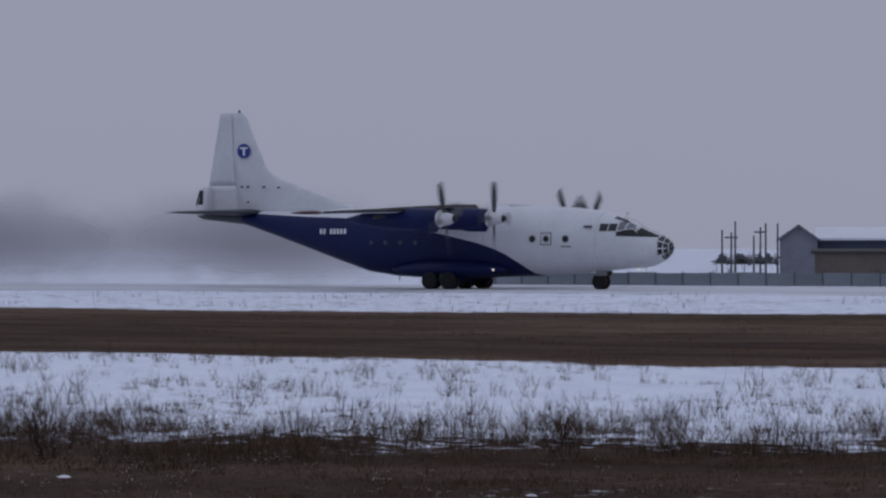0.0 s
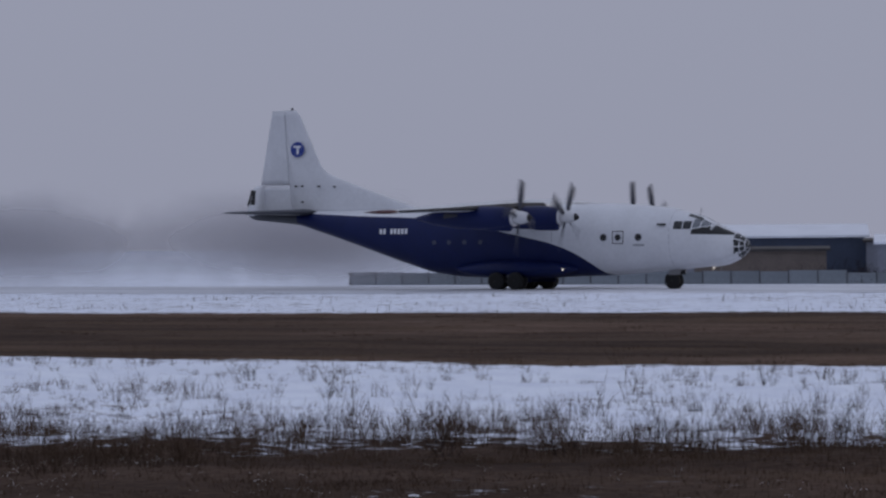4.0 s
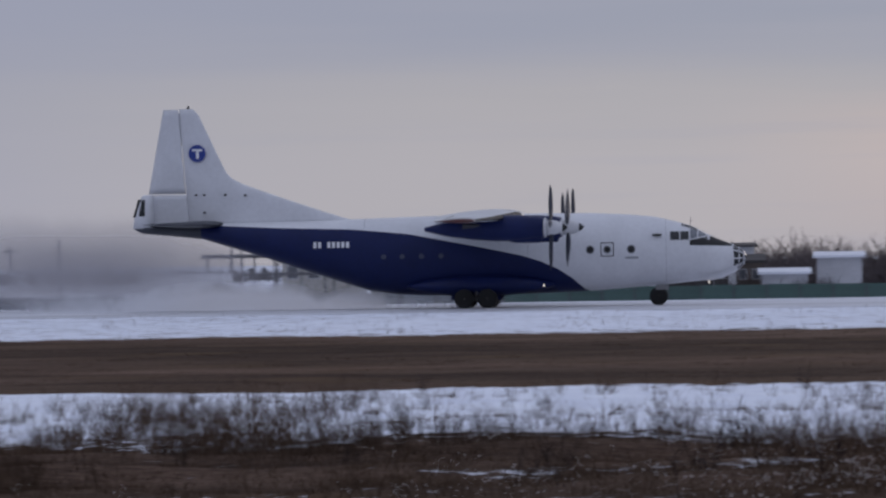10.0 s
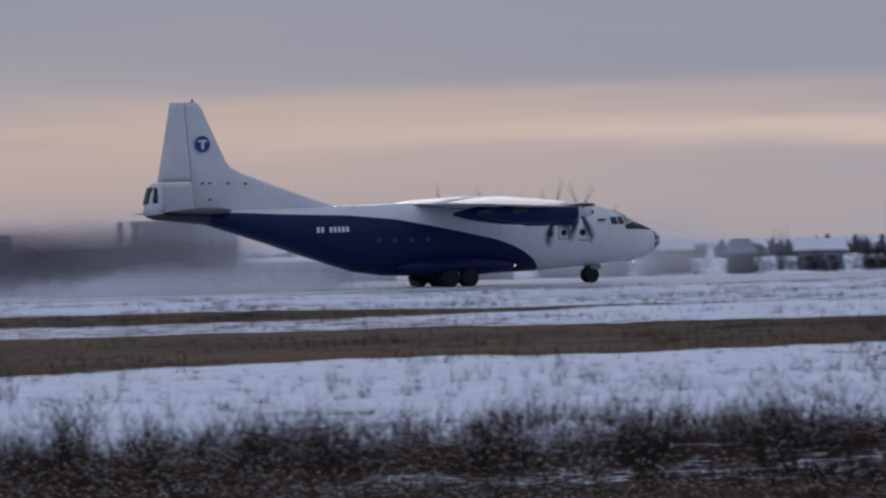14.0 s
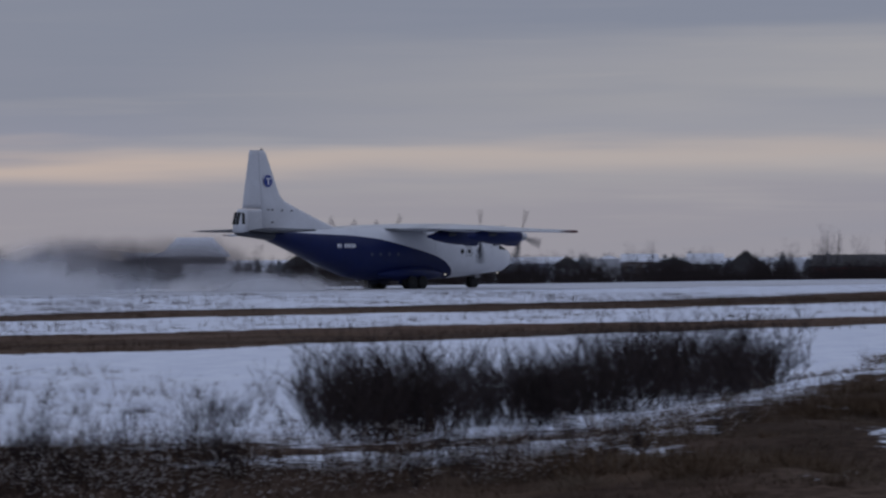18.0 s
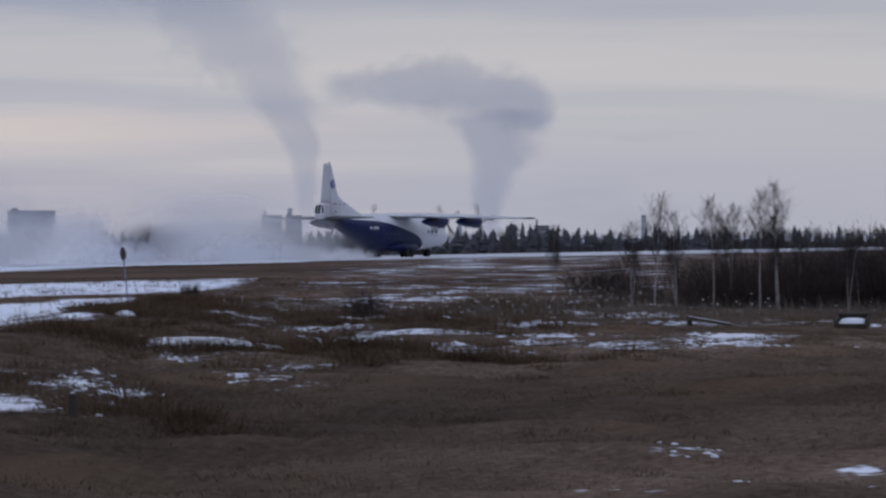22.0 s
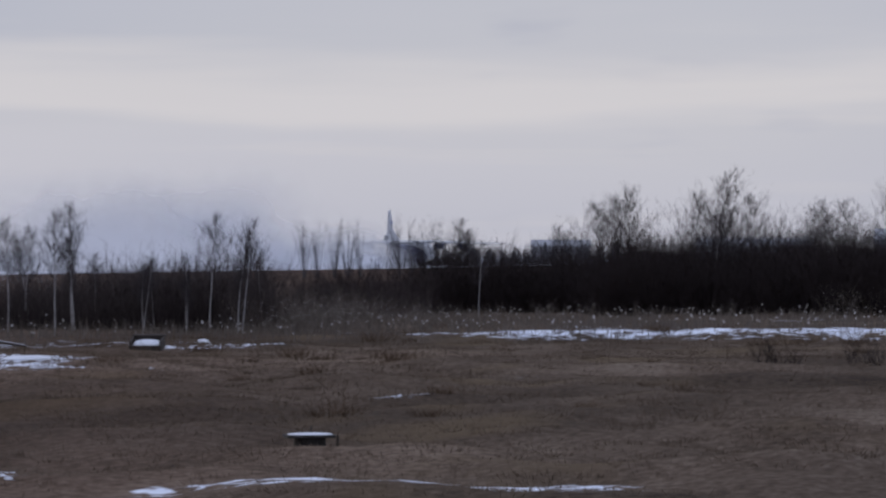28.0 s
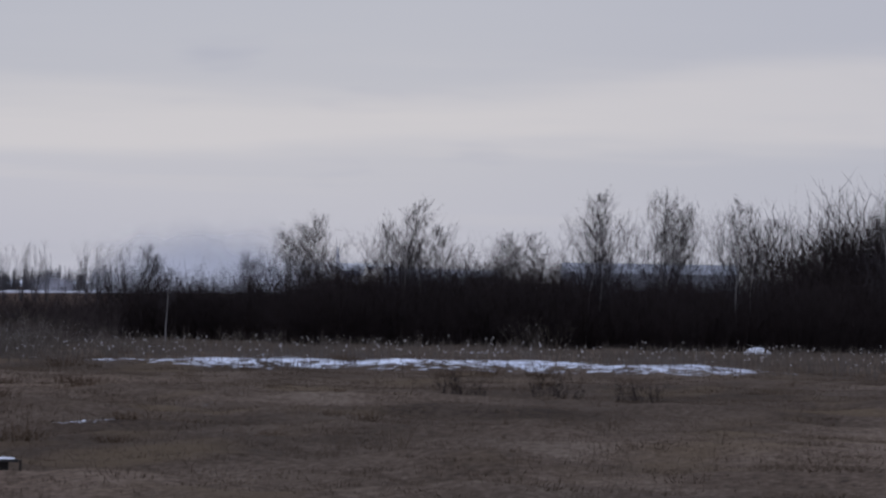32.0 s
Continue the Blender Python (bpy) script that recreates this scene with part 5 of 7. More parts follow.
    for z in (h - 5.7, h - 11.5):
        part("dish", turned([(-0.25, 0.15), (0.0, 0.5), (0.12, 0.52)], "y", 14), BACK["grey"], ob, m=pose(-0.6, -0.2, z))


MAST = material("red_brown_mast_paint", (0.22, 0.10, 0.08), 0.6, scale=0.5, spread=0.4)
make_lattice_mast()


def make_crane(az, r, base_el, top, lean, label):
    x, y = spot(az, r)
    h = height(top, r) - LOW
    ob = thing("crane", pose(x, y, LOW, 0, 0, -az), label, "crane")
    part("chassis", box(-3, 3, -1.4, 1.4, 0.6, 2.2, 0.15), BACK["cream"], ob)
    part("cab", box(-0.2, 1.8, -1.2, 1.2, 2.2, 4.4, 0.15), BACK["cream"], ob)
    for sx in (-2.2, 0, 2.2):
        part("wheel", turned([(-1.5, 0.62), (1.5, 0.62)], "y", 14), BACK["dark"], ob, m=pose(sx, 0, 0.62))
    tipx = math.tan(radians(lean)) * (h - 3)
    for k in (-0.35, 0.35):
        for q in (-0.35, 0.35):
            part("boom_rail", tube((k, q, 3), (tipx + k * 0.4, q * 0.4, h), 0.13, 0.10, 6), BACK["steel"], ob)
    for i in range(14):
        s0, s1 = i / 14, (i + 1) / 14
        sgn = 1 if i % 2 else -1
        w0, w1 = 0.35 * (1 - 0.6 * s0), 0.35 * (1 - 0.6 * s1)
        part("boom_brace", tube((tipx * s0 + sgn * w0, -w0, 3 + (h - 3) * s0), (tipx * s1 - sgn * w1, -w1, 3 + (h - 3) * s1), 0.07, n=5), BACK["steel"], ob)
    part("hook_block", box(tipx - 0.4, tipx + 0.5, -0.3, 0.3, h - 0.6, h + 0.1, 0.08), BACK["dark"], ob)


make_crane(7.6, 430, -0.1, 0.98, 14, "mobile crane with a tall raised lattice boom")
make_crane(38.33, 520, -0.3, 0.86, 2, "crane with a raised lattice boom behind the sheds")
make_crane(42.25, 600, 0.0, 0.92, -12, "crane with a raised lattice boom behind the houses")


def make_gantry():
    """Steel conveyor gantry on leaning trestles."""
    r = 400.0
    x, y = spot(-11.5, r)
    ob = thing("conveyor_gantry", pose(x, y, LOW, 0, 0, 11.5), "dark steel conveyor gantry on trestles", "gantry")
    h = height(0.34, r) - LOW
    part("bridge", box(-3.6, 3.4, -0.6, 0.6, h - 0.5, h), BACK["steel"], ob)
    part("cabin", box(-3.9, -1.4, -0.9, 0.9, h, h + 0.9, 0.08), BACK["dark"], ob)
    for sx in (-2.6, 0.6, 2.4):
        for d in (-0.5, 0.5):
            part("trestle_leg", tube((sx + d * 1.6, 0, 0), (sx + d * 0.6, 0, h - 0.4), 0.16, n=6), BACK["steel"], ob)
        part("trestle_tie", box(sx - 0.6, sx + 0.6, -0.06, 0.06, h * 0.5, h * 0.5 + 0.15), BACK["steel"], ob)
    px, py = spot(-6.25, 370)
    pipe = thing("pipe_bridge", pose(px, py, LOW, 0, 0, 6.25), "long overhead pipe on thin posts", "pipe")
    hp = height(0.10, 370) - LOW
    part("pipe", tube((-7.5, 0, hp), (7.5, 0, hp), 0.2, n=10), BACK["steel"], pipe)
    part("lower_pipe", tube((-4.5, 0.3, hp - 1.8), (7.5, 0.3, hp - 1.8), 0.15, n=8), BACK["steel"], pipe)
    for i in range(7):
        part("post", tube((-6.9 + i * 2.3, 0, 0), (-6.9 + i * 2.3, 0, hp), 0.09, n=6), BACK["steel"], pipe)


make_gantry()


def snow_heap(x, y, sx, sy, h, label, z0=0.0):
    """A lumpy heap of snow."""
    rings = []
    n = 18
    for k in range(7):
        s = k / 6
        ring = []
        for i in range(n):
            a = 2 * math.pi * i / n
            rr = math.cos(s * math.pi / 2) * (1 + 0.18 * wave(math.cos(a) * 2 + x, math.sin(a) * 2 + y, 1.0, k * 0.3))
            ring.append((sx * rr * math.cos(a), sy * rr * math.sin(a), h * math.sin(s * math.pi / 2) * (1 + 0.15 * wave(a, s * 3 + x, 1.0))))
        rings.append(ring)
    ob = part("snow_heap", loft(rings), BACK["snow"], smooth=True, m=pose(x, y, z0 - 0.03))
    return tagged(ob, label, "snow heap")


for az, r, w, top in ((-11.88, 330, 1.3, -0.13), (-11.65, 335, 0.9, -0.3), (-15.2, 335, 1.5, -0.25), (-16.4, 330, 2.4, -0.5), (-14.8, 332, 1.2, -0.4), (10.2, 335, 2.0, -0.45), (18.3, 340, 2.2, -0.42), (43.75, 440, 3.6, -0.08), (44.3, 436, 2.8, -0.32)):
    x, y = spot(az, r)
    snow_heap(x, y, w, w * 0.8, height(top, r) - LOW, "ploughed heap of snow behind the fence", LOW)


# ---- plants ----
TWIG = material("dark_bare_twigs", (0.044, 0.034, 0.033), 0.85, scale=2.0, spread=0.4, piece=0.3, gloss=0.04)
BARK = material("pale_birch_bark", (0.46, 0.44, 0.43), 0.8, scale=3.0, second=(0.15, 0.135, 0.13), stretch=(1, 1, 2.5), gloss=0.04)
RUST = material("rusty_old_grass", (0.120, 0.080, 0.051), 0.9, scale=0.4, second=(0.060, 0.040, 0.027), gloss=0.04)
BIRCHTWIG = material("fine_birch_twigs", (0.080, 0.070, 0.072), 0.85, scale=2.0, spread=0.4, gloss=0.04)
# distance haze is mixed into the next two colours, paler than the plants
NEEDLE = material("haze_paled_needles", (0.115, 0.120, 0.132), 0.9, scale=0.4, spread=0.4, gloss=0.04)
FARWOOD = material("haze_greyed_crowns", (0.125, 0.118, 0.125), 0.9, scale=0.4, spread=0.35, gloss=0.04)
GRASS = material("dry_brown_grass", (0.108, 0.072, 0.051), 0.9, scale=0.15, second=(0.044, 0.029, 0.021), coords="Object", gloss=0.04)
BRUSH = material("brown_brushwood", (0.082, 0.066, 0.062), 0.85, scale=2.0, spread=0.4, gloss=0.04)
HAY = material("bleached_field_grass", (0.180, 0.138, 0.102), 0.9, scale=0.4, second=(0.110, 0.082, 0.060), gloss=0.04)
STRAW = material("pale_dry_straw", (0.19, 0.16, 0.135), 0.9, scale=0.3, second=(0.12, 0.10, 0.085), gloss=0.04)
FROST = material("frosted_seed_heads", (0.66, 0.63, 0.62), 0.9, scale=2.0, second=(0.32, 0.28, 0.26), gloss=0.04)


def stick(v, f, a, b, r0, r1, n=3):
    """A tapered stick of n sides."""
    d = b - a
    q = d.to_track_quat("Z", "Y")
    k = len(v)
    for c, r in ((a, r0), (b, r1)):
        for i in range(n):
            t = 2 * math.pi * i / n
            v.append(c + q @ Vector((r * math.cos(t), r * math.sin(t), 0)))
    for i in range(n):
        j = (i + 1) % n
        f.append((k + i, k + j, k + n + j, k + n + i))
    f.append(tuple(k + n + i for i in range(n)))


def grow(rng, v, f, a, way, length, rad, depth, kids, spread, bend, up=0.25):
    """A branch in bent pieces with side branches."""
    n = 3 if depth else 2
    p, d = a.copy(), way.normalized()
    for s in range(n):
        d = (d + Vector((rng.uniform(-1, 1), rng.uniform(-1, 1), rng.uniform(-0.4, 1) * up * 2)) * bend).normalized()
        q = p + d * (length / n)
        r0, r1 = rad * (1 - 0.75 * s / n), rad * (1 - 0.75 * (s + 1) / n)
        stick(v, f, p, q, r0, r1)
        if depth:
            for _ in range(kids if s else max(1, kids - 1)):
                side = Vector((rng.uniform(-1, 1), rng.uniform(-1, 1), rng.uniform(0.1, 0.9))).normalized()
                grow(rng, v, f, p.lerp(q, rng.random()), d * (1 - spread) + side * spread, length * rng.uniform(0.38, 0.62), max(rad * 0.5, 0.005), depth - 1, kids, spread, bend, up)
        p = q


def tree_meshes(seed, h, trunk_r, limbs, narrow=0.5, low=0.3, twig_r=0.016, stems=1, rise=(0.45, 1.0), reach=1.0, fine=False):
    """Trunk and crown meshes of a bare tree."""
    rng = random.Random(seed)
    tv, tf, cv, cf = [], [], [], []
    for st in range(stems):
        base = Vector((rng.uniform(-0.25, 0.25), rng.uniform(-0.25, 0.25), -0.1)) if stems > 1 else Vector((0, 0, -0.1))
        lean = Vector((rng.uniform(-0.09, 0.09), rng.uniform(-0.09, 0.09), 1)) + (Vector((rng.uniform(-0.16, 0.16), rng.uniform(-0.1, 0.1), 0)) if stems > 1 else Vector())
        hh = h * (1 if st == 0 else rng.uniform(0.65, 0.95))
        pts = [base]
        n = 7
        for i in range(n):
            lean = (lean + Vector((rng.uniform(-0.07, 0.07), rng.uniform(-0.07, 0.07), 0.04))).normalized()
            pts.append(pts[-1] + lean * hh / n)
        rings = [[p + Vector((trunk_r * (1 - 0.9 * i / n) * math.cos(1.047 * j), trunk_r * (1 - 0.9 * i / n) * math.sin(1.047 * j), 0)) for j in range(6)] for i, p in enumerate(pts)]
        lv, lf = loft(rings)
        k0 = len(tv)
        tv += lv
        tf += [tuple(q + k0 for q in face) for face in lf]
        for k in range(limbs):
            s = low + (1 - low) * (k + rng.random()) / limbs
            i = min(int(s * n), n - 1)
            p = pts[i].lerp(pts[i + 1], s * n - i)
            a = rng.uniform(0, 2 * math.pi)
            way = Vector((math.cos(a) * narrow, math.sin(a) * narrow, rng.uniform(*rise)))
            ln = hh * (0.31 * math.sin(math.pi * (0.22 + 0.68 * (s - low) / (1 - low)))) * rng.uniform(0.7, 1.2) * reach
            if fine:
                q = (s - low) / (1 - low)
                ln = hh * 0.40 * (1.0 - 0.80 * q ** 1.3) * min(1.0, 0.55 + 2.2 * q) * rng.uniform(0.65, 1.15) * reach
                tip = spray(rng, cv, cf, p, way, ln, 0.0125 * (1.25 - 0.6 * s), 2, 3, 0.55, 0.20)
                for _ in range(4):
                    c = p.lerp(tip, rng.uniform(0.45, 1.0))
                    tri(rng, cv, cf, c, c + Vector((rng.uniform(-0.14, 0.14), rng.uniform(-0.14, 0.14), -rng.uniform(0.12, 0.42))), 0.009)
                continue
            grow(rng, cv, cf, p, way, ln, max(trunk_r * 0.34 * (1.1 - s), twig_r), 2, 2, 0.5, 0.16)
    return tv, tf, cv, cf


def make_tree(name, seed, h, r, limbs, label, bark, crown, **kw):
    tv, tf, cv, cf = tree_meshes(seed, h, r, limbs, **kw)
    ob = thing(name, pose(0, 0, 0), label, "tree")
    part("trunk", (tv, tf), bark, ob, "", True)
    part("crown", (cv, cf), crown, ob)
    return ob


def make_near_sapling(seed, az, r, h, lean, curve, leaves):
    """A thin wiry sapling: a bent stem, rising side twigs and a few dead leaves at their tips."""
    rng = random.Random(seed)
    x, y = spot(az, r)
    ob = thing("thin_sapling", pose(x, y, ground_height(x, y), 0, lean * 0.4, -az), "thin leafless sapling with a few dead leaves", "tree", "saplings")
    n = 12
    pts = [Vector((h * math.sin(radians(lean)) * 1.1 * (i / n) ** 1.5 - curve * math.sin(math.pi * i / n) + rng.uniform(-0.006, 0.006), rng.uniform(-0.02, 0.02), -0.1 + (h + 0.1) * i / n)) for i in range(n + 1)]
    part("stem", loft([[tuple(p + (0.019 - 0.0145 * i / n) * Vector((math.cos(1.257 * j), math.sin(1.257 * j), 0))) for j in range(5)] for i, p in enumerate(pts)]), TWIG, ob, "", True)
    lv, lf = [], []
    for k in range(17):
        s = 0.16 + 0.62 * (k + rng.random()) / 17
        i = min(int(s * n), n - 1)
        p = pts[i].lerp(pts[i + 1], s * n - i)
        side = rng.choice((-1, 1))
        way = Vector((side * rng.uniform(0.45, 1.0) * (1 - 0.45 * s), rng.uniform(-0.6, 0.6), rng.uniform(0.5, 1.1)))
        ln = h * rng.uniform(0.09, 0.24) * (1.15 - 0.95 * s)
        v, f = [], []
        grow(rng, v, f, p, way, ln, 0.0085 * (1.15 - 0.6 * s), 1, 2, 0.5, 0.16)
        for q in v[5::6]:
            if rng.random() < leaves:
                d = Vector((rng.uniform(-0.02, 0.02), rng.uniform(-0.02, 0.02), -0.035))
                m = len(lv)
                lv += [q, q + d + Vector((0.014, 0, 0)), q + d * 1.9, q + d - Vector((0.014, 0.006, 0))]
                lf.append((m, m + 1, m + 2, m + 3))
        part("branch", (v, f), TWIG, ob)
    part("dead_leaves", (lv, lf), RUST, ob, "withered brown leaves")["kind"] = "stuff"
    return ob


def make_fan_tree(seed):
    """A far tree of many thin stems that spread upwards like a fan."""
    rng = random.Random(seed)
    tv, tf, stems = [], [], []
    for _ in range(9):
        a = rng.uniform(0, 2 * math.pi)
        d = Vector((math.cos(a), math.sin(a), 0)) * rng.uniform(0.02, 0.28)
        p, way = d * 0.8 - Vector((0, 0, 0.1)), Vector((0, 0, 1)) + d
        ln = 8.4 * rng.uniform(0.6, 1.0)
        pts = [p]
        for k in range(3):
            q = p + (way + Vector((rng.uniform(-0.06, 0.06), rng.uniform(-0.06, 0.06), 0))) * ln / 3
            pts.append(q)
            for _ in range(5 if k else 1):
                side = Vector((rng.uniform(-0.5, 0.5), rng.uniform(-0.5, 0.5), 1))
                spray(rng, tv, tf, p.lerp(q, rng.random()), side, ln * rng.uniform(0.12, 0.25), 0.02, 1, 2, 0.4, 0.15)
            p = q
        stems.append(loft([[tuple(c + (0.06 - 0.017 * i) * Vector((math.cos(2.1 * j), math.sin(2.1 * j), 0))) for j in range(3)] for i, c in enumerate(pts)]))
    ob = thing("far_poplar", pose(0, 0, 0), "tall thin leafless tree on the skyline", "tree")
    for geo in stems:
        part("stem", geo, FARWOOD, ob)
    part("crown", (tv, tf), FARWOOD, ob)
    return ob


def make_shrub(seed, h, spread, stems, label, mat, depth=2, name="bare_shrub"):
    rng = random.Random(seed)
    v, f = [], []
    for _ in range(stems):
        a, d = rng.uniform(0, 2 * math.pi), rng.random() ** 0.6 * spread
        p = Vector((d * math.cos(a), d * math.sin(a) * 0.7, -0.08))
        way = Vector((math.cos(a) * rng.uniform(-0.1, 0.8), math.sin(a) * rng.uniform(-0.1, 0.7), 1))
        grow(rng, v, f, p, way, h * rng.uniform(0.4, 0.95), 0.013 * h / 1.6, depth, 2, 0.55, 0.2)
    ob = part(name, (v, f), mat)
    return tagged(ob, label, "shrub")


def tri(rng, v, f, a, b, w):
    """A flat pointed twig from a to b."""
    t = rng.uniform(0, math.pi)
    d = Vector((w * math.cos(t), w * math.sin(t), 0))
    k = len(v)
    v += [a - d, a + d, b]
    f.append((k, k + 1, k + 2))


def spray(rng, v, f, a, way, length, w, depth, kids, spread, bend):
    """A branch of flat twigs, for plants seen from afar."""
    p, d = a.copy(), way.normalized()
    for s in range(2):
        d = (d + Vector((rng.uniform(-1, 1), rng.uniform(-1, 1), rng.uniform(-0.3, 0.7))) * bend).normalized()
        q = p + d * (length / 2)
        tri(rng, v, f, p, q + d * 0.1 * length, w * (1 - 0.4 * s))
        if depth:
            for _ in range(kids):
                side = Vector((rng.uniform(-1, 1), rng.uniform(-1, 1), rng.uniform(0.0, 0.9))).normalized()
                spray(rng, v, f, p.lerp(q, rng.random()), d * (1 - spread) + side * spread, length * rng.uniform(0.35, 0.6), w * 0.7, depth - 1, kids, spread * 1.2, bend)
        p = q
    return p


def bush_shape(seed, h, spread, stems, w, depth=2, kids=2, heads=0, lean=0.7):
    """Verts, faces and material slots of a leafless bush or weed; heads is the size of frosted seed heads."""
    rng = random.Random(seed)
    v, f, tips = [], [], []
    for _ in range(stems):
        a, d = rng.uniform(0, 2 * math.pi), rng.random() ** 0.6 * spread
        way = Vector((math.cos(a) * rng.uniform(-0.2, lean), math.sin(a) * rng.uniform(-0.2, lean), 1))
        tips.append(spray(rng, v, f, Vector((d * math.cos(a), d * math.sin(a), -0.05)), way, h * rng.uniform(0.35, 1.0), w, depth, kids, 0.5, 0.22))
    mi = [0] * len(f)
    if heads:
        for c in tips:
            for _ in range(3):
                o = Vector((rng.uniform(-1, 1), rng.uniform(-1, 1), rng.uniform(-1, 1))) * heads
                tri(rng, v, f, c + o - Vector((0, 0, heads)), c + o + Vector((0, 0, heads * rng.uniform(0.3, 1.2))), heads * 0.7)
                mi.append(1)
    return np.array([tuple(p) for p in v]), np.array(f), mi


def strew(name, shapes, places, mats, label, category):
    """Many plants, too many to count, in one mesh: places are (x, y, scale, turn)."""
    vs, fs, mi, k = [], [], [], 0
    for i, (x, y, s, a) in enumerate(places):
        v, f, m = shapes[i % len(shapes)]
        c, d = math.cos(radians(a)) * s, math.sin(radians(a)) * s
        w = np.stack([x + v[:, 0] * c - v[:, 1] * d, y + v[:, 0] * d + v[:, 1] * c, ground_height(x, y) + v[:, 2] * s], 1)
        vs.append(w)
        fs.append(f + k)
        mi += m
        k += len(v)
    v, f = np.concatenate(vs).astype(np.float32), np.concatenate(fs).astype(np.int32)
    me = bpy.data.meshes.new(name)
    me.vertices.add(len(v))
    me.vertices.foreach_set("co", v.ravel())
    me.loops.add(f.size)
    me.loops.foreach_set("vertex_index", f.ravel())
    me.polygons.add(len(f))
    me.polygons.foreach_set("loop_start", np.arange(0, f.size, 3, dtype=np.int32))
    me.polygons.foreach_set("material_index", np.array(mi, dtype=np.int32))
    for m in (mats if isinstance(mats, list) else [mats]):
        me.materials.append(m)
    me.update(calc_edges=True)
    return tagged(new(name, me), label, category, kind="stuff")


def scatter(first, places, group):
    """Puts the first at the first place and copies at the others: (x, y, scale, turn)."""
    first["group"] = group
    out = []
    for i, (x, y, s, a) in enumerate(places):
        m = pose(x, y, ground_height(x, y), 0, 0, a) @ Matrix.Diagonal((s, s, s, 1))
        if i == 0:
            first.matrix_basis = m
            out.append(first)
        else:
            c = copy_thing(first, m)
            c.matrix_basis = m
            out.append(c)
    return out


def polar(rng, az0, az1, r0, r1, n, s0, s1):
    out = []
    for _ in range(n):
        x, y = spot(rng.uniform(az0, az1), rng.uniform(r0, r1))
        out.append((x, y, rng.uniform(s0, s1), rng.uniform(0, 360)))
    return out


def at_bearings(rows, base_h):
    """Places from (bearing, range, height)."""
    out = []
    for i, (az, r, h) in enumerate(rows):
        x, y = spot(az, r)
        out.append((x, y, h / base_h, 47.0 * i))
    return out


def plant_all():
    rng = random.Random(5)
    # birch grove beside the far thicket
    slim = [make_tree("young_birch", 10 + k, 5.0, 0.036, 40, "slender bare young birch with a pale trunk", BARK, BIRCHTWIG, narrow=0.55, low=0.42, stems=1 + k % 2, rise=(0.4, 1.1), reach=0.82, fine=True) for k in range(4)]
    broad = [make_tree("young_birch", 20 + k, 5.2, 0.05, 62, "bare birch with a wide crown of fine twigs", BARK, BIRCHTWIG, narrow=0.85, low=0.30, stems=1 + k % 2, rise=(0.25, 1.0), reach=1.0, fine=True) for k in range(4)]
    rows = [(67.15, 132, 4.3), (67.5, 136, 3.6), (68.05, 134, 4.2), (68.35, 140, 3.9), (68.75, 131, 4.6), (69.05, 133, 4.7), (69.35, 138, 2.9), (70.1, 130, 2.7), (70.25, 136, 2.9), (70.75, 132, 2.9), (71.1, 131, 4.4), (71.55, 134, 4.3), (71.9, 140, 3.0), (66.8, 142, 3.4),
            (75.2, 150, 3.4), (74.85, 175, 4.6), (75.1, 180, 4.2), (77.15, 178, 5.2), (77.5, 182, 5.9), (78.45, 180, 5.6), (78.75, 184, 6.4), (79.6, 180, 5.5), (80.3, 182, 5.2), (80.75, 186, 5.3), (81.7, 182, 6.0), (82.0, 185, 7.3), (82.6, 182, 7.2), (82.95, 186, 5.8),
            (84.0, 184, 6.6), (84.35, 186, 6.2), (85.1, 184, 5.4), (85.5, 188, 5.8), (86.3, 184, 6.0), (87.2, 184, 6.5), (65.6, 165, 3.2), (76.4, 184, 4.2), (79.1, 186, 4.8)]
    rows = [(az, r - 18 if az > 76.6 and i % 4 == 0 else r - 7 if az < 73 else r, h * (1.14 if az > 76.6 else 1.08)) for i, (az, r, h) in enumerate(rows)]
    for stand, kinds in (([q for q in rows if q[0] < 76], slim), ([q for q in rows if q[0] >= 76], broad)):
        for k, kind in enumerate(kinds):
            scatter(kind, at_bearings(stand[k::4], 6.0), "birches by the thicket")
    # thicket of dark shrubs: under the grove, then a long hedge
    shrubs = [make_shrub(30 + k, 2.2, 1.5, 30, "dense dark leafless shrub in a thicket", TWIG) for k in range(4)]
    places = polar(rng, 67.9, 71.7, 128, 146, 34, 0.35, 0.8) + polar(rng, 72.8, 73.6, 150, 158, 6, 0.7, 0.9) \
        + polar(rng, 66.0, 67.6, 140, 160, 6, 0.4, 0.7)
    for k, s in enumerate(shrubs):
        scatter(s, places[k::4], "shrubs of the thicket")
    # the long hedge behind the field, and hedges among the far houses
    bushes = [bush_shape(140 + k, 2.3, 1.1 + 0.15 * k, 40, 0.016, 2, 3, 0, 1.0) for k in range(6)]
    uneven = lambda rows: [(x, y, q * (1 + 0.36 * wave(math.degrees(math.atan2(x, y)), 0, 1.3, 77.0) + 0.34 * wave(math.degrees(math.atan2(x, y)), math.hypot(x, y) * 0.05, 4.5, 71.0)), a) for x, y, q, a in rows]
    strew("long_hedge", bushes, uneven(polar(rng, 74.6, 76.8, 166, 178, 60, 0.75, 1.1) + polar(rng, 76.8, 80.0, 161, 178, 120, 0.95, 1.2) + polar(rng, 80.0, 89.0, 160, 184, 320, 0.98, 1.25)
          + polar(rng, 77.0, 86.0, 182, 192, 34, 1.1, 1.4) + polar(rng, 85.4, 89.0, 178, 192, 60, 1.7, 2.5) + polar(rng, 73.0, 74.6, 160, 172, 14, 0.5, 0.8)), TWIG, "long dense dark leafless hedge behind the field", "hedge")
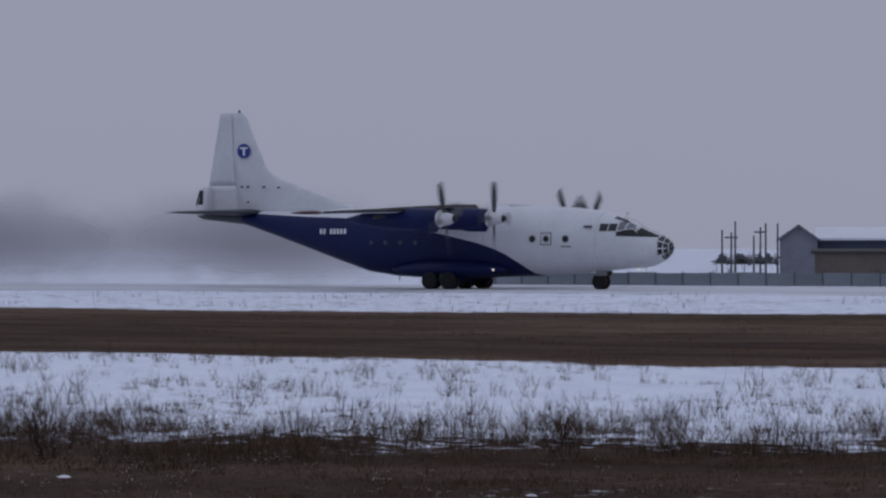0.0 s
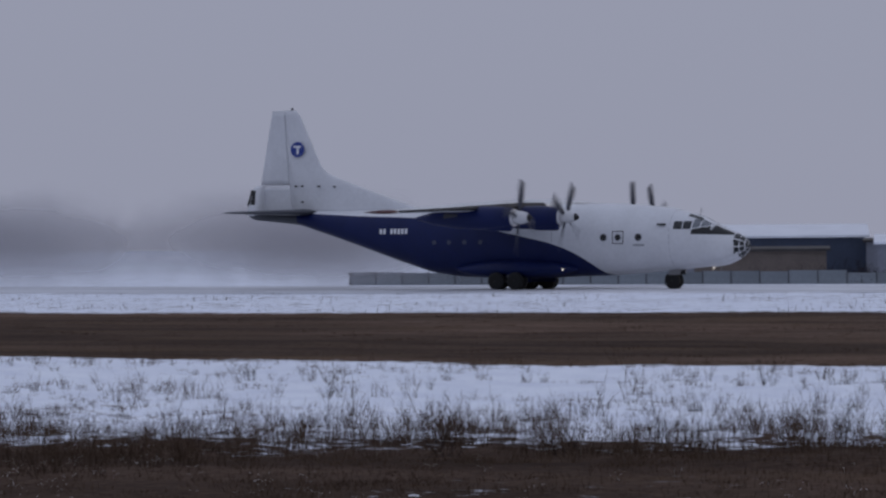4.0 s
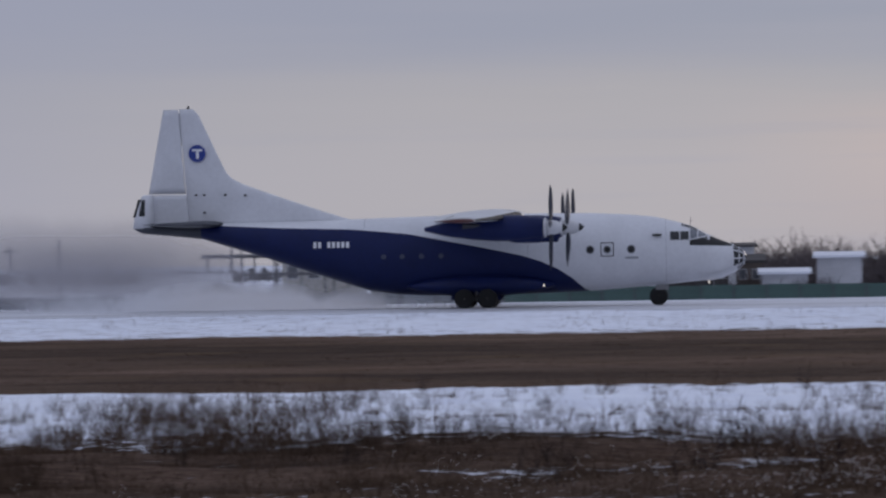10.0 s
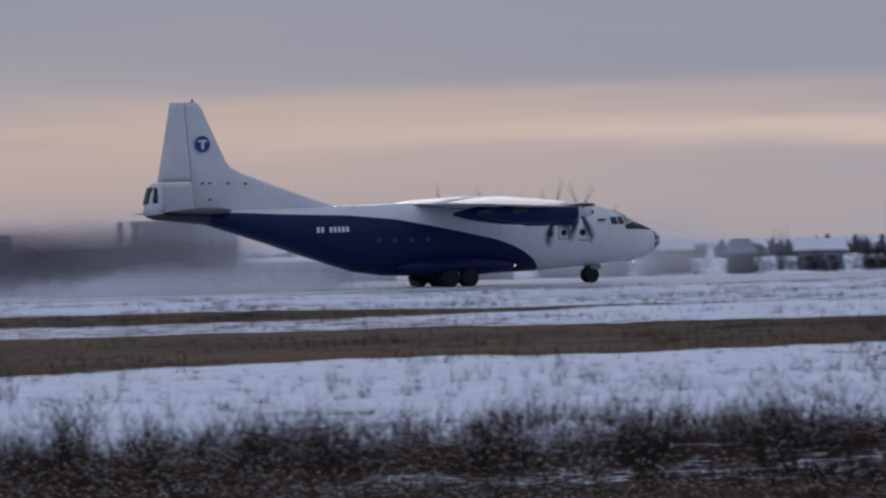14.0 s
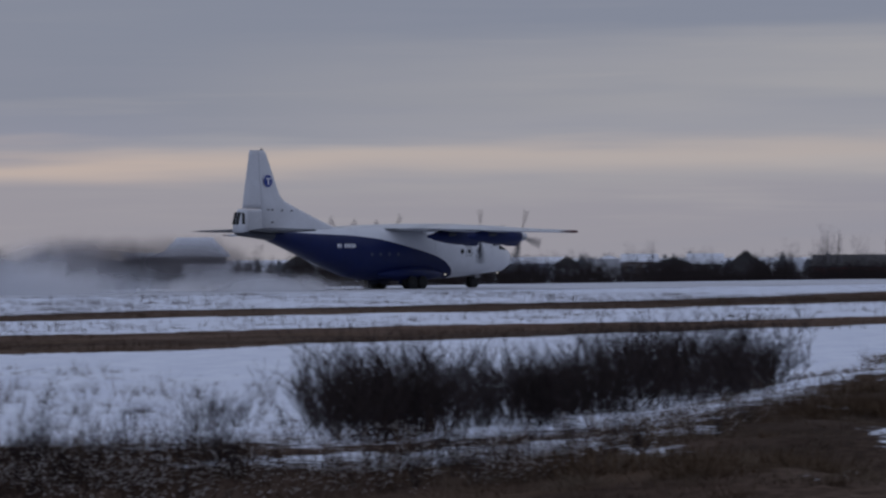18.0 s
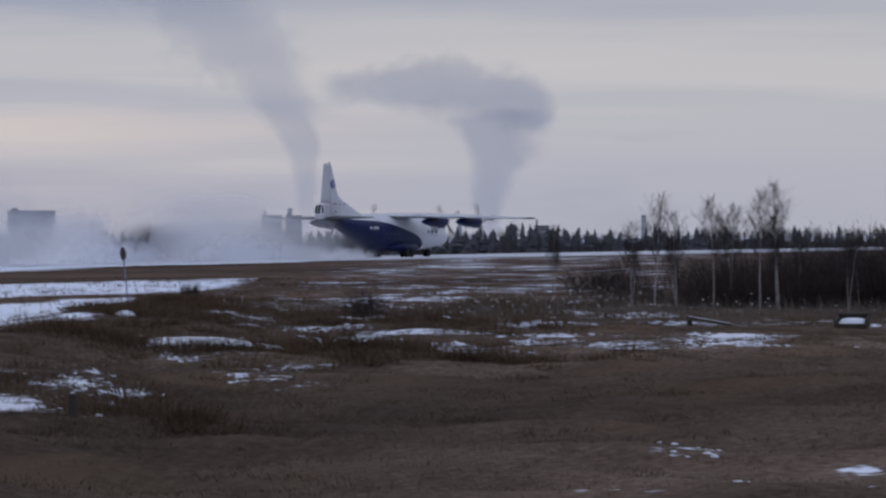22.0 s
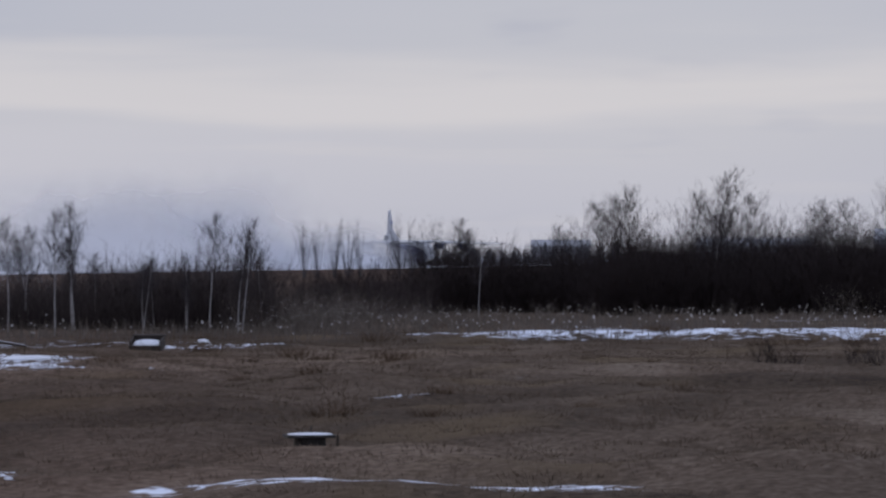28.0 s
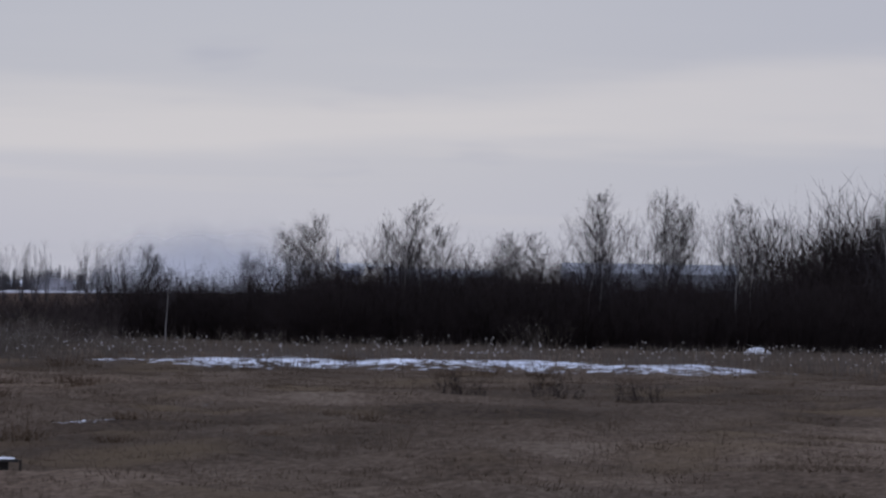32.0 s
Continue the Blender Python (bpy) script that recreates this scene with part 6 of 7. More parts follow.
    strew("grove_brush", [bush_shape(150 + k, 2.2, 1.2, 30, 0.015, 2, 3, 0, 0.7) for k in range(4)], polar(rng, 67.8, 71.6, 129, 146, 80, 0.45, 0.85) + polar(rng, 69.7, 71.7, 129, 140, 34, 0.75, 1.05) + polar(rng, 66.4, 67.8, 132, 150, 12, 0.3, 0.55) + polar(rng, 72.4, 73.2, 150, 158, 7, 0.6, 0.85) + polar(rng, 73.6, 74.3, 152, 160, 5, 0.5, 0.8), BRUSH, "brown leafless brushwood under the birches", "brushwood")
    tall = [bush_shape(180 + k, 4.4, 0.9, 8, 0.016, 2, 3, 0, 0.4) for k in range(4)]
    strew("young_scrub", tall, polar(rng, 76.6, 86.0, 176, 192, 190, 0.5, 0.95) + polar(rng, 85.4, 89.0, 178, 192, 16, 0.6, 0.9), TWIG, "thin dark leafless scrub above the hedge", "scrub")
    strew("frosted_bushes", [bush_shape(170 + k, 1.5, 1.0, 26, 0.014, 2, 2, 0.02, 1.3) for k in range(3)], polar(rng, 71.7, 73.4, 128, 150, 26, 0.5, 0.95) + polar(rng, 73.4, 76.6, 140, 152, 16, 0.35, 0.7) + polar(rng, 80.7, 81.0, 159, 161, 3, 0.7, 1.0) + polar(rng, 76.0, 80.0, 158, 162, 5, 0.3, 0.5), [STRAW, FROST], "frosted straw-coloured bushes before the thicket", "bush")
    # the copse has its own twig colour, lightened to imitate hazy air
    strew("far_copse", [bush_shape(165 + k, 2.3, 1.8, 26, 0.06, 2, 2, 0, 1.3) for k in range(4)], polar(rng, 0.5, 5.0, 470, 500, 90, 1.5, 2.25) + polar(rng, 5.0, 9.5, 470, 500, 60, 1.0, 1.6), material("haze_paled_copse_twigs", (0.15, 0.125, 0.125), 0.85, scale=1.0, spread=0.3, gloss=0.04), "bare copse behind the white stores, greyed as by haze", "copse")
    strew("far_hedges", [bush_shape(160 + k, 2.3, 1.8, 26, 0.06, 2, 2, 0, 1.3) for k in range(4)], polar(rng, 45.8, 57.0, 430, 560, 130, 0.8, 1.5) + polar(rng, 46.0, 57.5, 398, 412, 150, 0.42, 0.6) + polar(rng, 26.0, 45.8, 380, 430, 90, 0.6, 1.1) + polar(rng, 37.2, 46.2, 408, 432, 120, 0.35, 0.8) + polar(rng, 36.5, 46.5, 396, 404, 130, 0.22, 0.36) + polar(rng, -24.5, -9.0, 318, 330, 30, 0.5, 0.9) + polar(rng, -20.5, -9.0, 300, 322, 60, 0.3, 0.6) + polar(rng, -0.5, 4.0, 330, 350, 14, 0.5, 0.8) + polar(rng, 2.6, 12.0, 330, 380, 46, 0.7, 1.2) + polar(rng, -9.0, 2.0, 335, 345, 40, 0.4, 0.7), TWIG, "dark hedges among the far houses", "hedge")
    # bushes in the snow hollow before the rough field
    low = [make_shrub(50 + k, 1.35, 0.9, 26, "dark leafless bush standing in snow", TWIG) for k in range(3)]
    places = polar(rng, 47.5, 49.4, 55, 63, 17, 0.6, 0.95) + polar(rng, 49.4, 51.8, 57, 67, 18, 0.55, 0.9) + polar(rng, 51.2, 54.3, 64, 79, 24, 0.6, 1.0) + polar(rng, 45.5, 47.0, 58, 64, 3, 0.3, 0.5) + polar(rng, 60.0, 60.4, 160, 166, 3, 0.4, 0.55) + polar(rng, 62.6, 63.3, 118, 124, 3, 0.5, 0.7)
    for k, s in enumerate(low):
        scatter(s, places[k::3], "bushes in the snow hollow")
    # thin saplings near the camera and further off
    sap = [make_tree("thin_sapling", 70 + k, 2.6, 0.022, 6, "thin leafless sapling with a few dead leaves", TWIG, TWIG, narrow=0.35, low=0.3, twig_r=0.0035, reach=0.8) for k in range(2)]
    scatter(sap[0], at_bearings([(54.55, 88, 1.7), (54.75, 90, 1.3), (50.2, 72, 1.2)], 2.6), "saplings")
    scatter(sap[1], at_bearings([(-0.2, 41, 0.9), (49.0, 66, 1.3), (54.3, 86, 1.2), (59.7, 100, 0.8)], 2.6), "saplings")
    # three taller ones close by, each with its own growth
    make_near_sapling(301, 3.85, 38, 2.78, 0.0, 0.035, 0.25)
    make_near_sapling(302, 12.30, 38, 3.35, 9.0, 0.12, 0.03)
    make_near_sapling(307, 12.05, 38.6, 2.35, 3.0, 0.05, 0.03)
    # weeds: a few taller dark clumps in the snow
    weed = [bush_shape(80 + k, 0.62, 0.16, 10 + k, 0.007, 2, 2) for k in range(4)]
    places = [(*spot(-26.42, 47.5), 1.15, 0), (*spot(-34.1, 47), 1.2, 40), (*spot(-22.6, 49), 0.8, 80), (*spot(-20.3, 49), 0.9, 10), (*spot(-30.2, 50), 0.7, 10), (*spot(-24.6, 48), 0.7, 0), (*spot(-18.2, 48), 0.8, 0)]
    for _ in range(90):
        az, r = rng.uniform(-36, 45), rng.uniform(44, 78)
        places.append((*spot(az, r), rng.uniform(0.35, 0.8), rng.uniform(0, 360)))
    for az, r, s in ((18.75, 47, 1.3), (18.9, 46.5, 1.2), (19.7, 47, 1.0), (20.1, 48, 1.0), (6.4, 49, 0.9), (8.9, 47, 1.0), (9.2, 47, 1.0), (0.6, 52, 1.0), (0.8, 52, 0.9), (81.0, 92, 1.0), (82.2, 86, 0.9), (79.6, 91, 1.1), (79.9, 91, 0.9), (81.3, 90, 1.1), (82.6, 88, 1.0)):
        for d in (-0.12, 0.1):
            places.append((*spot(az + d, r), s, rng.uniform(0, 360)))
    strew("tall_weeds", weed, places, TWIG, "tall dark dry weeds standing in the snow", "weeds")
    # one pine seedling
    x, y = spot(8.42, 63.5)
    pine = thing("pine_seedling", pose(x, y, ground_height(x, y)), "small green pine seedling in the snow", "seedling")
    part("stem", tube((0, 0, -0.05), (0, 0, 0.36), 0.012, 0.004, 6), TWIG, pine)
    v, f = [], []
    for i in range(420):
        z = 0.06 + 0.32 * rng.random()
        a, ln = rng.uniform(0, 6.28), (0.44 - z) * 0.66 * rng.uniform(0.6, 1.1)
        p = Vector((0, 0, z)) + Vector((math.cos(a), math.sin(a), 0.15)) * ln * rng.random()
        stick(v, f, p, p + Vector((math.cos(a), math.sin(a), 0.55)) * 0.075, 0.009, 0.002)
    part("needles", (v, f), material("green_pine_needles", (0.045, 0.075, 0.035), 0.8), pine)
    # tall vase-shaped trees on the horizon, then bare trees among the houses
    pop = [make_fan_tree(90 + k) for k in range(4)]
    rows = [(az, 420, 7.6 + 1.0 * math.sin(az * 13)) for az in [72.55, 72.75, 73.0, 73.2, 73.4, 74.0, 74.15, 74.35, 74.55]] + [(az, 430, 5 + 1.2 * math.sin(az * 17)) for az in [71.9, 75.7, 76.5]]
    rows += [(az, 560, h) for az, h in ((46.4, 8), (46.9, 6.5), (47.3, 9), (48.9, 8), (49.1, 10), (50.3, 5), (51.2, 6), (52.1, 7), (52.35, 8), (53.0, 6), (53.3, 6.5), (54.5, 7.5), (54.9, 8), (55.2, 9), (55.6, 8.5), (55.0, 10), (56.0, 8), (56.9, 7.5), (57.1, 8))]
    rows += [(az, 440, h) for az, h in ((-0.02, 8.5), (0.15, 8), (0.4, 7), (-8.9, 5), (-9.3, 5), (14.0, 4), (17.0, 5), (26.4, 4.5), (29.6, 6), (32.4, 7), (35.2, 6), (37.9, 4), (43.8, 4.5), (44.1, 5), (45.98, 4.5))]
    for k, kind in enumerate(pop):
        scatter(kind, at_bearings(rows[k::4], 10.5), "trees on the skyline")


plant_all()


# ---- far woods: jagged conifers and bare crowns in one belt, haze painted into their colours ----
def far_woods():
    rng = random.Random(9)
    v, f, mi = [], [], []

    def conifer(x, y, h, w):
        layers = 6
        for k in range(layers):
            z0, z1 = h * (0.08 + 0.84 * k / layers), h * min(1.0, 0.08 + 0.84 * (k + 1.7) / layers)
            r = w * (1 - 0.86 * k / layers) * rng.uniform(0.8, 1.2)
            n = len(v)
            dx, dy = rng.uniform(-0.1, 0.1) * w, rng.uniform(-0.1, 0.1) * w
            for i in range(6):
                a = 2 * math.pi * (i + rng.random() * 0.6) / 6
                rr = r * rng.uniform(0.65, 1.15)
                v.append((x + dx + rr * math.cos(a), y + dy + rr * math.sin(a), LOW + z0 - rng.uniform(0, 0.04) * h))
            v.append((x + dx * 0.3, y + dy * 0.3, LOW + z1))
            for i in range(6):
                f.append((n + i, n + (i + 1) % 6, n + 6))
                mi.append(0)

    def bare(x, y, h, w):
        for _ in range(9):
            n = len(v)
            a, s = rng.uniform(0, 6.28), rng.random()
            tx, ty = x + w * s * math.cos(a), y + w * s * math.sin(a)
            for bx, by, bz, r in ((x, y, 0.0, 0.16), (tx, ty, h * rng.uniform(0.6, 1.0), 0.03)):
                for i in range(3):
                    b = 2.1 * i
                    v.append((bx + r * math.cos(b), by + r * math.sin(b), LOW + bz))
            for i in range(3):
                f.append((n + i, n + (i + 1) % 3, n + 3 + (i + 1) % 3, n + 3 + i))
                mi.append(1)
            for _ in range(5):
                t = rng.uniform(0.35, 0.95)
                px, py, pz = x + (tx - x) * t, y + (ty - y) * t, h * 0.8 * t
                n = len(v)
                c = rng.uniform(0, 6.28)
                ln = h * rng.uniform(0.1, 0.25)
                v.extend([(px, py, LOW + pz), (px + 0.08, py, LOW + pz), (px + ln * 0.6 * math.cos(c), py + ln * 0.6 * math.sin(c), LOW + pz + ln)])
                f.append((n, n + 1, n + 2))
                mi.append(1)

    # east: forest edge
    az = 56.6
    while az < 95:
        for row in range(3):
            r = 690 + 25 * row + rng.uniform(-10, 10) + max(0, az - 68) * 25
            el = 0.03 + 0.06 * wave(az * 3, row, 1.0, 2.0) + rng.uniform(-0.09, 0.10)
            el += 0.10 * math.exp(-((az - 65.1) / 0.25) ** 2) + 0.06 * step(69.5, 71.5, az) * (1 - step(77, 79, az)) - 0.16 * step(77, 79, az)
            h = EYE[2] + r * math.tan(radians(el)) - LOW
            x, y = spot(az + rng.uniform(-0.08, 0.08), r)
            if rng.random() < (0.55 if az < 68 else 0.12):
                conifer(x, y, max(3.0, h), 2.0 * rng.uniform(0.6, 1.3))
            else:
                bare(x, y, max(3.0, h), 1.5)
        az += 0.075
    # behind the village
    az = 27.0
    while az < 57:
        for row in range(2):
            r = 680 + 40 * row + rng.uniform(-15, 15)
            el = -0.06 + 0.05 * wave(az * 2, row, 1.0, 6.0) + rng.uniform(-0.07, 0.07) + 0.07 * step(46, 50, az)
            h = EYE[2] + r * math.tan(radians(el)) - LOW
            x, y = spot(az + rng.uniform(-0.1, 0.1), r)
            (bare if rng.random() < 0.6 else conifer)(x, y, max(2.5, h), 1.8)
        az += 0.14
    # west and behind the terminal: a low dark belt
    az = -24.0
    while az < 27:
        for row in range(2):
            r = 760 + 50 * row + rng.uniform(-20, 20)
            el = -0.10 - 0.14 * (1 - step(-20, -10, az)) + 0.05 * wave(az * 1.3, row, 1.0, 3.0) + rng.uniform(-0.05, 0.05) + 0.17 * math.exp(-((az - 9.5) / 2.5) ** 2)
            h = EYE[2] + r * math.tan(radians(el)) - LOW
            x, y = spot(az + rng.uniform(-0.1, 0.1), r)
            (bare if rng.random() < 0.7 else conifer)(x, y, max(2.5, h), 2.6)
        az += 0.16
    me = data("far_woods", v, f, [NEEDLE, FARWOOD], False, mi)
    tagged(new("far_woods", me), "belt of far conifers and bare trees, greyed as by haze", "woods", kind="stuff")


far_woods()


# ---- grass ----
def blades(name, spots, hs, widths, mat, label, seed, lean=0.35, heads=0.0):
    """Bent blades at the places given, all in one mesh, some with a seed head."""
    rs = np.random.RandomState(seed)
    n = len(spots)
    base = np.array([(x, y, ground_height(x, y) - 0.02) for x, y in spots])
    a = rs.uniform(0, 2 * np.pi, n)
    d = np.stack([np.cos(a), np.sin(a), np.zeros(n)], 1)
    # the flat of each blade is turned about so that it shows from all sides
    b = rs.uniform(0, 2 * np.pi, n)
    w = np.stack([np.cos(b), np.sin(b), np.zeros(n)], 1) * np.asarray(widths)[:, None]
    h = np.asarray(hs)[:, None]
    k = rs.uniform(0.2, 1.0, n)[:, None] * lean
    up = np.array([[0, 0, 1.0]])
    p1 = base + up * h * 0.55 + d * h * k * 0.25
    p2 = base + up * h * (1 - 0.25 * k) + d * h * k
    v = np.stack([base - w, base + w, p1 + w * 0.8, p1 - w * 0.8, p2], 1).reshape(-1, 3)
    o = 5 * np.arange(n)[:, None]
    f = [tuple(q) for q in (o + np.array([[0, 1, 2, 3]])).tolist()] + [tuple(q) for q in (o + np.array([[3, 2, 4]])).tolist()]
    mi = [0] * len(f)
    mats = [mat]
    vv = v.tolist()
    if heads:
        mats.append(FROST)
        pick = np.nonzero(rs.random_sample(n) < heads)[0]
        for i in pick:
            c = p2[i]
            r = 0.018 + 0.02 * rs.random_sample()
            m = len(vv)
            vv += [(c[0] - r, c[1], c[2]), (c[0] + r, c[1], c[2]), (c[0], c[1] - r, c[2]), (c[0], c[1] + r, c[2]), (c[0], c[1], c[2] - r * 1.3), (c[0], c[1], c[2] + r * 1.3)]
            f += [(m, m + 2, m + 5), (m + 2, m + 1, m + 5), (m + 1, m + 3, m + 5), (m + 3, m, m + 5), (m + 2, m, m + 4), (m + 1, m + 2, m + 4), (m + 3, m + 1, m + 4), (m, m + 3, m + 4)]
            mi += [1] * 8
    me = data(name, vv, f, mats, False, mi)
    return tagged(new(name, me), label, "grass", kind="stuff")


def sow(rng, n, x0, x1, y0, y1, keep):
    out = []
    while len(out) < n:
        x, y = rng.uniform(x0, x1), rng.uniform(y0, y1)
        b = math.degrees(math.atan2(x, y))
        if -37 < b < 88 and rng.random() < keep(x, y):
            out.append((x, y))
    return out


def grass_all():
    rng = random.Random(21)
    clump = lambda x, y, s, t: step(t, t + 0.35, wave(x, y, s, 17.0) + 0.5 * wave(x, y, s * 4, 19.0))
    hr = lambda n, a, b: [rng.uniform(a, b) for _ in range(n)]
    # dead weeds standing in the near snow, thicker towards its near edge
    at = lambda pts, a, b: [(x, y, rng.uniform(a, b) * rng.choice((0.55, 0.75, 1.0)), rng.uniform(0, 360)) for x, y in pts]
    edge = lambda x, y, d: 1 - step(near_edge(x), near_edge(x) + d, y)
    weeds = [bush_shape(200 + k, 0.5, 0.10, 5 + k, 0.006, 1, 2) for k in range(7)]
    weed_dark = [bush_shape(210 + k, 0.5, 0.25, 9, 0.008, 2, 2, 0, 0.9) for k in range(4)]
    tuft = [bush_shape(220 + k, 0.17, 0.16, 22, 0.006, 0) for k in range(5)]
    heads = [bush_shape(240 + k, 0.45, 0.12, 5 + k, 0.006, 1, 2, 0.0145) for k in range(5)]
    lumps = [bush_shape(260 + k, 0.14, 0.35, 60, 0.008, 0, 2, 0, 1.6) for k in range(5)]
    s = sow(rng, 3700, -62, 62, 42, 78, lambda x, y: (0.06 + 0.94 * clump(x, y, 0.13, 0.05)) * (0.10 + 0.90 * edge(x, y, 11 + 6 * step(-26, -14, x) - 10 * step(2, 12, x))) if heap_line(x) < y else 0)
    strew("snow_weeds", weeds, at(s, 0.5, 1.3), GRASS, "dead brown weeds standing in the snow", "weeds")
    s = sow(rng, 6000, -62, 62, 40, 78, lambda x, y: (0.08 + 0.92 * clump(x, y, 0.2, 0.05)) * (0.2 + 0.8 * edge(x, y, 16)) if heap_line(x) < y else 0)
    strew("snow_tufts", tuft, at(s, 0.4, 1.3), GRASS, "small dry tufts poking through the snow", "grass")
    # ragged edge on the near side of the snow
    s = sow(rng, 2600, -45, 50, 30, 58, lambda x, y: (0.12 + 0.88 * clump(x, y, 0.3, 0.0)) * (1 - step(near_edge(x) - 1, near_edge(x) + 3, y)) * step(near_edge(x) - 8, near_edge(x) - 3, y) * (1 - 0.75 * step(32, 37, x)) if heap_line(x) < y + 2 else 0)
    strew("edge_weeds", weeds, at(s, 0.5, 1.25), GRASS, "ragged dead weeds at the edge of the snow", "weeds")
    s = sow(rng, 5200, -32, 48, 25, 54, lambda x, y: (0.3 + 0.7 * clump(x, y, 0.4, -0.2)) * (1 - step(near_edge(x) - 1, near_edge(x) + 2, y)) * (1 - 0.7 * step(32, 37, x)))
    strew("near_grass", lumps, at(s, 0.6, 1.5), GRASS, "short trampled brown grass", "grass")
    # taller weeds with frosted heads, from the middle of the pan eastwards
    s = sow(rng, 5600, -8, 52, 26, 53, lambda x, y: step(-5, 11, x) * (1 - 0.6 * step(34, 38, x)) * (0.25 + 0.75 * clump(x, y, 0.3, -0.15)) * (1 - step(near_edge(x) - 1, near_edge(x) + 1.5, y)) if heap_line(x) < y + 1 else 0)
    strew("frosted_weeds", heads, at(s, 0.5, 1.2), [GRASS, FROST], "tall dead weeds with frosted seed heads", "weeds")
    s = sow(rng, 560, -4, 50, 26, 50, lambda x, y: (0.55 * step(-4, 4, x) + 0.45 * step(14, 30, x)) * (1 - 0.8 * step(34, 38, x)) * (0.05 + 0.95 * clump(x, y, 0.2, 0.0)) * (1 - step(near_edge(x) - 2, near_edge(x) + 0.5, y)) if heap_line(x) < y + 1 else 0)
    strew("dark_weeds", weed_dark, at(s, 0.6, 1.3), TWIG, "dark tangled dead weeds before the snow", "weeds")
    clumps = [bush_shape(270 + k, 0.95, 0.28 + 0.05 * k, 30, 0.006, 2, 2, 0, 0.6) for k in range(4)]
    s = sow(rng, 100, 5, 44, 30, 58, lambda x, y: (1 - step(near_edge(x) - 1, near_edge(x) + 1.5, y)) * step(near_edge(x) - 9, near_edge(x) - 4, y) * (0.1 + 0.9 * clump(x, y, 0.35, 0.05)) * (1 - 0.8 * step(33, 37, x)) if heap_line(x) < y else 0)
    s += sow(rng, 26, 5.2, 8.2, 47, 53, lambda x, y: 1)
    strew("dark_clumps", clumps, at(s, 0.5, 1.0), TWIG, "dark upright clumps of dead weeds at the edge of the snow", "weeds")
    s = sow(rng, 260, -32, 0, 27, 44, lambda x, y: 0.2 + 0.8 * clump(x, y, 0.3, 0.0))
    strew("frosted_sprigs", heads, at(s, 0.3, 0.7), [GRASS, FROST], "low dead sprigs with frosted heads", "weeds")
    # far grass strip
    mown = [bush_shape(300 + k, 0.12, 0.5, 50, 0.02, 0, 2, 0, 1.8) for k in range(5)]
    s = sow(rng, 3200, -110, 130, 76, 140, lambda x, y: (1 - min(1, snow_cover(x, y))))
    strew("strip_grass", mown, at(s, 0.5, 1.3), GRASS, "strip of flattened dry brown grass beside the runway", "grass")
    # tufts in the snow past it
    s = sow(rng, 21000, -120, 200, 76, 186, lambda x, y: clump(x, y, 0.22, 0.1) * (0.9 if x > 15 else 0.16 * step(128, 136, y)))
    blades("far_tufts", s, hr(len(s), 0.12, 0.32), hr(len(s), 0.008, 0.014), GRASS, "scattered dry tufts in the far snow", 6, 0.5)
    # coarser tufts on the far shoulder, east
    s = sow(rng, 2600, 40, 210, 78, 187, lambda x, y: 0.03 + 0.97 * clump(x, y, 0.09, 0.08))
    strew("shoulder_tufts", tuft, at(s, 1.3, 2.8), GRASS, "coarse dry tufts on the snowy shoulder", "grass")
    # rough field in the east
    field = [bush_shape(280 + k, 0.15, 0.5, 70, 0.012, 0, 2, 0, 1.8) for k in range(6)]
    s = sow(rng, 9000, 30, 150, 6, 74, lambda x, y: (1 - 0.85 * dark_tract(x, y)) * (0.45 + 0.55 * clump(x, y, 0.11, -0.15)) * (1 - 0.6 * step(62, 67, math.degrees(math.atan2(x, y))) * (1 - step(80, 95, math.hypot(x, y)))) if heap_line(x) > y - 2 else 0)
    strew("field_grass", field, at(s, 0.5, 1.5), HAY, "lumpy brown grass of the rough field", "grass")
    stub = [bush_shape(330 + k, 0.10, 0.7, 56, 0.008, 0, 2, 0, 2.5) for k in range(5)]
    s = sow(rng, 6500, 26, 92, 4, 62, lambda x, y: (0.5 + 0.5 * clump(x, y, 0.2, -0.2)) * (1 - step(76, 90, math.hypot(x, y))) * (0.15 if 41.4 < math.hypot(x, y) < 44.8 and x > 2.6 * y else 1.0) if heap_line(x) > y else 0)
    strew("field_stubble", stub, at(s, 0.6, 1.5), HAY, "thin flattened stubble on the rough field", "grass")
    old = [bush_shape(320 + k, 0.36, 0.42, 110, 0.012, 0, 2, 0, 1.7) for k in range(6)]
    s = sow(rng, 1500, 30, 130, 14, 74, lambda x, y: (0.05 + 0.95 * clump(x, y, 0.12, 0.0)) * (1 - dark_tract(x, y)) * (1 - 0.97 * step(63, 68, math.degrees(math.atan2(x, y)))) if heap_line(x) > y else 0)
    strew("old_tussocks", old, at(s, 0.5, 1.5), RUST, "rusty brown tussocks of old grass on the rough field", "grass")
    s = sow(rng, 2600, 28, 110, 18, 68, lambda x, y: (0.1 + 0.9 * clump(x, y, 0.25, -0.05)) * (1 - step(16, 34, heap_line(x) - y)) if heap_line(x) > y - 1 else 0)
    strew("bank_straw", field, at(s, 0.5, 1.3), HAY, "paler bleached grass on the low bank", "grass")
    s = sow(rng, 1700, 26, 150, 6, 74, lambda x, y: clump(x, y, 0.18, 0.1) * (1 - 0.8 * dark_tract(x, y)) * (1 - 0.6 * step(62, 67, math.degrees(math.atan2(x, y))) * (1 - step(80, 95, math.hypot(x, y)))) if heap_line(x) > y - 2 else 0)
    strew("field_weeds", weeds, at(s, 0.4, 1.1), HAY, "thin dead weeds in the rough field", "weeds")
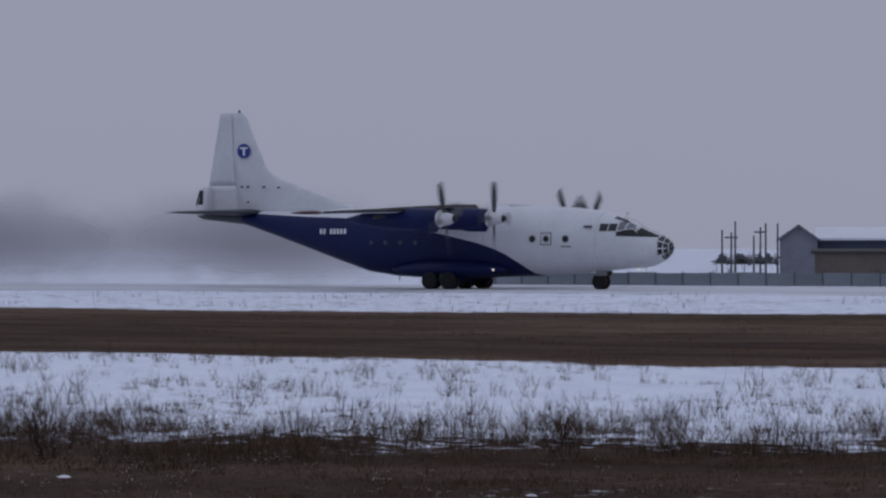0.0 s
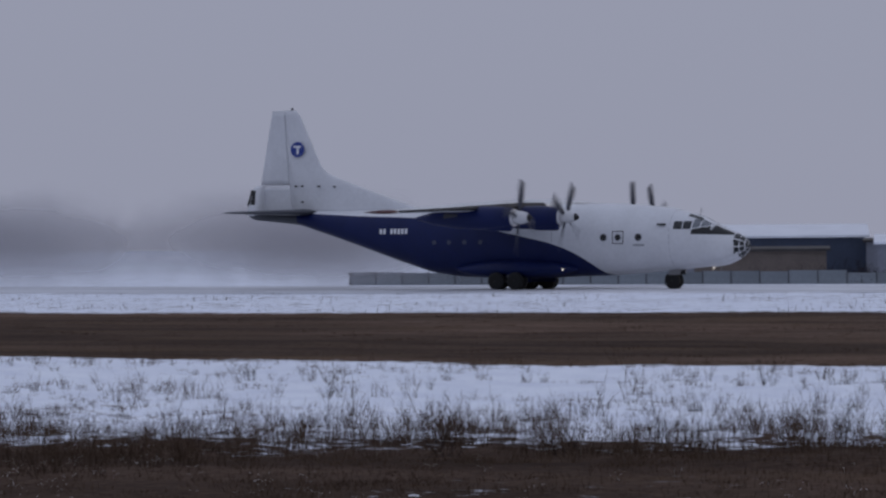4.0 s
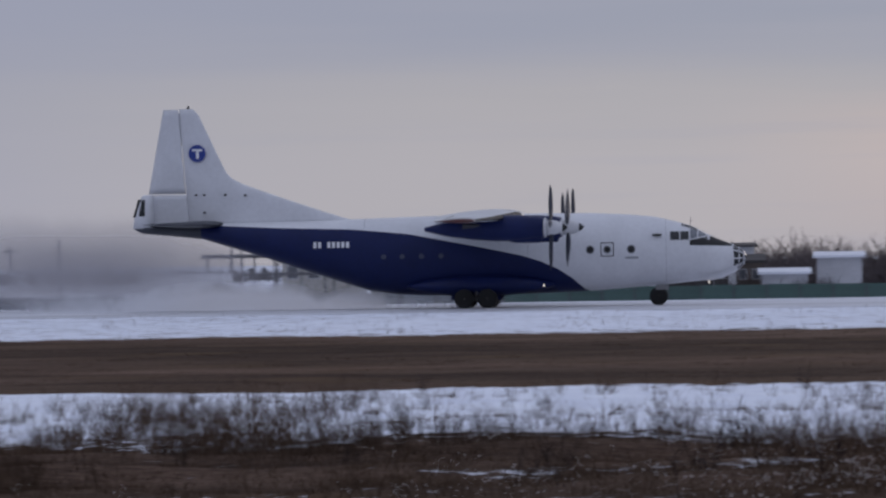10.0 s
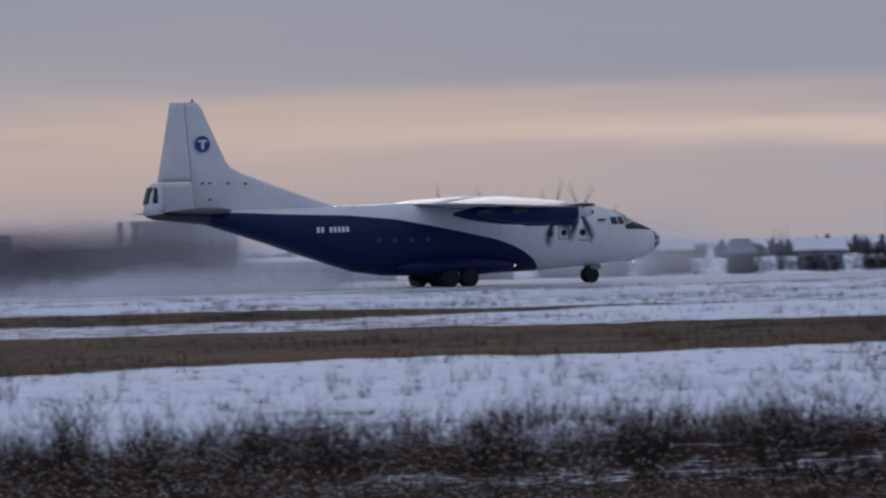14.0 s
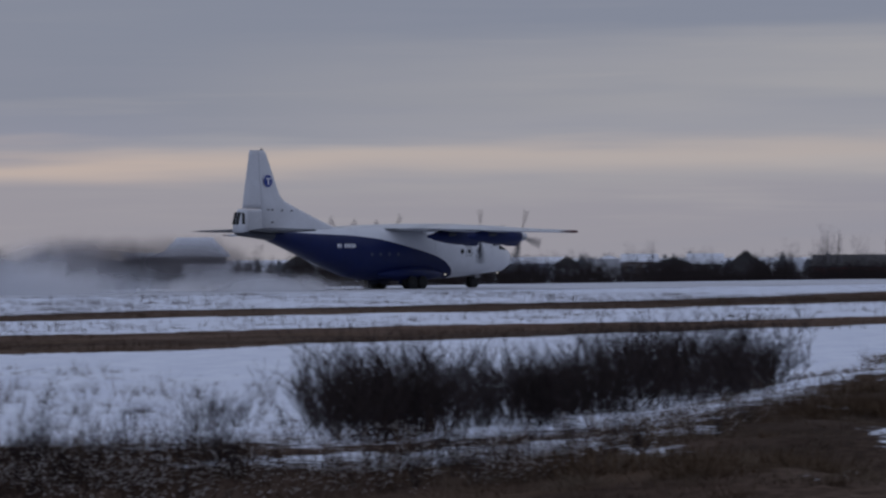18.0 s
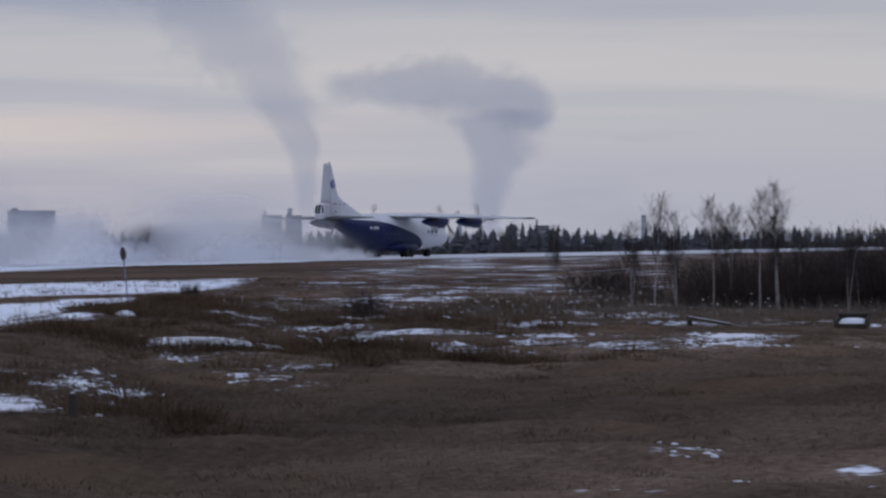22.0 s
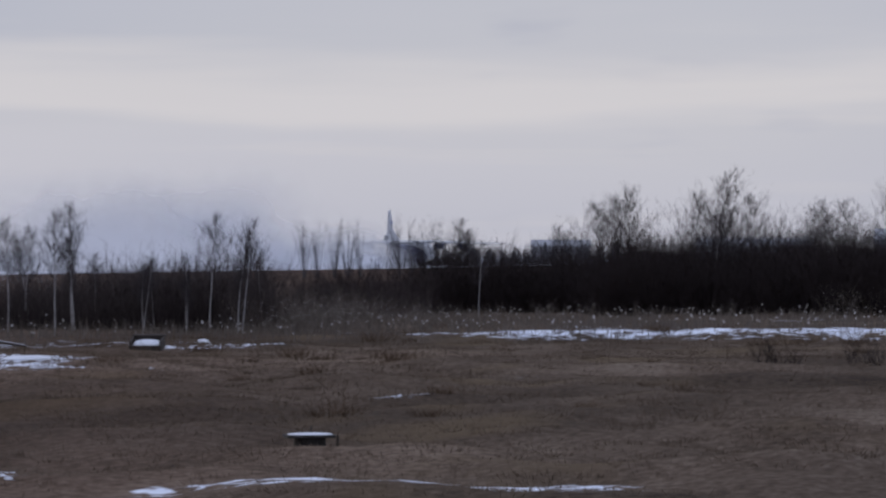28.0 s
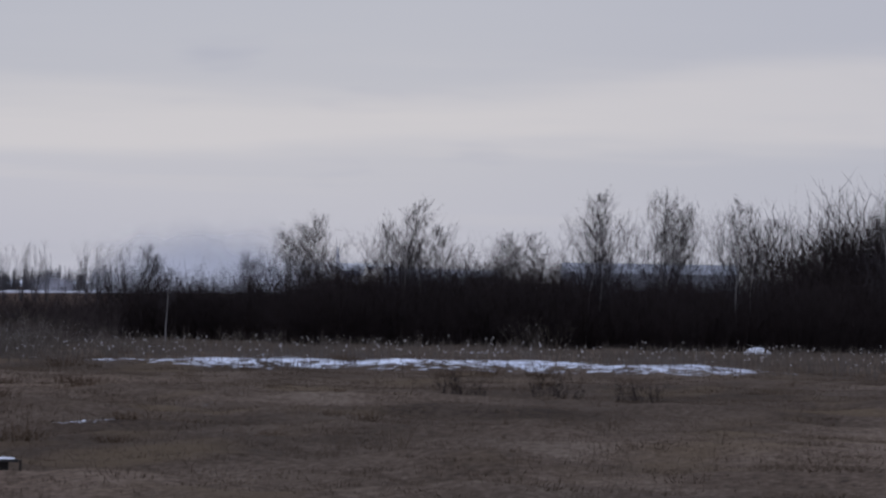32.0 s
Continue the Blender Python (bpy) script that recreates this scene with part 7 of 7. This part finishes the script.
    s = sow(rng, 15000, 105, 190, 8, 60, lambda x, y: step(112, 118, math.hypot(x, y)) * (1 - step(150, 158, math.hypot(x, y))) * (0.3 + 0.7 * clump(x, y, 0.3, -0.1)))
    blades("pale_reeds", s, hr(len(s), 0.25, 0.6), hr(len(s), 0.008, 0.014), STRAW, "pale dry reeds before the thicket", 8, 0.35, heads=0.05)


grass_all()


# ---- small things in the field ----
WOOD = material("wet_dark_wood", (0.055, 0.042, 0.034), 0.8, scale=3.0, spread=0.35, stretch=(1, 8, 8))
CONCRETE = material("stained_concrete", (0.03, 0.026, 0.024), 0.85, scale=2.0, spread=0.4, bump=0.3)


def on_ground(az, r, turn=0.0):
    x, y = spot(az, r)
    return pose(x, y, ground_height(x, y), 0, 0, -az + turn)


def snow_cap(parent, hw, hd, z, h):
    """A rounded cushion of snow on top of something."""
    rings = []
    for k in range(5):
        s = k / 4
        c = math.cos(s * math.pi / 2 * 0.94)
        rings.append([(hw * c * (1 + 0.05 * math.sin(3 * a + k)) * math.copysign(abs(math.cos(a)) ** 0.6, math.cos(a)), hd * c * math.copysign(abs(math.sin(a)) ** 0.6, math.sin(a)), z + h * math.sin(s * math.pi / 2)) for a in [2 * math.pi * i / 20 for i in range(20)]])
    return part("snow_cap", loft(rings), BACK["snow"], parent, "cushion of fresh snow", True)


def snow_lump(seed):
    """A low uneven lump of snow such as sits on a tussock: verts, faces and material slots."""
    rng = random.Random(seed)
    v, f, n = [], [], 8
    for k, (rad, z) in enumerate(((0.26, -0.04), (0.21, 0.05), (0.11, 0.09))):
        for i in range(n):
            a = 2 * math.pi * (i + 0.5 * k) / n
            q = rad * rng.uniform(0.7, 1.25)
            v.append((q * math.cos(a), q * math.sin(a), z * rng.uniform(0.75, 1.3)))
    v.append((0.0, 0.0, 0.105))
    for k in range(2):
        for i in range(n):
            a, b, c, d = k * n + i, k * n + (i + 1) % n, (k + 1) * n + (i + 1) % n, (k + 1) * n + i
            f += [(a, b, c), (a, c, d)]
    f += [(2 * n + i, 2 * n + (i + 1) % n, 3 * n) for i in range(n)]
    return np.array(v), np.array(f), [0] * len(f)


def snowy_tussocks():
    """Lumps of old snow in and round the drifts of the rough field."""
    rng = random.Random(44)
    places = []
    for az, r, hw, hd in DRIFTS:
        for _ in range(int(8 + 9 * hw * min(hd, 3.0)) if az < 67 or r > 80 else 5):
            u, w = rng.gauss(0, 0.42), rng.gauss(0, 0.42)
            x, y = spot(az + math.degrees(u * hw / r), r + w * hd)
            places.append((x, y, rng.uniform(0.12, 0.36) * (0.5 + r / 160), rng.uniform(0, 360)))
    strew("snowy_tussocks", [snow_lump(400 + k) for k in range(6)], places, BACK["snow"], "lumps of old snow caught among the tussocks", "snow")


def make_small_things():
    # low well cover with four short legs and snow on it
    box_ob = thing("well_cover", on_ground(72.62, 51.5, 8), "low dark well cover with snow on its slab", "well cover")
    part("slab", box(-0.34, 0.32, -0.28, 0.28, 0.16, 0.20, 0.01), CONCRETE, box_ob)
    part("ring", turned([(-0.05, 0.22), (0.16, 0.22)], "z", 20), CONCRETE, box_ob)
    part("stake", tube((0.36, -0.1, -0.05), (0.37, -0.1, 0.19), 0.018, n=6), WOOD, box_ob)
    part("handle", tube((0.03, 0.2, 0.19), (0.05, 0.2, 0.31), 0.012, n=6), WOOD, box_ob)
    snow_cap(box_ob, 0.31, 0.26, 0.198, 0.025)
    # tipped crate filled with snow
    cr = thing("wooden_crate", on_ground(70.15, 106, -12), "dark tipped wooden crate filled with snow", "crate")
    cr.matrix_basis = cr.matrix_basis @ pose(0, 0, 0.13, 14, 0, 0)
    for x0, x1, y0, y1 in ((-0.45, 0.45, 0.30, 0.34), (-0.45, -0.41, -0.30, 0.30), (0.41, 0.45, -0.30, 0.30)):
        part("side_board", box(x0, x1, y0, y1, -0.14, 0.17, 0.01), WOOD, cr)
    part("front_board", box(-0.45, 0.45, -0.34, -0.30, -0.14, 0.06, 0.01), WOOD, cr)
    snow_cap(cr, 0.41, 0.30, 0.0, 0.13)
    part("lid_edge", box(-0.47, 0.50, 0.26, 0.36, 0.17, 0.205, 0.01), WOOD, cr)
    # plank propped on a block
    pl = thing("fallen_plank", on_ground(68.0, 109, 5), "long dark plank lying propped in the grass", "plank")
    tilt = pose(0, 0, 0.19, 0, 10.0, 0)
    part("board", moved(box(-0.68, 0.62, -0.08, 0.08, 0.0, 0.07, 0.012), tilt), WOOD, pl)
    part("snow_strip", moved(box(-0.64, 0.56, -0.06, 0.06, 0.066, 0.085, 0.008), tilt), BACK["snow"], pl, "thin line of snow along the board")
    part("block", box(-0.66, -0.52, -0.1, 0.1, -0.03, 0.28, 0.02), CONCRETE, pl)
    pl2 = thing("fallen_plank", on_ground(5.56, 64.0, 0), "long dark plank lying on the snow", "plank")
    part("board", box(-0.56, 0.56, -0.06, 0.06, -0.01, 0.075, 0.01), WOOD, pl2)
    # stump and stones
    st = thing("wooden_stake", on_ground(58.3, 51.5), "short dark wooden stake in the grass", "stake")
    part("post", turned([(-0.1, 0.07), (0.30, 0.065), (0.32, 0.05)], "z", 12), WOOD, st)
    snow_cap(st, 0.045, 0.045, 0.31, 0.02)
    for az, r, w, h in ((63.97, 117, 0.24, 0.16), (71.0, 113, 0.3, 0.14), (-34.0, 43.5, 0.12, 0.06), (-26.9, 40, 0.08, 0.04), (61.0, 60, 0.1, 0.05)):
        x, y = spot(az, r)
        snow_heap(x, y, w, w * 0.7, h, "stone under a cap of snow", ground_height(x, y))
    # drifts that stand up from the rough field
    for az, r, w, d, h in ((60.1, 82, 1.0, 1.6, 0.20), (60.75, 83, 0.8, 1.2, 0.15), (57.1, 54.5, 0.5, 0.6, 0.12), (58.2, 62, 0.5, 0.5, 0.10), (68.4, 95, 0.9, 0.8, 0.10), (59.1, 103, 0.3, 0.3, 0.16), (84.2, 156, 1.0, 0.6, 0.34)):
        x, y = spot(az, r)
        snow_heap(x, y, w, d, h, "small drift of snow in the rough field", ground_height(x, y))
    # leaning wind marker by the runway
    wm = thing("wind_marker", pose(*spot(59.15, 150), ground_height(*spot(59.15, 150)), 0, -11, 0), "thin leaning pole with a dark furled wind marker", "marker")
    part("pole", tube((0, 0, -0.2), (0, 0, 2.1), 0.03, 0.025, 8), BACK["grey"], wm)
    part("furled_cloth", turned([(1.62, 0.03), (1.75, 0.11), (1.95, 0.13), (2.12, 0.07), (2.18, 0.02)], "z", 12), BACK["dark"], wm)


snowy_tussocks()
make_small_things()


# ---- blown snow behind the aeroplane, and steam from far works ----
def mist_material(name, colour, density, scale, soft=1.0, ragged=0.5, ribbon=False):
    """Thin mist on a sheet: densest in the middle, broken by noise, fading to nothing at its rim."""
    m = bpy.data.materials.new(name)
    m.use_nodes = True
    nt = m.node_tree
    nt.nodes.clear()
    N, L = nt.nodes.new, nt.links.new
    uv = N("ShaderNodeTexCoord")
    sep = N("ShaderNodeSeparateXYZ")
    L(uv.outputs["UV"], sep.inputs[0])

    def mt(op, a, b=0.0):
        n = N("ShaderNodeMath")
        n.operation = op
        for i, q in enumerate((a, b)):
            if isinstance(q, (int, float)):
                n.inputs[i].default_value = q
            else:
                L(q, n.inputs[i])
        return n.outputs[0]

    u, w = mt("MULTIPLY", mt("SUBTRACT", sep.outputs[0], 0.5), 2.0), mt("MULTIPLY", mt("SUBTRACT", sep.outputs[1], 0.5), 2.0)
    if ribbon:
        # only the two ends of a long ribbon fade lengthwise
        w = mt("MULTIPLY", mt("MULTIPLY", w, w), mt("MULTIPLY", w, w))
    r = mt("SQRT", mt("ADD", mt("MULTIPLY", u, u), mt("MULTIPLY", w, w)))
    nz = N("ShaderNodeTexNoise")
    nz.inputs["Scale"].default_value, nz.inputs["Detail"].default_value = scale, 5
    L(uv.outputs["Object"], nz.inputs["Vector"])
    edge = mt("ADD", r, mt("MULTIPLY", mt("SUBTRACT", nz.outputs["Fac"], 0.5), ragged * 1.8))
    fade = N("ShaderNodeMapRange")
    fade.interpolation_type = "SMOOTHSTEP"
    fade.inputs[1].default_value, fade.inputs[2].default_value = 0.80, 0.80 - 0.78 * soft
    L(edge, fade.inputs[0])
    wide = N("ShaderNodeTexNoise")
    wide.inputs["Scale"].default_value, wide.inputs["Detail"].default_value = scale * 2.3, 3
    L(uv.outputs["Object"], wide.inputs["Vector"])
    r = mt("ADD", r, mt("MULTIPLY", mt("MAXIMUM", mt("SUBTRACT", wide.outputs["Fac"], 0.42), 0.0), 1.3))
    rim = N("ShaderNodeMapRange")
    rim.interpolation_type = "SMOOTHSTEP"
    rim.inputs[1].default_value, rim.inputs[2].default_value = 0.99, 0.55
    L(r, rim.inputs[0])
    alpha = mt("MULTIPLY", mt("MULTIPLY", fade.outputs[0], rim.outputs[0]), density)
    dif, trl, both, clear, mix = N("ShaderNodeBsdfDiffuse"), N("ShaderNodeBsdfTranslucent"), N("ShaderNodeMixShader"), N("ShaderNodeBsdfTransparent"), N("ShaderNodeMixShader")
    for s in (dif, trl):
        s.inputs[0].default_value = (*colour, 1)
    both.inputs[0].default_value = 0.5
    L(dif.outputs[0], both.inputs[1])
    L(trl.outputs[0], both.inputs[2])
    L(alpha, mix.inputs[0])
    L(clear.outputs[0], mix.inputs[1])
    L(both.outputs[0], mix.inputs[2])
    out = N("ShaderNodeOutputMaterial")
    L(mix.outputs[0], out.inputs[0])
    return m


def sheet(rng, cx, cy, cz, hw, hh, turn, bend):
    """A bulging upright sheet of mist: verts, faces and their places across the sheet."""
    v, f, uv = [], [], []
    n = 12
    c, s = math.cos(turn), math.sin(turn)
    ph = rng.uniform(0, 6)
    for j in range(n + 1):
        for i in range(n + 1):
            a, b = i / n * 2 - 1, j / n * 2 - 1
            x, z = a * hw, b * hh
            y = bend * (math.sin(a * 2.2 + ph) + 0.6 * math.cos(b * 2.0 + ph))
            v.append((cx + x * c - y * s, cy + x * s + y * c, cz + z))
            uv.append((i / n, j / n))
    for j in range(n):
        for i in range(n):
            # the corners outside the round outline are left out
            if min(math.hypot(p * 2 / n - 1, q * 2 / n - 1) for p in (i, i + 1) for q in (j, j + 1)) > 0.99:
                continue
            f.append((j * (n + 1) + i, j * (n + 1) + i + 1, (j + 1) * (n + 1) + i + 1, (j + 1) * (n + 1) + i))
    return v, f, uv


def mist_mesh(name, sheets, mat):
    v, f, uv = [], [], []
    for sv, sf, su in sheets:
        n = len(v)
        v += sv
        f += [tuple(i + n for i in q) for q in sf]
        uv += su
    me = data(name, v, f, mat, True)
    lay = me.uv_layers.new(name="sheet")
    for loop in me.loops:
        lay.data[loop.index].uv = uv[loop.vertex_index]
    return me


def make_blown_snow():
    """Cloud pieces that trail the aeroplane, each with its own lag."""
    rng = random.Random(3)
    low = mist_material("blown_snow_mist", (0.86, 0.88, 0.93), 0.95, 0.14, 0.7, 0.32)
    high = mist_material("thin_snow_haze", (0.83, 0.84, 0.87), 0.98, 0.05, 0.95, 0.3)
    smoke = mist_material("engine_smoke_haze", (0.36, 0.36, 0.40), 0.95, 0.06, 1.0, 0.3)
    puffs, hazes = [], []

    def add(lag, back, side, hw, hh, up, mat, label, late=(0.0, 0.0, 1.0), turn=0.0):
        me = mist_mesh("snow_cloud", [sheet(rng, 0, 0, 0, hw, hh, turn + rng.uniform(-0.2, 0.2), 0.03 * hw)], mat)
        ob = tagged(new("snow_cloud", me), label, "blown snow", "blown snow behind the aeroplane")
        puffs.append((ob, lag, back, side, up, late))

    # low and white along the ground
    for i in range(4):
        s = i / 3
        add(0.05 + 0.4 * s, 22 + 106 * s, 4 + 2 * (i % 3), 22 + 8 * s, 2.4 + 3.0 * s ** 0.8, 0.1 + 0.9 * s, low, "white cloud of snow blown up along the runway", (120.0, 1.5, 6.5))
    # grey engine smoke
    for i in range(4):
        s = i / 3
        add(0.1 + 0.7 * s, 32 + 74 * s, 12 + (i % 2) * 3, 26 + 4 * s, 5.4 + 0.8 * s, 2.8 + 0.5 * s, smoke, "grey haze of engine smoke behind the aeroplane", (-200.0, 17.0, 23.0))
    # a short dark trail right behind the tail
    trail = mist_material("dark_exhaust_haze", (0.17, 0.16, 0.175), 0.80, 0.08, 0.85, 0.35)
    for back, hw, hh, up in ((26, 16, 3.4, 2.2), (36, 14, 3.2, 2.3), (52, 17, 3.0, 2.2)):
        add(0.05, back, 6, hw, hh, up, trail, "dark haze of exhaust close behind the tail", (240.0, 8.0, 12.0))
    # thin spray round the wheels and along the near side once the run is fast
    spray_mat = mist_material("wheel_spray_mist", (0.84, 0.86, 0.91), 0.74, 0.20, 0.9, 0.3)
    for back, hw, hh, up in ((29, 13, 1.8, 0.2), (54, 22, 3.6, 0.6), (102, 36, 5.8, 1.1)):
        add(0.02, back, -5, hw, hh, up, spray_mat, "white spray of snow thrown up by the wheels", (235.0, 9.0, 13.5))
    # thicker dust that the rear of the run leaves beyond the runway
    thick = mist_material("thick_snow_dust", (0.80, 0.81, 0.86), 0.93, 0.08, 0.75, 0.25)
    for back, hw, hh, up in ((36, 14, 4.2, 1.4), (62, 20, 6.4, 1.8)):
        add(0.02, back, 11, hw, hh, up, thick, "thick dust of snow behind the tail", (235.0, 12.0, 16.0))
    # snow dust that drifts off slowly beyond the runway
    drift = mist_material("drifting_snow_haze", (0.80, 0.80, 0.84), 0.62, 0.03, 1.0, 0.3)
    for x, hw, hh in ((52, 30, 6.0), (88, 34, 7.0), (122, 26, 5.0)):
        me = mist_mesh("snow_haze", [sheet(rng, 0, 0, 0, hw, hh, 0.0, 0.03 * hw)], drift)
        hazes.append((tagged(new("snow_haze", me), "thin haze of snow dust drifting beyond the runway", "blown snow", "drifting snow dust"), x))
    # tall banks of snow dust that thicken as the run gets faster, turned across the runway
    for i in range(3):
        s = i / 2
        add(0.05 + 0.35 * s, 48 + 112 * s, 0 + 5 * (i % 2), 26 + 14 * s, 10.5 + 8.0 * s, 1.4 + 1.0 * s, high, "tall bank of snow dust behind the aeroplane", (260.0, 13.0, 21.0), -1.0)
    # and the highest, thinnest dust
    thin = mist_material("high_snow_dust", (0.80, 0.81, 0.85), 0.92, 0.03, 1.0, 0.3)
    add(0.25, 115, 0, 40, 22, 2.0, thin, "high thin dust of snow behind the aeroplane", (360.0, 13.0, 21.0), -1.0)
    return puffs, hazes


snow_puffs, snow_hazes = make_blown_snow()


def make_steam():
    """Two columns of steam far off, the second bending over and flattening out under the clouds; each of two ragged layers."""
    r = 2400.0
    mats = [[mist_material("grey_steam", (0.53, 0.56, 0.615), d * thick, sc, 0.75, rag, True) for d, sc, rag in ((0.31, 0.022, 0.6), (0.27, 0.035, 0.8))] for thick in (0.72, 0.95, 1.05)]
    # bearing, elevation, half width in degrees
    paths = [
        [(61.87, -0.55, 0.16), (61.87, 0.7, 0.22), (61.84, 1.3, 0.34), (61.62, 1.95, 0.52), (61.2, 2.6, 0.78), (60.6, 3.3, 1.05), (59.8, 4.3, 1.3), (59.2, 5.2, 1.5)],
        [(64.62, -0.6, 0.28), (64.64, 0.5, 0.32), (64.70, 1.0, 0.46), (64.80, 1.4, 0.74), (64.82, 1.75, 0.90), (64.8, 2.0, 0.95)],
        [(65.68, 1.55, 0.28), (65.36, 1.9, 0.50), (64.85, 2.12, 0.68), (64.2, 2.22, 0.62), (63.5, 2.28, 0.52), (62.8, 2.28, 0.42), (61.7, 2.22, 0.33)]]
    for path, layers in zip(paths, mats):
        x0, y0 = spot(path[0][0], r)
        table = [(i / (len(path) - 1), *p) for i, p in enumerate(path)]
        ob = thing("steam_plume", pose(x0, y0, LOW), "grey plume of steam rising from far works", "steam", "steam over the far works", "stuff")
        for k, mat in enumerate(layers):
            v, f, uv = [], [], []
            n, m = 40, 8
            for i in range(n + 1):
                s = i / n
                az, el, hw = lerp_table(table, s)
                a0, e0, _ = lerp_table(table, max(0.0, s - 0.06))
                a1, e1, _ = lerp_table(table, min(1.0, s + 0.06))
                d = Vector((a1 - a0, e1 - e0)).normalized()
                hw *= (1.2, 1.34)[k] * (1 + 0.12 * wave(s * 9, k, 1.0, 5.0))
                for j in range(m + 1):
                    q = (j / m * 2 - 1) * hw
                    x, y = spot(az + d.y * q, r + 30 * k + 12 * math.sin(3 * q + 5 * s))
                    v.append((x - x0, y - y0, height(el - d.x * q, r) - LOW))
                    uv.append((j / m, s))
            for i in range(n):
                for j in range(m):
                    f.append((i * (m + 1) + j, i * (m + 1) + j + 1, (i + 1) * (m + 1) + j + 1, (i + 1) * (m + 1) + j))
            part("steam_layer", mist_mesh("steam_layer", [(v, f, uv)], mat), None, ob)


make_steam()


def motions():
    """What moves: the aeroplane along the runway, its propellers and wheels, and the snow that it blows up."""
    ts = [i * 0.25 for i in range(129)]
    lift = lambda t: 0.0 if t < 29 else 0.35 * (t - 29) ** 2
    nose = lambda t: 0.0 if t < 28.5 else -min(5.0, 1.6 * (t - 28.5))
    walk(aeroplane, [(t, pose(run_at(t), RUNWAY_Y, lift(t), 0, nose(t), 0)) for t in ts])
    for k, (p, at) in enumerate(propellers):
        walk(p, [(i / FPS, pose(*at, (17 * k + 77.0 * i) % 360)) for i in range(0, 32 * FPS + 1)])
    for w in plane_wheels:
        at, r, turn, rows = w.location.copy(), w.location.z, 0.0, []
        for i in range(0, 32 * FPS + 1):
            t = i / FPS
            rows.append((t, pose(at.x, at.y, at.z, 0, turn % 360, 0)))
            turn += min(80.0, math.degrees((run_at(t + 1 / FPS) - run_at(t)) / r))
        walk(w, rows)
    for ob, x in snow_hazes:
        walk(ob, [(t, pose(x + 0.7 * (t - 13.0), 244.0, 1.5, 0, 0, 0)) for t in (0.0, 8.0, 16.0, 24.0, 32.0)])
    for ob, lag, back, side, up, late in snow_puffs:
        rows = []
        for i in range(65):
            t = i * 0.5
            shift, t0, t1 = late
            x = run_at(t - lag) - back - max(0.0, lag - t) * 2.0 - shift * (step(t0, t1, t) if shift < 0 else 1 - step(t0, t1, t)) * (-1 if shift < 0 else 1)
            rows.append((t, pose(x, RUNWAY_Y + side, up - (2.6 * step(8.5, 12.5, t) if shift < 0 else 0.0), 0, 0, 0)))
        walk(ob, rows)


motions()
